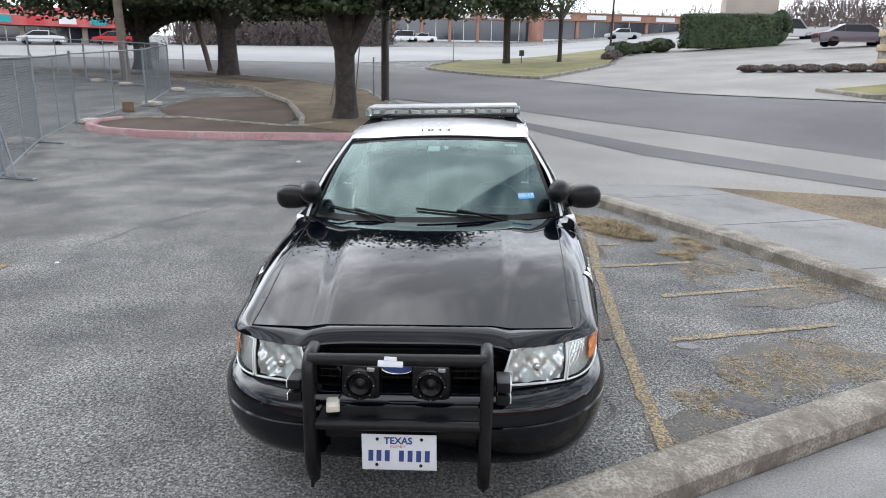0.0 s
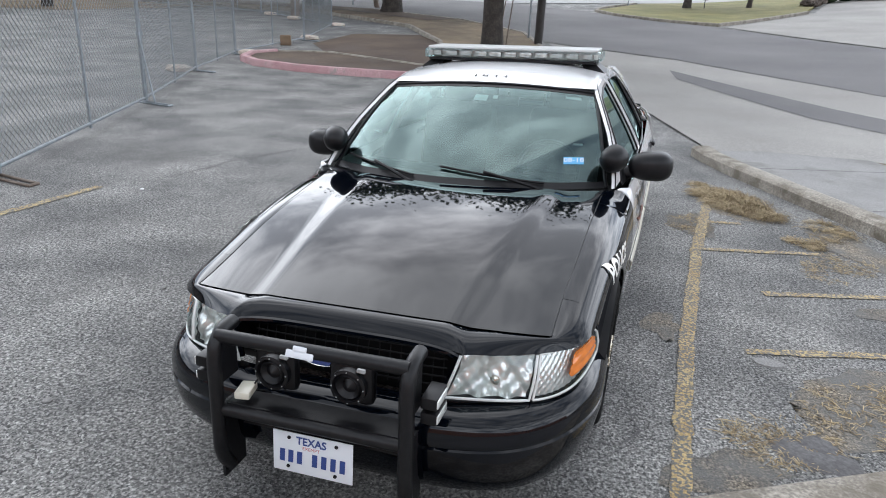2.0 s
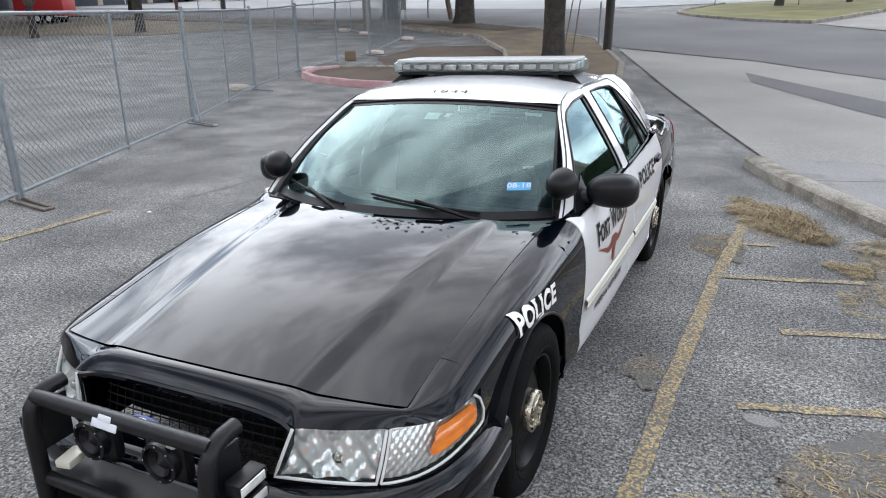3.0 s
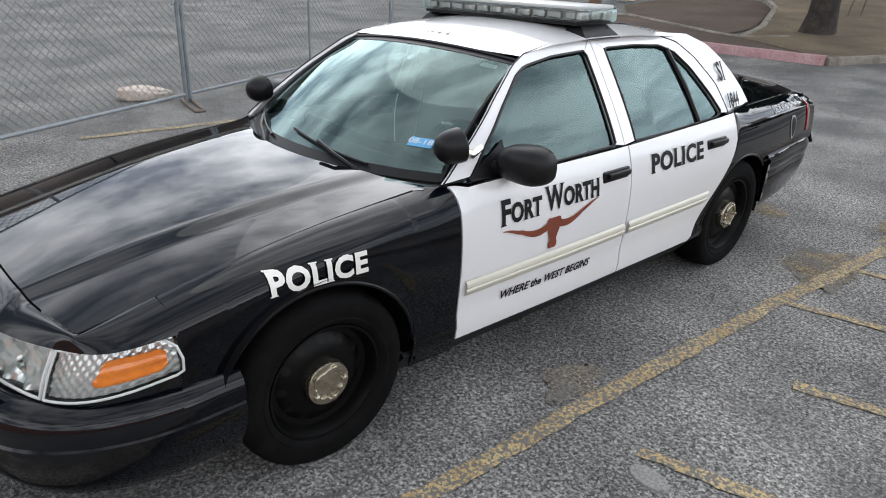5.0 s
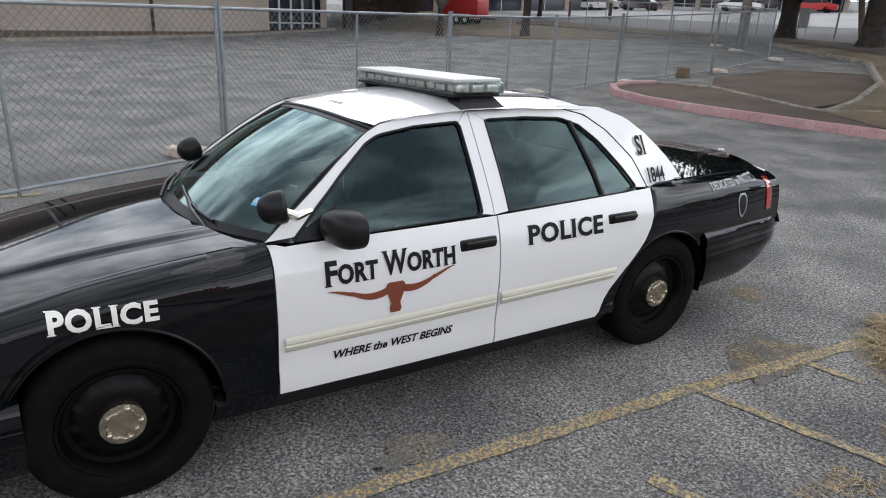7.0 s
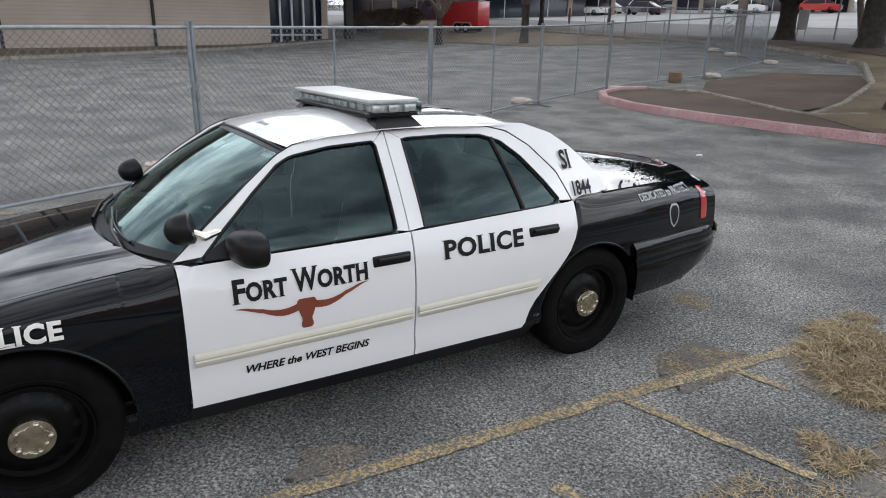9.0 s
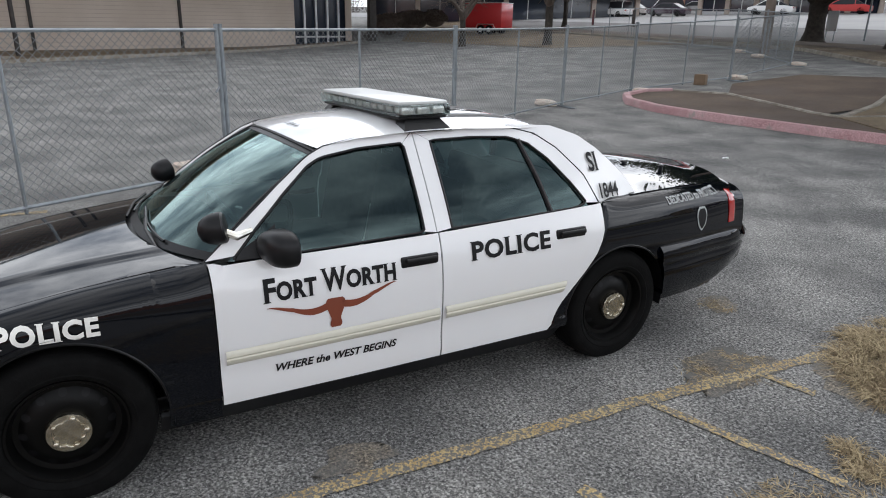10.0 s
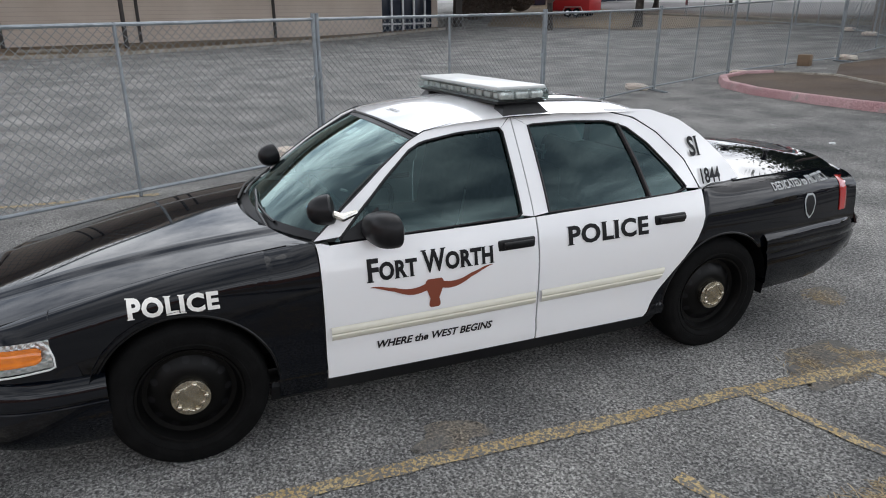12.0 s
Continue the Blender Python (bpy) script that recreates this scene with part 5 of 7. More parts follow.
# near kerbs and walks
KA = [(-6.0, -5.24), (-2.4, -3.02), (0.62, -1.14), (1.56, -0.56), (2.6, 0.07), (3.6, 0.62), (4.5, 1.12)]
kerb_line("kerb_near", KA, 0.25, 0.125, M_KERB, "rounded concrete kerb with brown stains and white flecks")
ground_sheet("sidewalk_near", [(-6.0, -5.38), (0.6, -1.30), (2.6, -0.09), (4.6, 1.0), (9, -2), (7, -10), (-6, -10)], 0.012, M_SIDEWALK, label="smooth grey concrete walk")
KB = [(1.55, 6.75), (1.68, 6.35), (1.95, 5.75), (3.03, 3.82), (3.74, 2.20), (4.2, 1.45), (4.6, 1.05)]
kerb_line("kerb_far", KB, 0.27, 0.14, M_KERB, "rounded tan concrete kerb")
ground_sheet("sidewalk_far", [(1.72, 6.6), (2.05, 5.8), (3.13, 3.87), (3.84, 2.25), (4.6, 1.1), (7.5, -0.8), (5.0, 4.2), (3.6, 7.0), (2.3, 6.9)], 0.115, M_SIDEWALK, label="pale concrete sidewalk slabs", thick=0.25)
ground_sheet("verge", [(3.62, 7.0), (5.02, 4.2), (7.5, -0.75), (12, -5), (14, -1), (8.4, 6.0), (6.4, 6.5)], 0.10, M_DRYGRASS, label="dry brown grass verge", thick=0.25)
for k, (x0, y0, x1, y1) in enumerate(((2.16, 5.75, 3.9, 6.4), (3.0, 4.25, 4.7, 4.85), (3.75, 2.6, 5.5, 3.2))):
    bm = bmesh.new()
    a = math.degrees(math.atan2(y1 - y0, x1 - x0))
    box(bm, ((x0 + x1) / 2, (y0 + y1) / 2, 0.114), (math.dist((x0, y0), (x1, y1)), 0.018, 0.006), a)
    tagged(link_bm("slab_joint", bm, M_ROAD), "dark joint between sidewalk slabs", "joint", kind="structure")


# ---- painted lines ----
def line(x0, y0, x1, y1, w, label="worn yellow parking line", paint=M_YELLOW):
    n = max(2, int(math.dist((x0, y0), (x1, y1)) / 0.05))
    d = Vector((x1 - x0, y1 - y0)).normalized()
    bm = bmesh.new()

    def f(u, v):
        x, y = x0 + (x1 - x0) * u, y0 + (y1 - y0) * u
        o = (v - 0.5) * (w + 0.03 * noise.noise((x * 9, y * 9, v * 3)) + 0.02 * noise.noise((x * 30, y * 30, v * 5)))
        return (x - d.y * o, y + d.x * o, height(x, y) + 0.006)
    sheet_grid(bm, f, n, 3)
    return tagged(link_bm("parking_line", bm, paint), label, "parking line", "parking lines", "structure")


line(1.26, -0.5, 1.30, 0.9, 0.085)
line(1.30, 0.9, 1.40, 2.70, 0.09)
line(1.40, 2.70, 1.53, 4.2, 0.09)
for q in ((1.45, 2.74, 2.36, 3.02), (1.54, 3.58, 1.80, 3.65), (1.82, 1.93, 3.06, 2.36), (1.62, 0.96, 2.99, 1.42)):
    line(*q, 0.065)
line(-4.25, -1.9, -4.15, -0.1, 0.09)
line(-4.1, 0.5, -4.0, 2.1, 0.09)
for k in range(6):
    line(-12.0 - 0.2 * k, 1.0 + 2.75 * k, -16.5 - 0.2 * k, 1.9 + 2.75 * k, 0.09, "faded white parking line across the lot", M_FADED)


# ---- cracks ----
def crack(x0, y0, x1, y1, w, seed):
    n = max(6, int(math.dist((x0, y0), (x1, y1)) / 0.08))
    d = Vector((x1 - x0, y1 - y0)).normalized()
    bm = bmesh.new()

    def f(u, v):
        o = 0.28 * noise.noise((u * 3, seed, 0)) + 0.07 * noise.noise((u * 17, seed, 4)) + (v - 0.5) * w * (0.35 + abs(noise.noise((u * 25, seed, 8))) * 2)
        x, y = x0 + (x1 - x0) * u - d.y * o, y0 + (y1 - y0) * u + d.x * o
        return (x, y, height(x, y) + 0.005)
    sheet_grid(bm, f, n, 1)
    tagged(link_bm("asphalt_crack", bm, M_ROAD), "thin dark crack in the asphalt", "crack", "asphalt cracks", "structure")


for k, q in enumerate(((-7.5, 7.2, -2.5, 8.0), (-8.0, 9.5, -1.0, 9.9), (-6.5, 4.8, -2.2, 5.3), (-3.8, 2.4, -2.4, 7.6), (-14, 6.0, -9, 8.2), (-18, 9.5, -12, 10.5), (-20, 4.0, -13, 5.5), (-22, 13, -14, 15.5), (-1.4, 9.5, 1.2, 10.4), (1.05, -0.2, 1.28, 0.1))):
    crack(*q, 0.018, k * 3.7)


# ---- grass clumps and litter ----
def straw(name, cx, cy, rx, ry, n, hgt, label, rot=0.0, flat=0.5, blade=0.12):
    """Tufts of bent dead blades over an oval patch."""
    rnd = random.Random(round(cx * 100) * 131 + round(cy * 100))
    verts, faces = [], []
    per = 26 if hgt > 0.03 else 5
    for _ in range(max(1, n // per)):
        a, r = rnd.uniform(0, 2 * math.pi), math.sqrt(rnd.random())
        u, v = rx * r * math.cos(a), ry * r * math.sin(a)
        tx, ty = cx + u * math.cos(rot) - v * math.sin(rot), cy + u * math.sin(rot) + v * math.cos(rot)
        if noise.noise((tx * 5, ty * 5, 3.0)) < -0.2 + 0.3 * (r - 0.6):
            continue
        lay = rnd.uniform(0, 2 * math.pi)
        for _ in range(per):
            b = lay + rnd.gauss(0, 1.1)
            x, y = tx + rnd.gauss(0, 0.03), ty + rnd.gauss(0, 0.03)
            ln = blade * rnd.uniform(0.5, 1.5)
            up = hgt * rnd.uniform(0.15, 1.0) * (1.1 - r * 0.6)
            dx, dy, wd = math.cos(b), math.sin(b), rnd.uniform(0.0014, 0.0032)
            z = height(x, y) + 0.003 + up * rnd.uniform(0, flat) * 0.6
            i = len(verts)
            for t, lift, w in ((0.0, 0.0, 1.0), (0.35, 0.75, 1.0), (0.7, 0.9, 0.7), (1.0, 0.35, 0.15)):
                bx, by = x + dx * ln * t, y + dy * ln * t
                verts += [(bx - dy * wd * w, by + dx * wd * w, z + up * lift), (bx + dy * wd * w, by - dx * wd * w, z + up * lift + 0.001)]
            faces += [(i + 2 * k, i + 2 * k + 1, i + 2 * k + 3, i + 2 * k + 2) for k in range(3)]
    me = bpy.data.meshes.new(name)
    me.from_pydata(verts, [], faces)
    me.materials.append(M_STRAW)
    return tagged(new(name, me), label, "dry grass", kind="stuff")


straw("dry_grass", 1.82, 4.34, 0.27, 0.58, 6200, 0.085, "dead straw-coloured grass growing through asphalt", 0.55, 0.4, 0.12)
straw("dry_grass", 2.28, 3.27, 0.13, 0.17, 700, 0.035, "small tuft of dead grass", 0, 0.4, 0.07)
straw("dry_grass", 1.42, 5.02, 0.12, 0.12, 420, 0.035, "small tuft of dead grass", 0, 0.4, 0.07)
straw("dry_grass", 2.35, 0.55, 0.55, 0.30, 900, 0.008, "flattened dead grass on asphalt", 0.35, 0.2, 0.045)
straw("dry_grass", 2.75, 0.85, 0.35, 0.4, 420, 0.008, "flattened dead grass on asphalt", 0.3, 0.2, 0.045)
straw("dry_grass", 1.70, 0.10, 0.25, 0.2, 500, 0.008, "thin dead grass beside the kerb", 0.3, 0.2, 0.045)
straw("dry_grass", 2.55, 3.7, 0.2, 0.4, 900, 0.035, "dead grass by the kerb", 0.4)
straw("dry_grass", 2.45, 2.75, 0.22, 0.42, 700, 0.008, "flattened dead grass over the line end", -0.5, 0.2, 0.045)
straw("dry_grass", 3.2, 2.5, 0.25, 0.35, 900, 0.008, "dead grass by the kerb", 0.4, 0.2, 0.045)
straw("dry_grass", 1.38, 3.45, 0.17, 0.32, 520, 0.008, "thin scatter of straw on asphalt", 0, 0.2, 0.045)
straw("dry_grass", 0.68, 4.22, 0.12, 0.14, 200, 0.008, "thin scatter of straw on asphalt", 0, 0.2, 0.045)


def dust(cx, cy, rx, ry, rot, label):
    n = 40
    poly = []
    for k in range(n):
        a = 2 * math.pi * k / n
        r = 1 + 0.55 * noise.noise((math.cos(a) * 1.6 + cx * 3, math.sin(a) * 1.6 + cy * 3, 0.5)) + 0.25 * noise.noise((math.cos(a) * 6, math.sin(a) * 6, cx))
        u, v = rx * r * math.cos(a), ry * r * math.sin(a)
        poly.append((cx + u * math.cos(rot) - v * math.sin(rot), cy + u * math.sin(rot) + v * math.cos(rot)))
    ground_sheet("dust_patch", poly, 0.0018 + 0.0008 * (abs(cx * 7 + cy * 3) % 3), M_DUST, 0.5, label=label)


for q in ((1.38, 3.45, 0.20, 0.36, 0.0), (0.68, 4.22, 0.12, 0.15, 0.4), (2.35, 0.60, 0.70, 0.32, 0.45), (1.8, 4.25, 0.30, 0.62, 0.55), (1.45, -0.25, 0.28, 0.16, 0.5), (2.9, 2.0, 0.5, 0.22, 0.3), (1.15, 1.15, 0.10, 0.2, 0.0), (2.65, 3.3, 0.22, 0.55, 0.45)):
    dust(*q, "tan dusty patch on worn asphalt")
straw("dry_grass", 4.8, 6.0, 1.6, 0.7, 5000, 0.05, "dry verge grass", -0.9, 0.4)
straw("dry_grass", -6.2, 13.3, 1.8, 0.5, 1600, 0.06, "dead grass on the island", 0, 0.3)
bm = bmesh.new()
lathe(bm, [(0.085, 0.0), (0.08, 0.008), (0.0, 0.010)], 16, "z", Matrix.Translation((1.735, 0.865, 0.0)) @ Matrix.Diagonal((1, 0.6, 1, 1)))
tagged(link_bm("cement_spot", bm, M_SIDEWALK), "small pale cement spot on the asphalt", "spot")
bm = bmesh.new()
for k in range(14):
    a = random.uniform(0, 6.28)
    lathe(bm, [(random.uniform(0.05, 0.10), 0.0), (0.04, random.uniform(0.006, 0.010)), (0.0, 0.011)], 9, "z", Matrix.Translation((1.86 + 0.13 * math.cos(a), 0.06 + 0.06 * math.sin(a), 0)))
tagged(link_bm("broken_asphalt", bm, M_ROAD), "dark broken asphalt lump beside the kerb", "asphalt lump", kind="stuff")
for k, (x, y) in enumerate(((-1.52, -0.85), (-0.9, -0.3), (-1.9, 0.4), (-2.3, -0.6), (-0.75, 0.9), (0.98, -1.28), (-3.2, 9.0), (-3.6, 2.2))):
    bm = bmesh.new()
    bmesh.ops.create_icosphere(bm, subdivisions=2, radius=0.022 if k != 6 else 0.05)
    for v in bm.verts:
        v.co *= 1 + 0.35 * noise.noise(v.co * 40 + Vector((k, 0, 0)))
        v.co.z *= 0.35
        v.co += Vector((x, y, height(x, y) + 0.006))
    tagged(link_bm("paper_scrap" if k in (6, 7) else "pebble", bm, M_SIGNW if k in (6, 7) else M_SIDEWALK), "white paper scrap on asphalt" if k in (6, 7) else "pale pebble on the asphalt", "litter" if k in (6, 7) else "pebble")


# ---- loose stone chips on the asphalt ----
def grit(n, x0, x1, y0, y1, keep, label, seed):
    rnd = random.Random(seed)
    verts, faces = [], []
    while n > 0:
        x, y = rnd.uniform(x0, x1), rnd.uniform(y0, y1)
        n -= 1
        if not keep(x, y) or noise.noise((x * 1.3, y * 1.3, 7.0)) < -0.35:
            continue
        r = rnd.uniform(0.0025, 0.0065)
        a = rnd.uniform(0, 6.283)
        z = height(x, y)
        i = len(verts)
        for k in range(4):
            q = r * rnd.uniform(0.7, 1.3)
            verts.append((x + q * math.cos(a + k * 1.571), y + q * math.sin(a + k * 1.571), z - 0.001))
        verts.append((x + rnd.uniform(-0.3, 0.3) * r, y + rnd.uniform(-0.3, 0.3) * r, z + r * rnd.uniform(0.35, 0.8)))
        faces += [(i + k, i + (k + 1) % 4, i + 4) for k in range(4)]
    me = bpy.data.meshes.new("stone_chips")
    me.from_pydata(verts, [], faces)
    me.materials.append(M_GRIT)
    tagged(new("stone_chips", me), label, "gravel", kind="stuff")


in_lot = lambda x, y: y > -1.30 + 0.62 * (x - 0.6) and x < 3.6 - 0.42 * (y - 2.2)
grit(36000, 0.7, 4.0, -1.4, 4.6, in_lot, "pale and dark stone chips worked loose from the asphalt", 5)
grit(22000, -4.5, -0.7, -3.4, 3.5, in_lot, "pale and dark stone chips beside the parked car", 6)


# ---- chain-link fence ----
def fence_panel(x0, y0, x1, y1, label, wire=True, mid=True, h=1.80, pitch=0.075):
    ob = thing("chain_link_fence", label, "fence", (x0, y0, height(x0, y0)), 0, "temporary fences")
    dx, dy = x1 - x0, y1 - y0
    L = math.hypot(dx, dy)
    ux, uy = dx / L, dy / L
    zg = lambda s: height(x0 + ux * s, y0 + uy * s) - height(x0, y0)
    P = lambda s, z, o=0.0: (ux * s - uy * o, uy * s + ux * o, zg(s) + z)
    for nm, ss in (("post", (0.03, L - 0.03)), ("middle_post", (L / 2,) if mid else ())):
        for s in ss:
            bm = bmesh.new()
            tube(bm, [P(s, 0.03), P(s, h + (0.05 if nm == "post" else 0))], 0.026 if nm == "post" else 0.019, 8)
            part(nm, bm, M_GALV, ob)
    for z, nm in ((0.09, "bottom_rail"), (h - 0.02, "top_rail")):
        bm = bmesh.new()
        tube(bm, [P(0.03 + (L - 0.06) * k / 6, z) for k in range(7)], 0.020, 8)
        part(nm, bm, M_GALV, ob)
    bm = bmesh.new()
    for o in (-0.05, 0.05):
        tube(bm, [(-0.1, o, 0.015), (0.55, o - 0.1, 0.015)], 0.015, 6)
    tube(bm, [(0.55, -0.16, 0.015), (0.55, -0.04, 0.015)], 0.015, 6)
    part("foot", bm, M_WOODPOLE if y0 < 3 else M_GALV, ob, "flat steel foot")
    bm = bmesh.new()
    tube(bm, [(0.03, 0, 1.10), (-0.03, 0, 1.10)], 0.05, 8)
    tube(bm, [(0.05, -0.05, 1.12), (0.08, -0.1, 1.06)], 0.012, 6)
    part("clamp", bm, M_GALV, ob, "joint clamp")
    if 5 < y0 < 7:
        bm = bmesh.new()
        tube(bm, [(0.02, -0.05, 1.10), (0.28, -0.12, 0.03)], 0.016, 8)
        part("brace", bm, M_GALV, ob, "sloping brace")
    if wire:
        verts, faces = [], []
        w = 0.0032
        hh = h - 0.1

        def wire_to(sa, za, sb, zb):
            i = len(verts)
            d = Vector((sb - sa, zb - za)).normalized()
            n_ = (-d.y * w, d.x * w)
            for s_, z_, q in ((sa, za, 1), (sa, za, -1), (sb, zb, -1), (sb, zb, 1)):
                verts.append(P(s_ + n_[0] * q, z_ + n_[1] * q))
            verts.extend((P(sa, za, w), P(sa, za, -w), P(sb, zb, -w), P(sb, zb, w)))
            faces.append((i, i + 1, i + 2, i + 3))
            faces.append((i + 4, i + 5, i + 6, i + 7))
        s = -hh
        while s < L:
            a, b = max(s, 0.0), min(s + hh, L)
            if b > a:
                m_ = 4
                for k in range(m_):
                    p0, p1 = a + (b - a) * k / m_, a + (b - a) * (k + 1) / m_
                    wire_to(p0, 0.09 + p0 - s, p1, 0.09 + p1 - s)
                    wire_to(p0, h - 0.01 - (p0 - s), p1, h - 0.01 - (p1 - s))
            s += pitch * 1.25
        me = bpy.data.meshes.new("chain_link_mesh")
        me.from_pydata(verts, [], faces)
        me.materials.append(M_WIRE)
        o = new("chain_link_mesh", me)
        o.parent = ob
        tagged(o, "diamond wire mesh", kind="stuff")
    return ob


JOINTS = [(-0.95, -6.9), (-3.0, -2.5), (-5.08, 1.95), (-7.12, 6.42), (-9.35, 10.7), (-10.6, 14.1), (-10.75, 18.3), (-12.3, 23.4)]
for a, b in zip(JOINTS, JOINTS[1:]):
    fence_panel(*a, *b, "galvanised chain-link fence panel standing on asphalt")
FAR = [(-12.3, 23.4), (-15.2, 25.6), (-18.2, 27.6), (-21.5, 28.6), (-25.5, 29.6), (-29.5, 30.2)]
for a, b in zip(FAR, FAR[1:]):
    fence_panel(*a, *b, "galvanised chain-link fence panel far across the lot", pitch=0.12)

def sandbag(x, y, rz, label, s=1.0):
    bm = bmesh.new()
    bmesh.ops.create_icosphere(bm, subdivisions=4, radius=1.0)
    for v in bm.verts:
        c = v.co.copy()
        q = lambda t, e: math.copysign(abs(t) ** e, t)
        r = Vector((0.27 * q(c.x, 0.85), 0.15 * q(c.y, 0.8), 0.085 * q(c.z, 0.7)))
        r *= 1 + 0.16 * noise.noise(c * 2.2 + Vector((x, y, 0))) + 0.05 * noise.noise(c * 7)
        if c.x > 0.75:
            r.y *= 0.55
            r.x *= 1.25
        r.z = max(r.z, -0.07)
        v.co = r * s
    ob = link_bm("sandbag", bm, M_SAND)
    ob.matrix_basis = pose(x, y, height(x, y) + 0.068 * s, 0, 0, rz)
    return tagged(ob, label, "sandbag", "sandbags weighing the fence")


for x, y, rz in ((-5.42, 1.55, 60), (-9.6, 10.4, 15), (-10.2, 14.15, 40), (-10.75, 18.6, 20), (-12.1, 23.5, 0), (-15.2, 25.4, 30), (-17.3, 26.9, 20)):
    sandbag(x, y, rz, "sagging pale sandbag with red print on the fence foot")
bm = bmesh.new()
box(bm, (-10.6, 16.85, height(-10.6, 16.85) + 0.15), (0.32, 0.28, 0.30), 25, 0.01)
tagged(link_bm("cardboard_box", bm, M_CARDBOARD), "brown cardboard box beside the fence", "box")


# ---- trees ----
def tree(name, x, y, trunk_r, fork, top, spread, leaves, label, seed, leaf_mat=M_LEAF, lean_x=0.0, bare=False, leaf=0.12, low=0.55):
    rnd = random.Random(seed)
    z0 = height(x, y)
    ob = thing(name, label, "tree", (x, y, z0))
    bm = bmesh.new()
    tube(bm, [(0, 0, -0.1), (0, 0, 0.12), (0.02, 0, 0.5), (lean_x * 0.5, 0.02, fork * 0.6), (lean_x, 0.0, fork)], [trunk_r * 1.7, trunk_r * 1.25, trunk_r * 1.02, trunk_r * 0.92, trunk_r * 0.95], 14)
    for v in bm.verts:
        k = 1 + 0.16 * noise.noise((v.co.x * 6, v.co.y * 6, v.co.z * 1.5 + seed))
        v.co.x *= k
        v.co.y *= k
    part("trunk", bm, M_BARK, ob, "dark rough bark trunk")
    bm = bmesh.new()
    tips = []
    nl = 6 if not bare else 7
    for k in range(nl):
        a = 2 * math.pi * (k + rnd.uniform(-0.25, 0.25)) / nl
        reach = spread * rnd.uniform(0.55, 0.95)
        h1 = fork + (top - fork) * rnd.uniform(0.22, 0.75)
        p0 = Vector((lean_x, 0, fork - 0.15))
        p3 = Vector((lean_x + reach * math.cos(a), reach * math.sin(a), h1))
        pts = []
        for j in range(7):
            t = j / 6
            p = p0.lerp(p3, t)
            p.z = p0.z + (p3.z - p0.z) * t ** 0.7
            p += 0.12 * spread * 0.4 * Vector((noise.noise((t * 3, k, seed)), noise.noise((t * 3, k + 9, seed)), noise.noise((t * 3, k + 19, seed))))
            pts.append(p)
        tube(bm, pts, [trunk_r * (0.62 * (1 - t) + 0.10) for t in (j / 6 for j in range(7))], 8)
        for j in range(2, 7):
            for _ in range(3 if not bare else 6):
                b = rnd.uniform(0, 2 * math.pi)
                ln = spread * rnd.uniform(0.15, 0.42)
                q = pts[j] + Vector((ln * math.cos(b), ln * math.sin(b), ln * rnd.uniform(-0.5, 0.8)))
                mid = pts[j].lerp(q, 0.5) + Vector((0, 0, 0.06 * ln))
                tube(bm, [pts[j], mid, q], [trunk_r * 0.13, trunk_r * 0.08, trunk_r * 0.03], 5, False)
                tips.append(q)
                if bare:
                    for _ in range(3):
                        b2 = rnd.uniform(0, 6.28)
                        q2 = q + Vector((0.3 * ln * math.cos(b2), 0.3 * ln * math.sin(b2), 0.5 * ln * rnd.random()))
                        tube(bm, [mid, q2], [trunk_r * 0.05, trunk_r * 0.02], 4, False)
    part("limb", bm, M_BARK if not bare else M_TWIG, ob, "spreading dark limbs")
    if leaves:
        verts, faces = [], []
        for k in range(leaves):
            c = tips[rnd.randrange(len(tips))]
            s = 0.16 * spread
            p = c + Vector((rnd.gauss(0, s), rnd.gauss(0, s), rnd.gauss(0, s * 0.6)))
            if noise.noise(p * 0.9 + Vector((seed, 0, 0))) < -0.22 or p.z < fork * low:
                continue
            d = Vector((rnd.uniform(-1, 1), rnd.uniform(-1, 1), rnd.uniform(-0.6, 0.6))).normalized() * leaf * rnd.uniform(0.6, 1.4)
            e = d.orthogonal().normalized() * leaf * 0.45
            i = len(verts)
            verts += [p - d * 0.5, p + e, p + d * 0.5, p - e]
            faces.append((i, i + 1, i + 2, i + 3))
        me = bpy.data.meshes.new("crown")
        me.from_pydata([tuple(v) for v in verts], [], faces)
        me.materials.append(leaf_mat)
        o = new("crown", me)
        o.parent = ob
        tagged(o, "small evergreen leaves", kind="stuff")
    return ob


tree("oak_tree", -3.75, 16.0, 0.31, 1.9, 10.0, 4.0, 130000, "live oak with forked dark trunk on the island", 3, low=1.5, leaf=0.16)
tree("oak_tree", -12.9, 31.3, 0.5, 2.4, 10.5, 7.0, 56000, "live oak with dark trunk on the dirt bank", 5, leaf=0.22, low=1.3)
tree("oak_tree", -18.9, 34.4, 0.45, 2.0, 10.5, 8.5, 60000, "spreading live oak behind the fence", 8, leaf=0.24, low=1.35)
tree("oak_tree", 1.5, 47.5, 0.26, 3.6, 9.5, 5.0, 26000, "dark green tree on the lawn island", 11, leaf=0.2, low=0.9)
tree("bare_tree", 5.4, 48.6, 0.16, 3.2, 8.5, 3.6, 2500, "thin winter tree with few brown leaves", 13, M_TWIG, bare=True, leaf=0.14)
tree("bare_tree", -28.2, 24.6, 0.22, 2.2, 6.5, 3.4, 0, "leafless winter tree across the lot", 17, bare=True)
tree("bare_tree", -31.3, 20.9, 0.17, 1.6, 5.5, 3.0, 0, "leafless winter tree across the lot", 19, bare=True)
tree("bare_tree", -46, 40, 0.2, 2.2, 6.0, 3.2, 900, "winter tree beside the highway", 23, M_TWIG, bare=True)


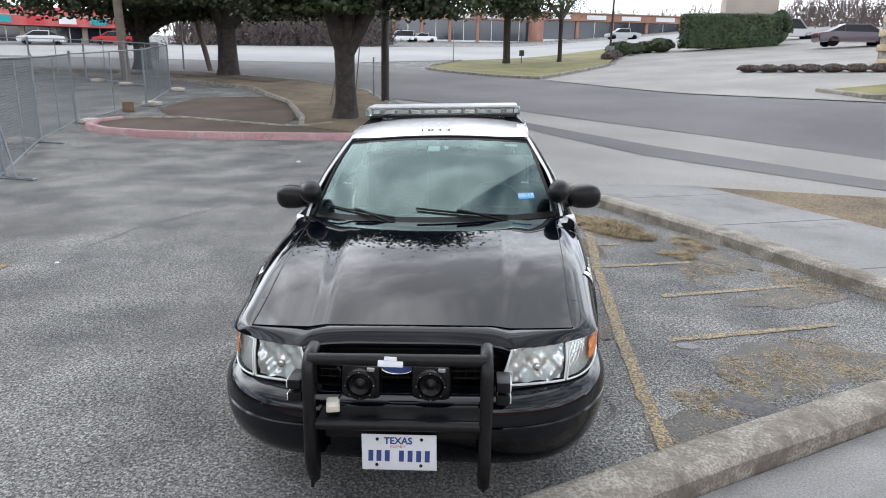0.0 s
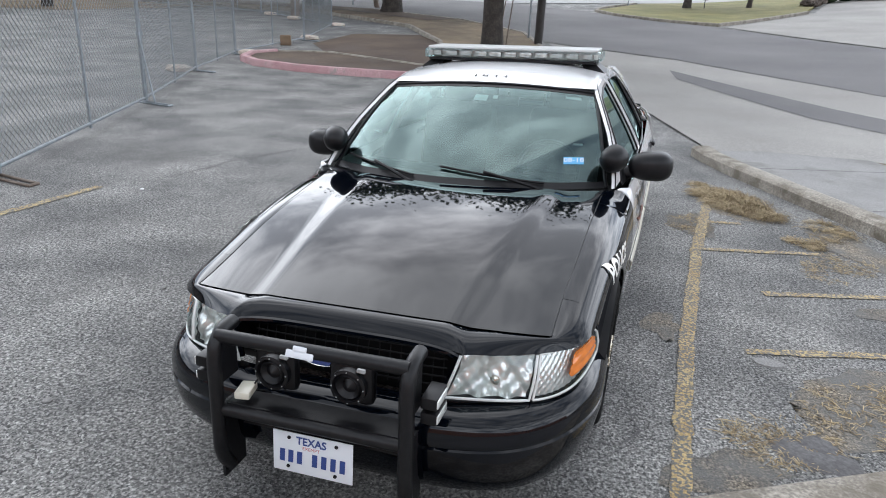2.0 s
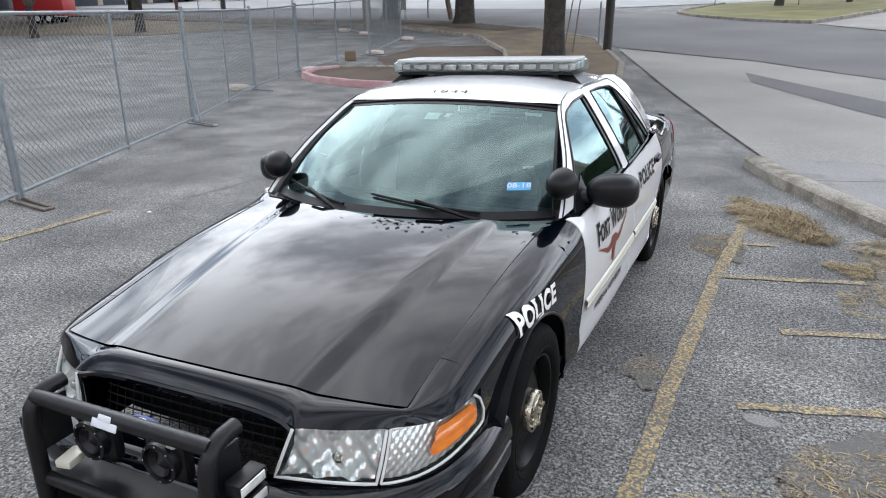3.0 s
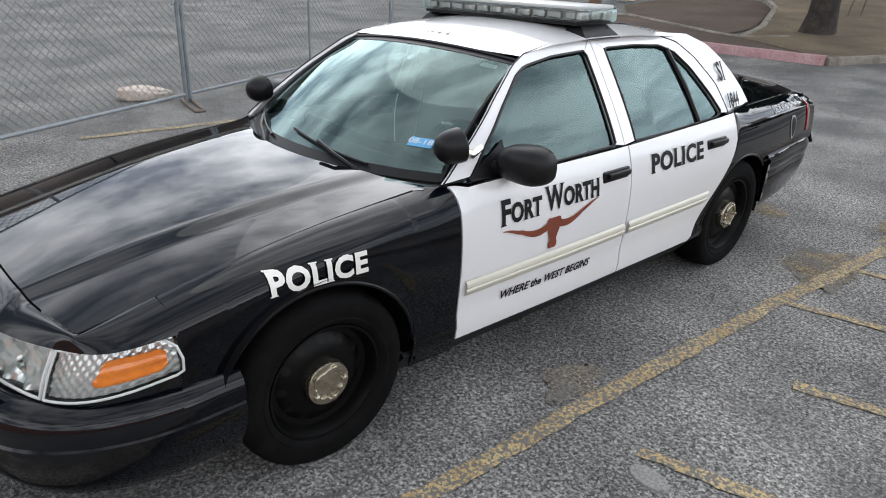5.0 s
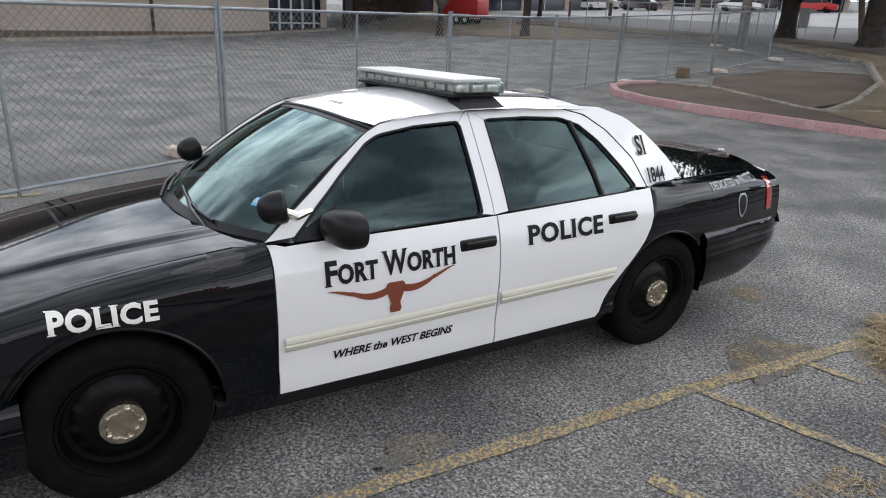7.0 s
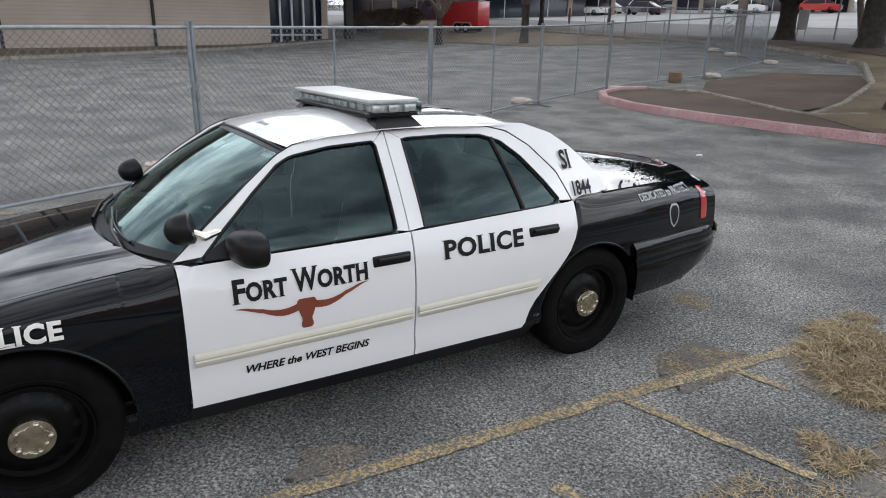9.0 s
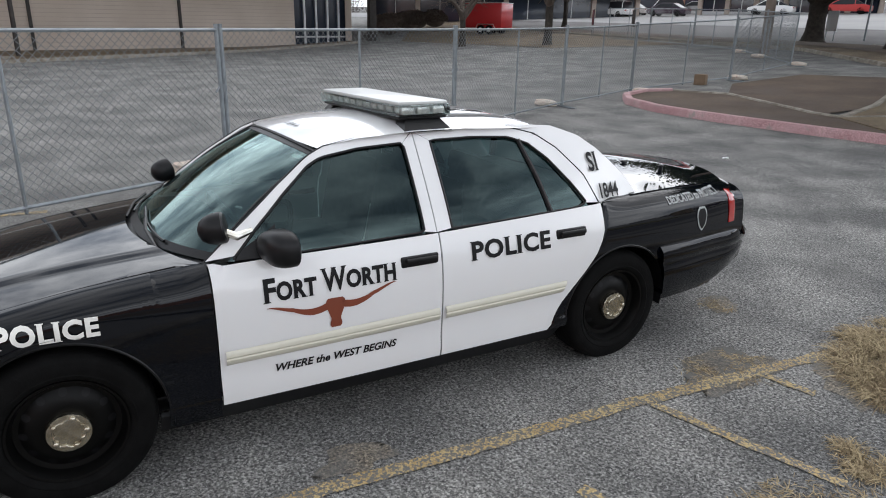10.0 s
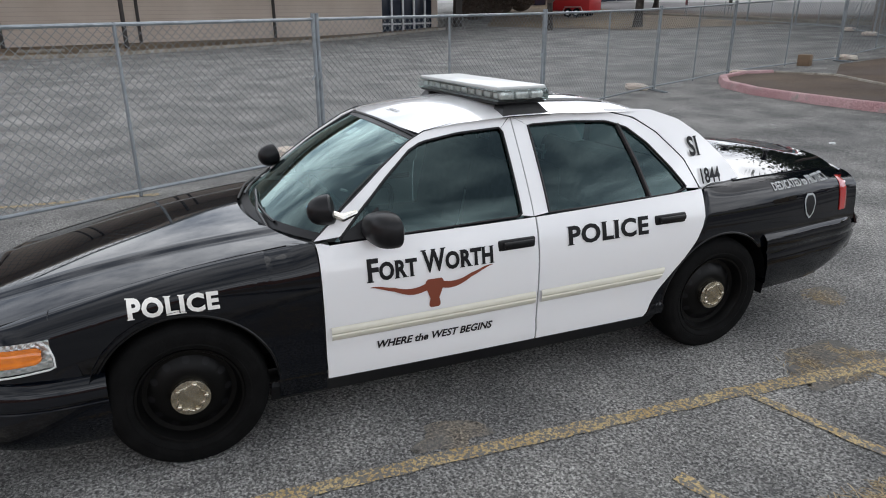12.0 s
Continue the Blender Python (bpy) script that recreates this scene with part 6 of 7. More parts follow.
def shrub(name, x, y, sx, sy, sz, n, label, material, seed, leaf=0.10, cat="shrub", boxy=False, rz=0):
    rnd = random.Random(seed)
    verts, faces = [], []
    for k in range(n):
        if boxy:
            p = Vector((rnd.uniform(-1, 1), rnd.uniform(-1, 1), rnd.uniform(0, 1)))
            ax = rnd.randrange(5)
            if ax < 2:
                p.x = (-1, 1)[ax]
            elif ax < 4:
                p.y = (-1, 1)[ax - 2]
            else:
                p.z = 1
            p *= 1 + 0.03 * rnd.gauss(0, 1)
        else:
            a, b = rnd.uniform(0, 6.283), math.acos(rnd.uniform(-0.2, 1))
            r = rnd.uniform(0.75, 1.0) * (1 + 0.15 * noise.noise((math.cos(a) * 2, math.sin(a) * 2, b * 2 + seed)))
            p = Vector((r * math.sin(b) * math.cos(a), r * math.sin(b) * math.sin(a), max(0, 0.45 + 0.55 * r * math.cos(b))))
        p = Vector((p.x * sx, p.y * sy, p.z * sz))
        d = Vector((rnd.uniform(-1, 1), rnd.uniform(-1, 1), rnd.uniform(-1, 1))).normalized() * leaf
        e = d.orthogonal().normalized() * leaf * 0.5
        i = len(verts)
        verts += [tuple(p - d * 0.5), tuple(p + e), tuple(p + d * 0.5), tuple(p - e)]
        faces.append((i, i + 1, i + 2, i + 3))
    ob = thing(name, label, cat, (x, y, height(x, y)), rz)
    me = bpy.data.meshes.new("foliage")
    me.from_pydata(verts, [], faces)
    me.materials.append(material)
    o = new("foliage", me)
    o.parent = ob
    bm = bmesh.new()
    if boxy:
        box(bm, (0, 0, sz * 0.49), (sx * 1.94, sy * 1.94, sz * 0.97), 0, 0.1)
    else:
        bmesh.ops.create_icosphere(bm, subdivisions=3, radius=1.0)
        for v in bm.verts:
            v.co = Vector((v.co.x * sx * 0.8, v.co.y * sy * 0.8, max(-0.02, sz * (0.45 + 0.42 * v.co.z))))
    part("inner_growth", bm, material, ob)
    return ob


shrub("hedge", 19.2, 54.5, 3.4, 1.2, 2.5, 9000, "clipped dark green hedge on the forecourt", M_HEDGE, 2, 0.16, "hedge", True)
shrub("hedge", 23.4, 55.2, 0.9, 1.2, 2.7, 3000, "rounded clipped hedge beside the pier", M_HEDGE, 4, 0.16, "hedge")
for k, (x, y, s) in enumerate(((10.8, 54, 1.2), (12.2, 55.5, 0.9), (13.2, 56, 1.0), (14.2, 55.5, 1.2), (9.6, 50.5, 0.7), (9.0, 48.5, 0.6))):
    shrub("shrub", x, y, s, s, s * 0.95, 1500, "rounded green shrub in the planting bed", M_HEDGE if k < 4 else M_TWIG, 30 + k, 0.14)
for k in range(7):
    t = k / 6
    shrub("shrub", 12.8 + 4.0 * t, 31.2 - 4.0 * t, 0.55, 0.4, 0.38, 500, "low brown shrub in a strip bed", M_TWIG, 50 + k, 0.10)
for k, (x, y) in enumerate(((-47, 23.5), (-51, 27), (-55, 30), (-57, 33))):
    shrub("shrub", x, y, 1.3, 1.3, 1.7, 1500, "round brown winter shrub beside the shop", M_TWIG, 70 + k, 0.15)


# ---- poles and signs near the street ----
def pole(name, x, y, r, h, material, label, cat, lx=0.0, ly=0.0, n=10):
    z = height(x, y)
    ob = thing(name, label, cat, (x, y, z))
    bm = bmesh.new()
    tube(bm, [(0, 0, -0.1), (lx, ly, h)], [r, r * 0.85], n)
    part("shaft", bm, material, ob)
    return ob


pole("utility_pole", -3.3, 20.7, 0.14, 9, M_POLE, "dark round utility pole beside the oak", "pole")
pole("marker_post", -4.0, 22.5, 0.04, 1.5, M_GALV, "thin grey marker post", "post")
for k in range(4):
    pole("guy_rod", -4.9 + 0.22 * k, 19.0 + 0.3 * k, 0.02, 2.1, M_WOODPOLE, "thin leaning brown rod by the pole", "rod", 0.45 - 0.08 * k)
pole("timber_pole", -15.4, 35.3, 0.15, 8, M_WOODPOLE, "leaning grey timber pole", "pole", -1.9)
pole("timber_pole", -15.6, 26.3, 0.2, 8, M_WOODPOLE, "upright timber pole behind the fence", "pole", -0.2)
sp = pole("street_sign", -17.5, 36.5, 0.05, 3.2, M_GALV, "street name sign on a thin post", "sign")
bm = bmesh.new()
box(bm, (0, 0, 3.2), (1.2, 0.03, 0.28))
part("blade", bm, M_TEAL, sp, "green blade without lettering")
lamp_post = pole("lamp_post", 9.6, 52.0, 0.09, 8, M_POLE, "dark slender lamp post on a concrete base", "lamp post")
bm = bmesh.new()
lathe(bm, [(0.32, 0.0), (0.32, 0.9), (0.0, 0.92)], 16, "z")
part("footing", bm, M_SIDEWALK, lamp_post)
mb = pole("marker_post", 2.6, 47.5, 0.03, 1.0, M_POLE, "small dark utility box on legs", "post")
bm = bmesh.new()
box(bm, (0, 0, 0.85), (0.35, 0.2, 0.4))
part("case", bm, M_POLE, mb)
pole("marker_post", -2.4, 49.5, 0.04, 2.6, M_GALV, "thin grey post on the lawn", "post")
for x, y, m_, label in ((-32.5, 31.5, M_SIGND, "maroon sign hung on the fence"), (-28.3, 31.0, M_POLE, "dark notice hung on the fence")):
    ob = thing("fence_sign", label, "sign", (x, y, height(x, y)), -35)
    bm = bmesh.new()
    box(bm, (0, 0, 1.2), (1.0, 0.02, 0.95))
    part("face", bm, m_, ob)
    for s in (-0.45, 0.45):
        bm = bmesh.new()
        tube(bm, [(s, 0.03, -0.05), (s, 0.03, 1.7)], 0.02, 6)
        part("stake", bm, M_GALV, ob)
for x, y, w in ((-20.2, 35.6, 0.6),):
    ob = thing("yard_sign", "white sign on stakes under the oak", "sign", (x + 1.4, y, height(x, y)), -20)
    bm = bmesh.new()
    box(bm, (0, 0, 1.0), (0.8, 0.03, 1.0))
    part("face", bm, M_SIGNW, ob)
    for s in (-0.3, 0.3):
        bm = bmesh.new()
        tube(bm, [(s, 0, -0.05), (s, 0, 0.6)], 0.025, 6)
        part("stake", bm, M_GALV, ob)

# ---- brick store across the lot ----
WA, WB, WC = (-31.5, -16.0), (-40.2, 13.9), (-41.4, 18.2)
store = thing("store_building", "beige painted brick store with dark glass entrance", "building", (WB[0], WB[1], -0.3))


def wall_box(bm, a, b, z0, z1, t, o=(0, 0)):
    d = Vector((b[0] - a[0], b[1] - a[1]))
    n = Vector((-d.y, d.x)).normalized()
    c = (Vector(a) + Vector(b)) / 2 + n * t / 2 - Vector(o)
    return box(bm, (c.x, c.y, (z0 + z1) / 2), (d.length, t, z1 - z0), math.degrees(math.atan2(d.y, d.x)))


bm = bmesh.new()
wall_box(bm, WA, WB, 0, 7, 0.4, WB)
wall_box(bm, (WA[0] - 30, WA[1] - 12), WA, 0, 7, 0.4, WB)
part("wall", bm, M_BRICK, store, "beige painted brick wall")
du = Vector((WB[0] - WA[0], WB[1] - WA[1])).normalized()
nu = Vector((du.y, -du.x))
wl_len = math.dist(WA, WB)
for r in range(28):
    z = 0.35 + r * 0.2
    wv = Vector(WA) + nu * 0.004 - Vector(WB)
    c = wv + du * wl_len / 2
    bm = bmesh.new()
    box(bm, (c.x, c.y, z), (wl_len, 0.012, 0.018), math.degrees(math.atan2(du.y, du.x)))
    part("mortar_course", bm, M_PIER, store)
for t in (0.30, 0.52, 0.76):
    bm = bmesh.new()
    c = Vector(WA) + du * wl_len * t + nu * 0.08 - Vector(WB)
    box(bm, (c.x, c.y, 3.5), (0.14, 0.10, 7.0), math.degrees(math.atan2(du.y, du.x)))
    part("downpipe", bm, M_POLE, store)
bm = bmesh.new()
wall_box(bm, WB, WC, 3.6, 7, 0.4, WB)
part("lintel", bm, M_BRICK, store)
bm = bmesh.new()
wall_box(bm, (WB[0] - 0.6, WB[1]), (WC[0] - 0.6, WC[1]), 0.3, 3.6, 0.1, WB)
part("shop_window", bm, M_DARKGLASS, store, "dark blue shop glass")
for k in range(6):
    t = k / 5
    bm = bmesh.new()
    c = Vector(WB).lerp(Vector(WC), t) - Vector(WB) - Vector((0.4, 0))
    box(bm, (c.x, c.y, 1.95), (0.12, 0.12, 3.4))
    part("mullion", bm, M_SILVER, store)
bm = bmesh.new()
wall_box(bm, (WB[0] - 0.45, WB[1]), (WC[0] - 0.45, WC[1]), 0.9, 1.0, 0.1, WB)
part("transom", bm, M_SILVER, store)
bm = bmesh.new()
c = Vector(WC) - Vector(WB)
wall_box(bm, WC, (WC[0] - 16, WC[1] + 5), 0, 7, 0.4, WB)
box(bm, (c.x - 8, c.y - 8, 7.1), (34, 60, 0.3), 16)
part("roof", bm, M_PIER, store)
pole("canopy_pole", -31.2, -1.0, 0.10, 7, M_POLE, "black steel pole beside the store", "pole")
pole("canopy_pole", -33.5, -6.2, 0.10, 7, M_POLE, "black steel pole beside the store", "pole")
pole("canopy_column", -41.2, 19.6, 0.35, 7, M_POLE, "dark square column at the store entrance", "column", n=4)
ground_sheet("store_walk", [(-27.0, -16), (-27.6, -2), (-37.6, 13.0), (-39.5, 17.8), (-41.2, 18), (-40.1, 13.9), (-31.4, -16)], 0.10, M_DRYGRASS, label="tan gravelly strip along the store", thick=0.2)
kerb_line("store_kerb", [(-26.9, -16), (-27.5, -2), (-37.5, 13.1), (-39.4, 17.9)], 0.16, 0.14, M_KERB, "weathered kerb along the store")
for x, y, rz in ((-28.7, -1.9, 100), (-29.6, -4.2, 100), (-29.0, -6.6, 100)):
    bm = bmesh.new()
    box(bm, (0, 0, 0.06), (1.7, 0.16, 0.13), 0, 0.03)
    ob = link_bm("wheel_stop", bm, M_KERB)
    ob.matrix_basis = pose(x, y, height(x, y) + 0.1, 0, 0, rz)
    tagged(ob, "concrete wheel stop beside the store", "wheel stop", "wheel stops")
ground_sheet("grass_field", [(-38.5, 20.5), (-26, 23.2), (-22, 30), (-40, 33), (-70, 47), (-75, 40), (-45, 24)], 0.03, M_DRYGRASS, label="dry tan grass beyond the lot")

# ---- red trailer ----
tr = thing("enclosed_trailer", "red enclosed cargo trailer on the grass", "trailer", (-41.5, 29.2, height(-41.5, 29.2)), 28)
bm = bmesh.new()
box(bm, (0, 0, 1.32), (3.1, 1.8, 1.75), 0, 0.06)
part("body", bm, M_REDPAINT, tr)
bm = bmesh.new()
box(bm, (0, 0, 2.215), (3.12, 1.82, 0.05), 0, 0.02)
box(bm, (0, 0, 0.44), (3.12, 1.82, 0.05), 0, 0.01)
part("edge_trim", bm, M_SILVER, tr)
for s in (-0.93, 0.93):
    for o in (-0.1, 0.6):
        bm = bmesh.new()
        lathe(bm, [(0.32, -0.1), (0.33, 0.0), (0.3, 0.1), (0.12, 0.1), (0.0, 0.09)], 20, "y", Matrix.Translation((o, s, 0.33)))
        wh = part("wheel", bm, M_RUBBER, tr)
        bm = bmesh.new()
        lathe(bm, [(0.16, 0.105 * (1 if s > 0 else -1.1)), (0.0, 0.115 * (1 if s > 0 else -1.1))], 16, "y", Matrix.Translation((o, s, 0.33)))
        part("rim", bm, M_SIGNW, wh)
    bm = bmesh.new()
    tube(bm, [(-0.55, s, 0.45), (-0.4, s, 0.72), (0.9, s, 0.72), (1.05, s, 0.45)], 0.04, 6)
    part("mudguard", bm, M_SILVER, tr)
bm = bmesh.new()
tube(bm, [(1.5, 0.5, 0.45), (2.6, 0, 0.45), (1.5, -0.5, 0.45)], 0.05, 6)
part("tow_bar", bm, M_POLE, tr)


# ---- parked vehicles ----
def vehicle(x, y, rz, material, label, style="sedan", z=None):
    ob = thing("parked_car", label, "car", (x, y, height(x, y) + 0.04 if z is None else z), rz, "parked vehicles")
    L, W, H = (4.7, 1.8, 1.45) if style == "sedan" else (4.9, 1.9, 1.8)
    bm = bmesh.new()
    side = [(-L / 2, 0.45), (-L / 2 + 0.05, 0.75), (-L / 2 + 0.9, 0.92), (L / 2 - (0.9 if style == "sedan" else 0.1), 0.98), (L / 2 - 0.03, 0.85), (L / 2, 0.45), (L / 2 - 0.1, 0.28), (-L / 2 + 0.1, 0.28)]
    a = [bm.verts.new((px, -W / 2, pz)) for px, pz in side]
    b = [bm.verts.new((px, W / 2, pz)) for px, pz in side]
    for k in range(len(side)):
        j = (k + 1) % len(side)
        bm.faces.new((a[k], a[j], b[j], b[k]))
    bm.faces.new(a[::-1])
    bm.faces.new(b)
    bmesh.ops.bevel(bm, geom=bm.edges[:], offset=0.07, segments=2, affect="EDGES")
    part("body", bm, material, ob)
    x0, x1, x2, x3 = (-1.45, -0.65, 0.8, 1.75) if style == "sedan" else (-1.35, -0.7, 2.0, 2.35)
    for nm, m_, inset, zt, zb in (("windows", M_CARGLASS, 0.0, H - 0.04, 0.92), ("roof", material, 0.03, H, H - 0.06)):
        bm = bmesh.new()
        f1 = 1.0 if nm == "windows" else 0.0
        lo = [(x0 if f1 else x1 - 0.05, -W / 2 + (0.06 if f1 else 0.17), zb), (x3 if f1 else x2 + 0.05, -W / 2 + (0.06 if f1 else 0.17), zb), (x3 if f1 else x2 + 0.05, W / 2 - (0.06 if f1 else 0.17), zb), (x0 if f1 else x1 - 0.05, W / 2 - (0.06 if f1 else 0.17), zb)]
        hi = [(x1, -W / 2 + 0.18, zt), (x2, -W / 2 + 0.18, zt), (x2, W / 2 - 0.18, zt), (x1, W / 2 - 0.18, zt)]
        lv, hv = [bm.verts.new(p) for p in lo], [bm.verts.new(p) for p in hi]
        bm.faces.new(lv[::-1])
        bm.faces.new(hv)
        for k in range(4):
            bm.faces.new((lv[k], lv[(k + 1) % 4], hv[(k + 1) % 4], hv[k]))
        part(nm if nm == "roof" else "window_band", bm, m_, ob)
    for s in (-1, 1):
        for px in (x0, x2, ):
            bm = bmesh.new()
            sg = W / 2 - 0.06
            tube(bm, [(px, s * sg, 0.93), (x1 if px == x0 else x2, s * (W / 2 - 0.17), H - 0.05)], 0.04, 6)
            part("pillar", bm, material, ob)
    for wx in (-L / 2 + 0.85, L / 2 - 0.95):
        for s in (-1, 1):
            bm = bmesh.new()
            lathe(bm, [(0.2, -0.1), (0.33, -0.1), (0.33, 0.1), (0.2, 0.1)], 18, "y", Matrix.Translation((wx, s * (W / 2 - 0.1), 0.33)))
            wh = part("wheel", bm, M_RUBBER, ob)
            bm = bmesh.new()
            lathe(bm, [(0.2, s * 0.09), (0.0, s * 0.10)], 14, "y", Matrix.Translation((wx, s * (W / 2 - 0.1), 0.33)))
            part("rim", bm, M_CARS, wh)
    for s in (-1, 1):
        bm = bmesh.new()
        box(bm, (L / 2 - 0.04, s * (W / 2 - 0.2), 0.75), (0.06, 0.3, 0.16), 0, 0.02)
        part("tail_lamp", bm, M_TAIL, ob)
    return ob


vehicle(24.4, 45.5, 172, M_CARD, "dark plum sedan parked on the forecourt")
vehicle(27.0, 62.5, 172, M_CARS, "silver van parked behind the hedge", "van")
for k, (x, y, m_, st) in enumerate(((-22.5, 112, M_CARW, "van"), (-19.0, 113, M_CARW, "van"), (-14.5, 114, M_CARW, "van"), (-11.0, 115, M_CARW, "sedan"))):
    vehicle(x, y, 8 * k, m_, "white vehicle parked before the brick shops", st)
vehicle(18.5, 96, 8, M_CARS, "silver sedan parked before the shops")
vehicle(-41.0, 72.5, 25, M_CARR, "red sedan parked before the red-roofed shops")
vehicle(-47.5, 69.5, 25, M_CARW, "white sedan parked before the red-roofed shops")
vehicle(-56, 63.0, 20, M_CARD, "dark sedan beside the red-roofed shops")
vehicle(-62, 60.0, 10, M_CARW, "white van beside the highway", "van")
for k in range(7):
    vehicle(-74 + 2.5 * k, 52 + 3.2 * k, 20 + 30 * (k % 2), (M_CARS, M_CARW, M_CARD)[k % 3], "vehicle parked in the far lot", ("sedan", "van")[k % 2])


# ---- far buildings ----
def shop(name, x0, y0, x1, y1, depth, h, wall_m, label, bays, roof_m=None, band=None):
    d = Vector((x1 - x0, y1 - y0))
    z = min(height(x0, y0), height(x1, y1)) - 0.3
    ob = thing(name, label, "building", (x0, y0, z), math.degrees(math.atan2(d.y, d.x)))
    L = d.length
    bm = bmesh.new()
    box(bm, (L / 2, depth / 2 + 0.4, h / 2), (L, depth, h))
    box(bm, (L / 2, 0.1, h - 0.6), (L, 0.8, 1.2))
    for k in range(bays + 1):
        box(bm, (L * k / bays, 0.2, h / 2 - 0.3), (0.5, 0.5, h - 0.6))
    part("wall", bm, wall_m, ob)
    bm = bmesh.new()
    if roof_m:
        v = [bm.verts.new(p) for p in ((-0.5, -1.6, h - 1.2), (L + 0.5, -1.6, h - 1.2), (L + 0.5, 1.0, h + 0.9), (-0.5, 1.0, h + 0.9), (-0.5, 1.0, h - 1.2), (L + 0.5, 1.0, h - 1.2))]
        for q in ((0, 1, 2, 3), (0, 4, 5, 1), (3, 2, 5, 4), (0, 3, 4), (1, 5, 2)):
            bm.faces.new([v[i] for i in q])
        part("roof", bm, roof_m, ob)
    else:
        box(bm, (L / 2, depth / 2, h + 0.08), (L + 0.4, depth + 1.2, 0.16))
        part("roof", bm, M_PIER, ob)
    for k in range(bays):
        bm = bmesh.new()
        box(bm, (L * (k + 0.5) / bays, 0.36, (h - 1.2) / 2 + 0.2), (L / bays - 0.6, 0.08, h - 1.7))
        w = part("shop_window", bm, M_DARKGLASS, ob)
        bm = bmesh.new()
        box(bm, (L * (k + 0.5) / bays, 0.28, (h - 1.2) / 2 + 0.2), (0.1, 0.06, h - 1.7))
        box(bm, (L * (k + 0.5) / bays, 0.28, 0.5), (L / bays - 0.6, 0.06, 0.5))
        part("window_frame", bm, M_SILVER, w)
        if band:
            bm = bmesh.new()
            box(bm, (L * (k + 0.5) / bays, -0.36 if not roof_m else -1.75, h - 0.6), (L / bays * 0.55, 0.1, 0.7))
            part("shop_sign", bm, (M_SIGNW, M_TEAL, M_SIGNR)[k % 3] if band == 2 else M_SIGNW, ob)
    return ob


shop("shop_row", -56, 68, -40, 77, 10, 3.6, M_PIER, "low shops with a red metal roof beyond the highway", 6, M_REDROOF, 2)
shop("brick_shops", -32, 122, 8, 126, 18, 5.5, M_REDBRICK, "long red brick shop row beyond the highway", 8, None, 1)
shop("brick_shops", 9, 118, 70, 132, 16, 5.0, M_REDBRICK, "low brick shop row with white sign boards", 10, None, 1)
shop("brick_shops", -98, 70, -62, 92, 14, 5.0, M_REDBRICK, "far brick shops behind a car park", 6, None, 2)
shop("brick_shops", -74, 34, -60, 62, 12, 5.0, M_PIER, "pale shop with red fascia beyond the store", 6, M_REDROOF, 1)
# tall beige pier and stone pillar of the forecourt
bm = bmesh.new()
box(bm, (21.3, 56.6, height(21.3, 56.6) + 3.4), (4.2, 1.4, 7.0), 0, 0.05)
tagged(link_bm("sign_pier", bm, M_PIER), "broad beige rendered pier behind the hedge", "pier")
sp = thing("stone_pillar", "rough tan stone pillar beside the planting strip", "pillar", (18.9, 29.2, height(18.9, 29.2)))
rnd = random.Random(4)
for r in range(7):
    for k in range(4):
        bm = bmesh.new()
        wv = 0.42 + rnd.uniform(-0.08, 0.08)
        box(bm, (-0.75 + 0.5 * k + 0.12 * (r % 2), 0.0, 0.16 + 0.32 * r), (wv + 0.04, 1.5 + rnd.uniform(0, 0.1), 0.30), 0, 0.03)
        part("stone", bm, M_STONE, sp)
bm = bmesh.new()
box(bm, (0, 0, 1.1), (1.85, 1.42, 2.2))
part("core", bm, M_KERB, sp)


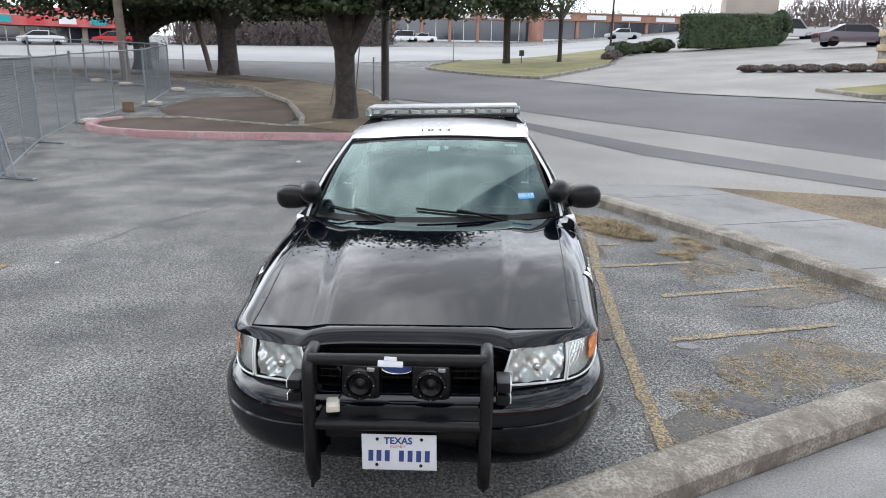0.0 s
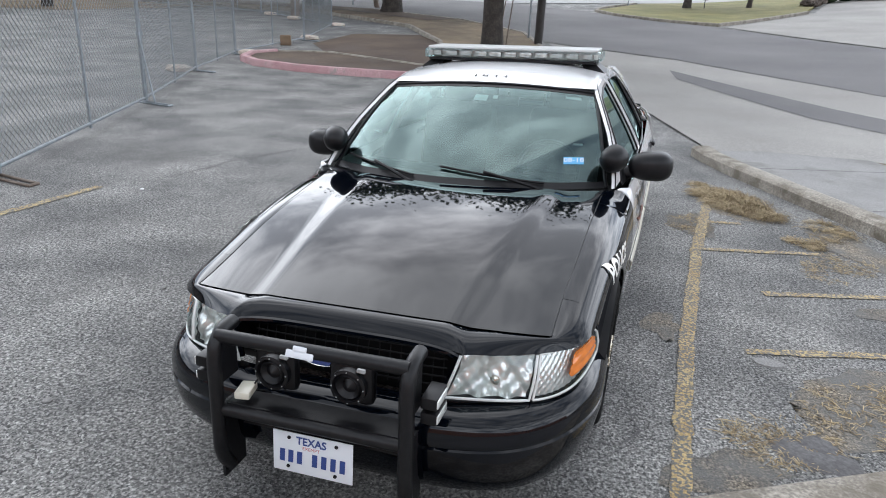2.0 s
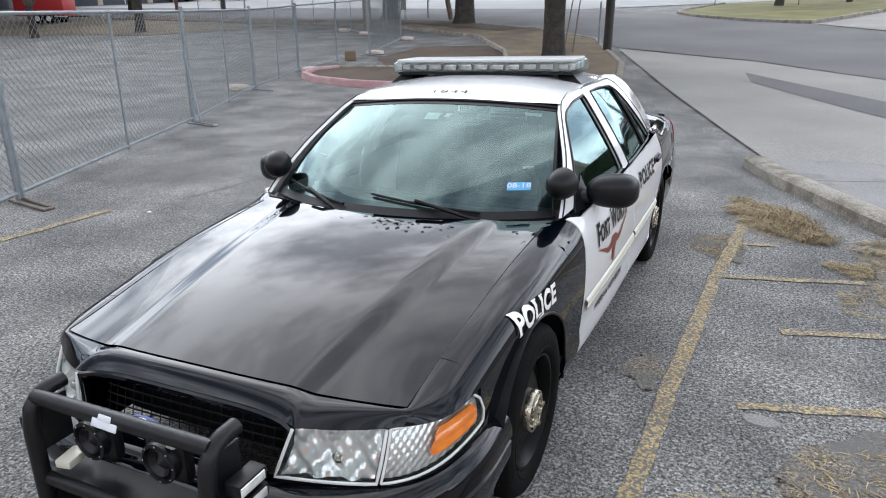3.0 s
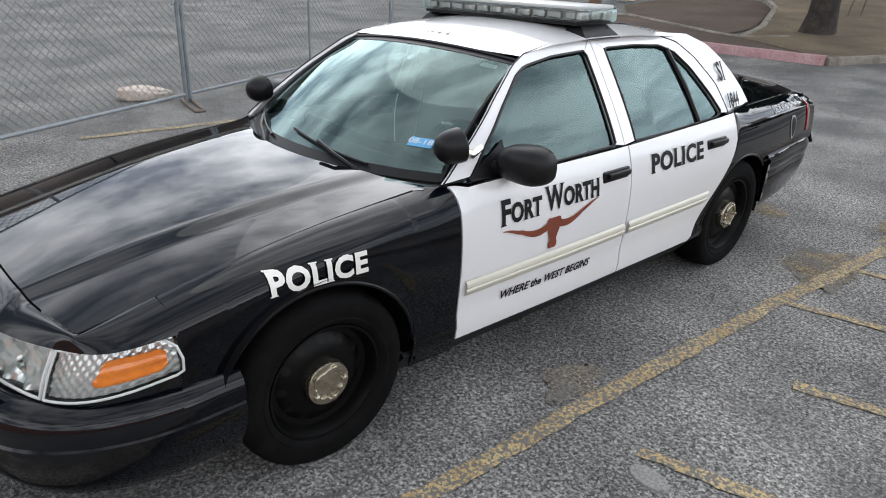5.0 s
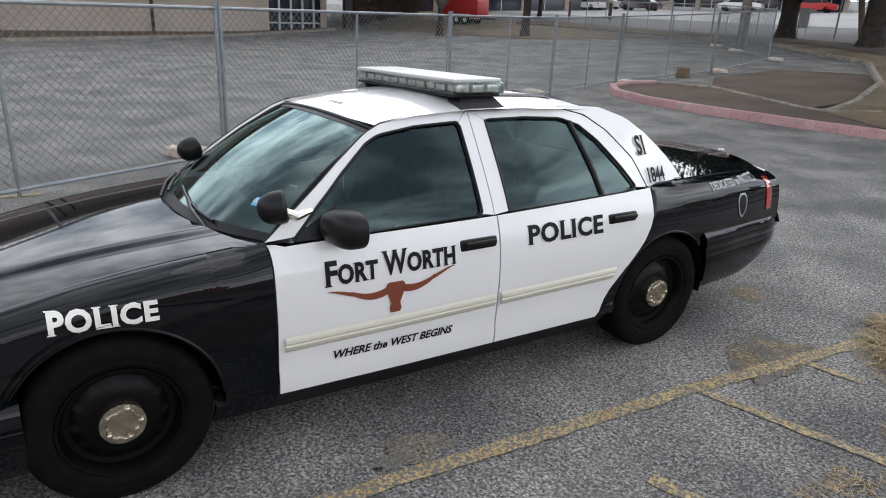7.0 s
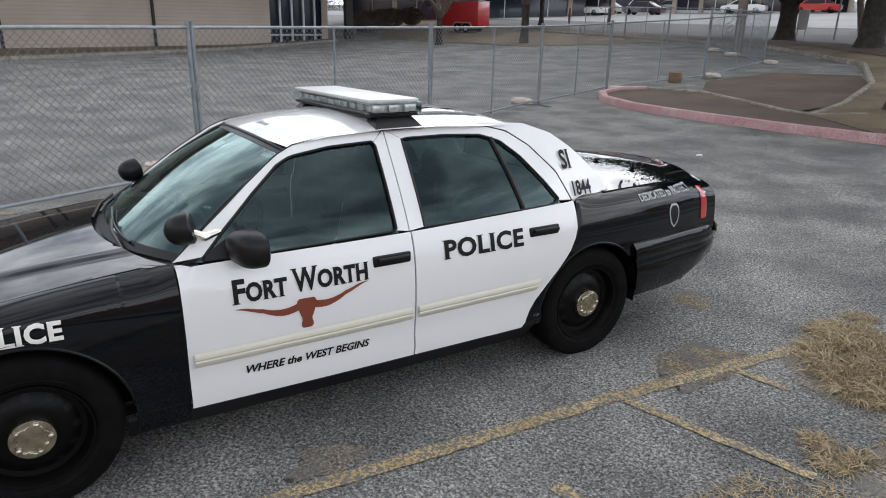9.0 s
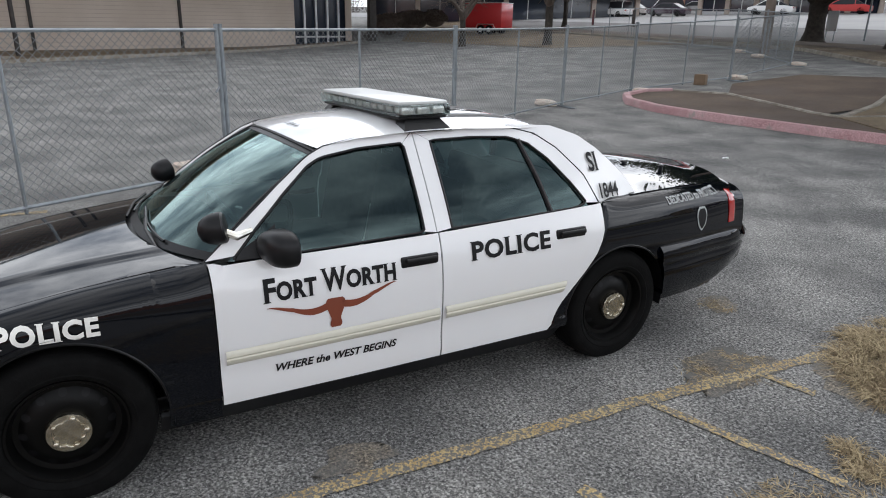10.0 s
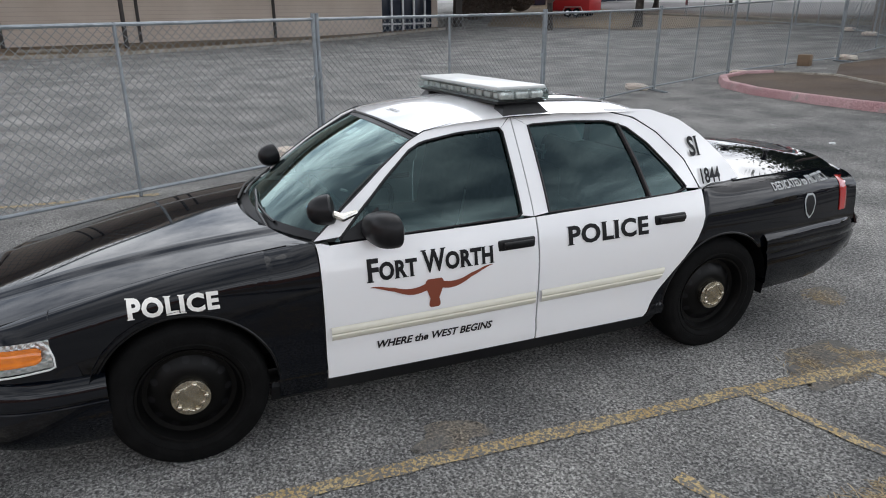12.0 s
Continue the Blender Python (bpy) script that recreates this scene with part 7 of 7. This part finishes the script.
# ---- far bare woods ----
def woods(x0, y0, x1, y1, h, n, seed, label):
    rnd = random.Random(seed)
    verts, faces = [], []
    for k in range(n):
        t = rnd.random()
        d = rnd.uniform(-4, 10)
        x, y = x0 + (x1 - x0) * t, y0 + (y1 - y0) * t + d
        hh = h * rnd.uniform(0.6, 1.1) * (0.75 + 0.35 * noise.noise((t * 9, seed, 0)))
        z = height(x, y) - 0.2
        p = Vector((x, y, z))
        w = 0.06
        for j in range(6):
            b = rnd.uniform(0, 6.283)
            s = p + Vector((0, 0, hh * rnd.uniform(0.0, 0.6))) if j else p
            ln = hh * (1.0 if j == 0 else rnd.uniform(0.3, 0.5))
            e = s + Vector((ln * 0.35 * math.cos(b), ln * 0.35 * math.sin(b), ln * 0.85))
            i = len(verts)
            verts += [tuple(s + Vector((-w, 0, 0))), tuple(s + Vector((w, 0, 0))), tuple(e)]
            faces.append((i, i + 1, i + 2))
        for j in range(34):
            c = p + Vector((rnd.gauss(0, 0.9), rnd.gauss(0, 0.9), hh * rnd.uniform(0.05, 1.0)))
            q = 0.2
            i = len(verts)
            verts += [tuple(c + Vector((rnd.uniform(-q, q), rnd.uniform(-q, q), rnd.uniform(-q, q)))) for _ in range(3)]
            faces.append((i, i + 1, i + 2))
    me = bpy.data.meshes.new("woods")
    me.from_pydata(verts, [], faces)
    me.materials.append(M_FARWOOD)
    return tagged(new("woods", me), label, "woods", kind="stuff")


woods(-38, 82, -14, 90, 7.0, 900, 1, "grey-brown leafless brush beyond the highway")
woods(-130, 150, 140, 160, 11, 1500, 2, "far leafless trees behind the shops")
woods(-170, 60, -80, 120, 9, 700, 3, "far leafless trees behind the lots")
woods(40, 90, 130, 120, 9, 600, 4, "leafless trees behind the forecourt")

# ---- plain unseen walls added behind the camera to close the place and darken reflections ----
for name, a, b in (("unseen_wall_south", (-34, -19), (30, -19)), ("unseen_wall_east", (30, -19), (44, 6))):
    bm = bmesh.new()
    wall_box(bm, b, a, -0.3, 6.5, 0.4)
    tagged(link_bm(name, bm, M_REDBRICK), "plain unseen brick wall added behind the walk to darken reflections", "wall", kind="structure")
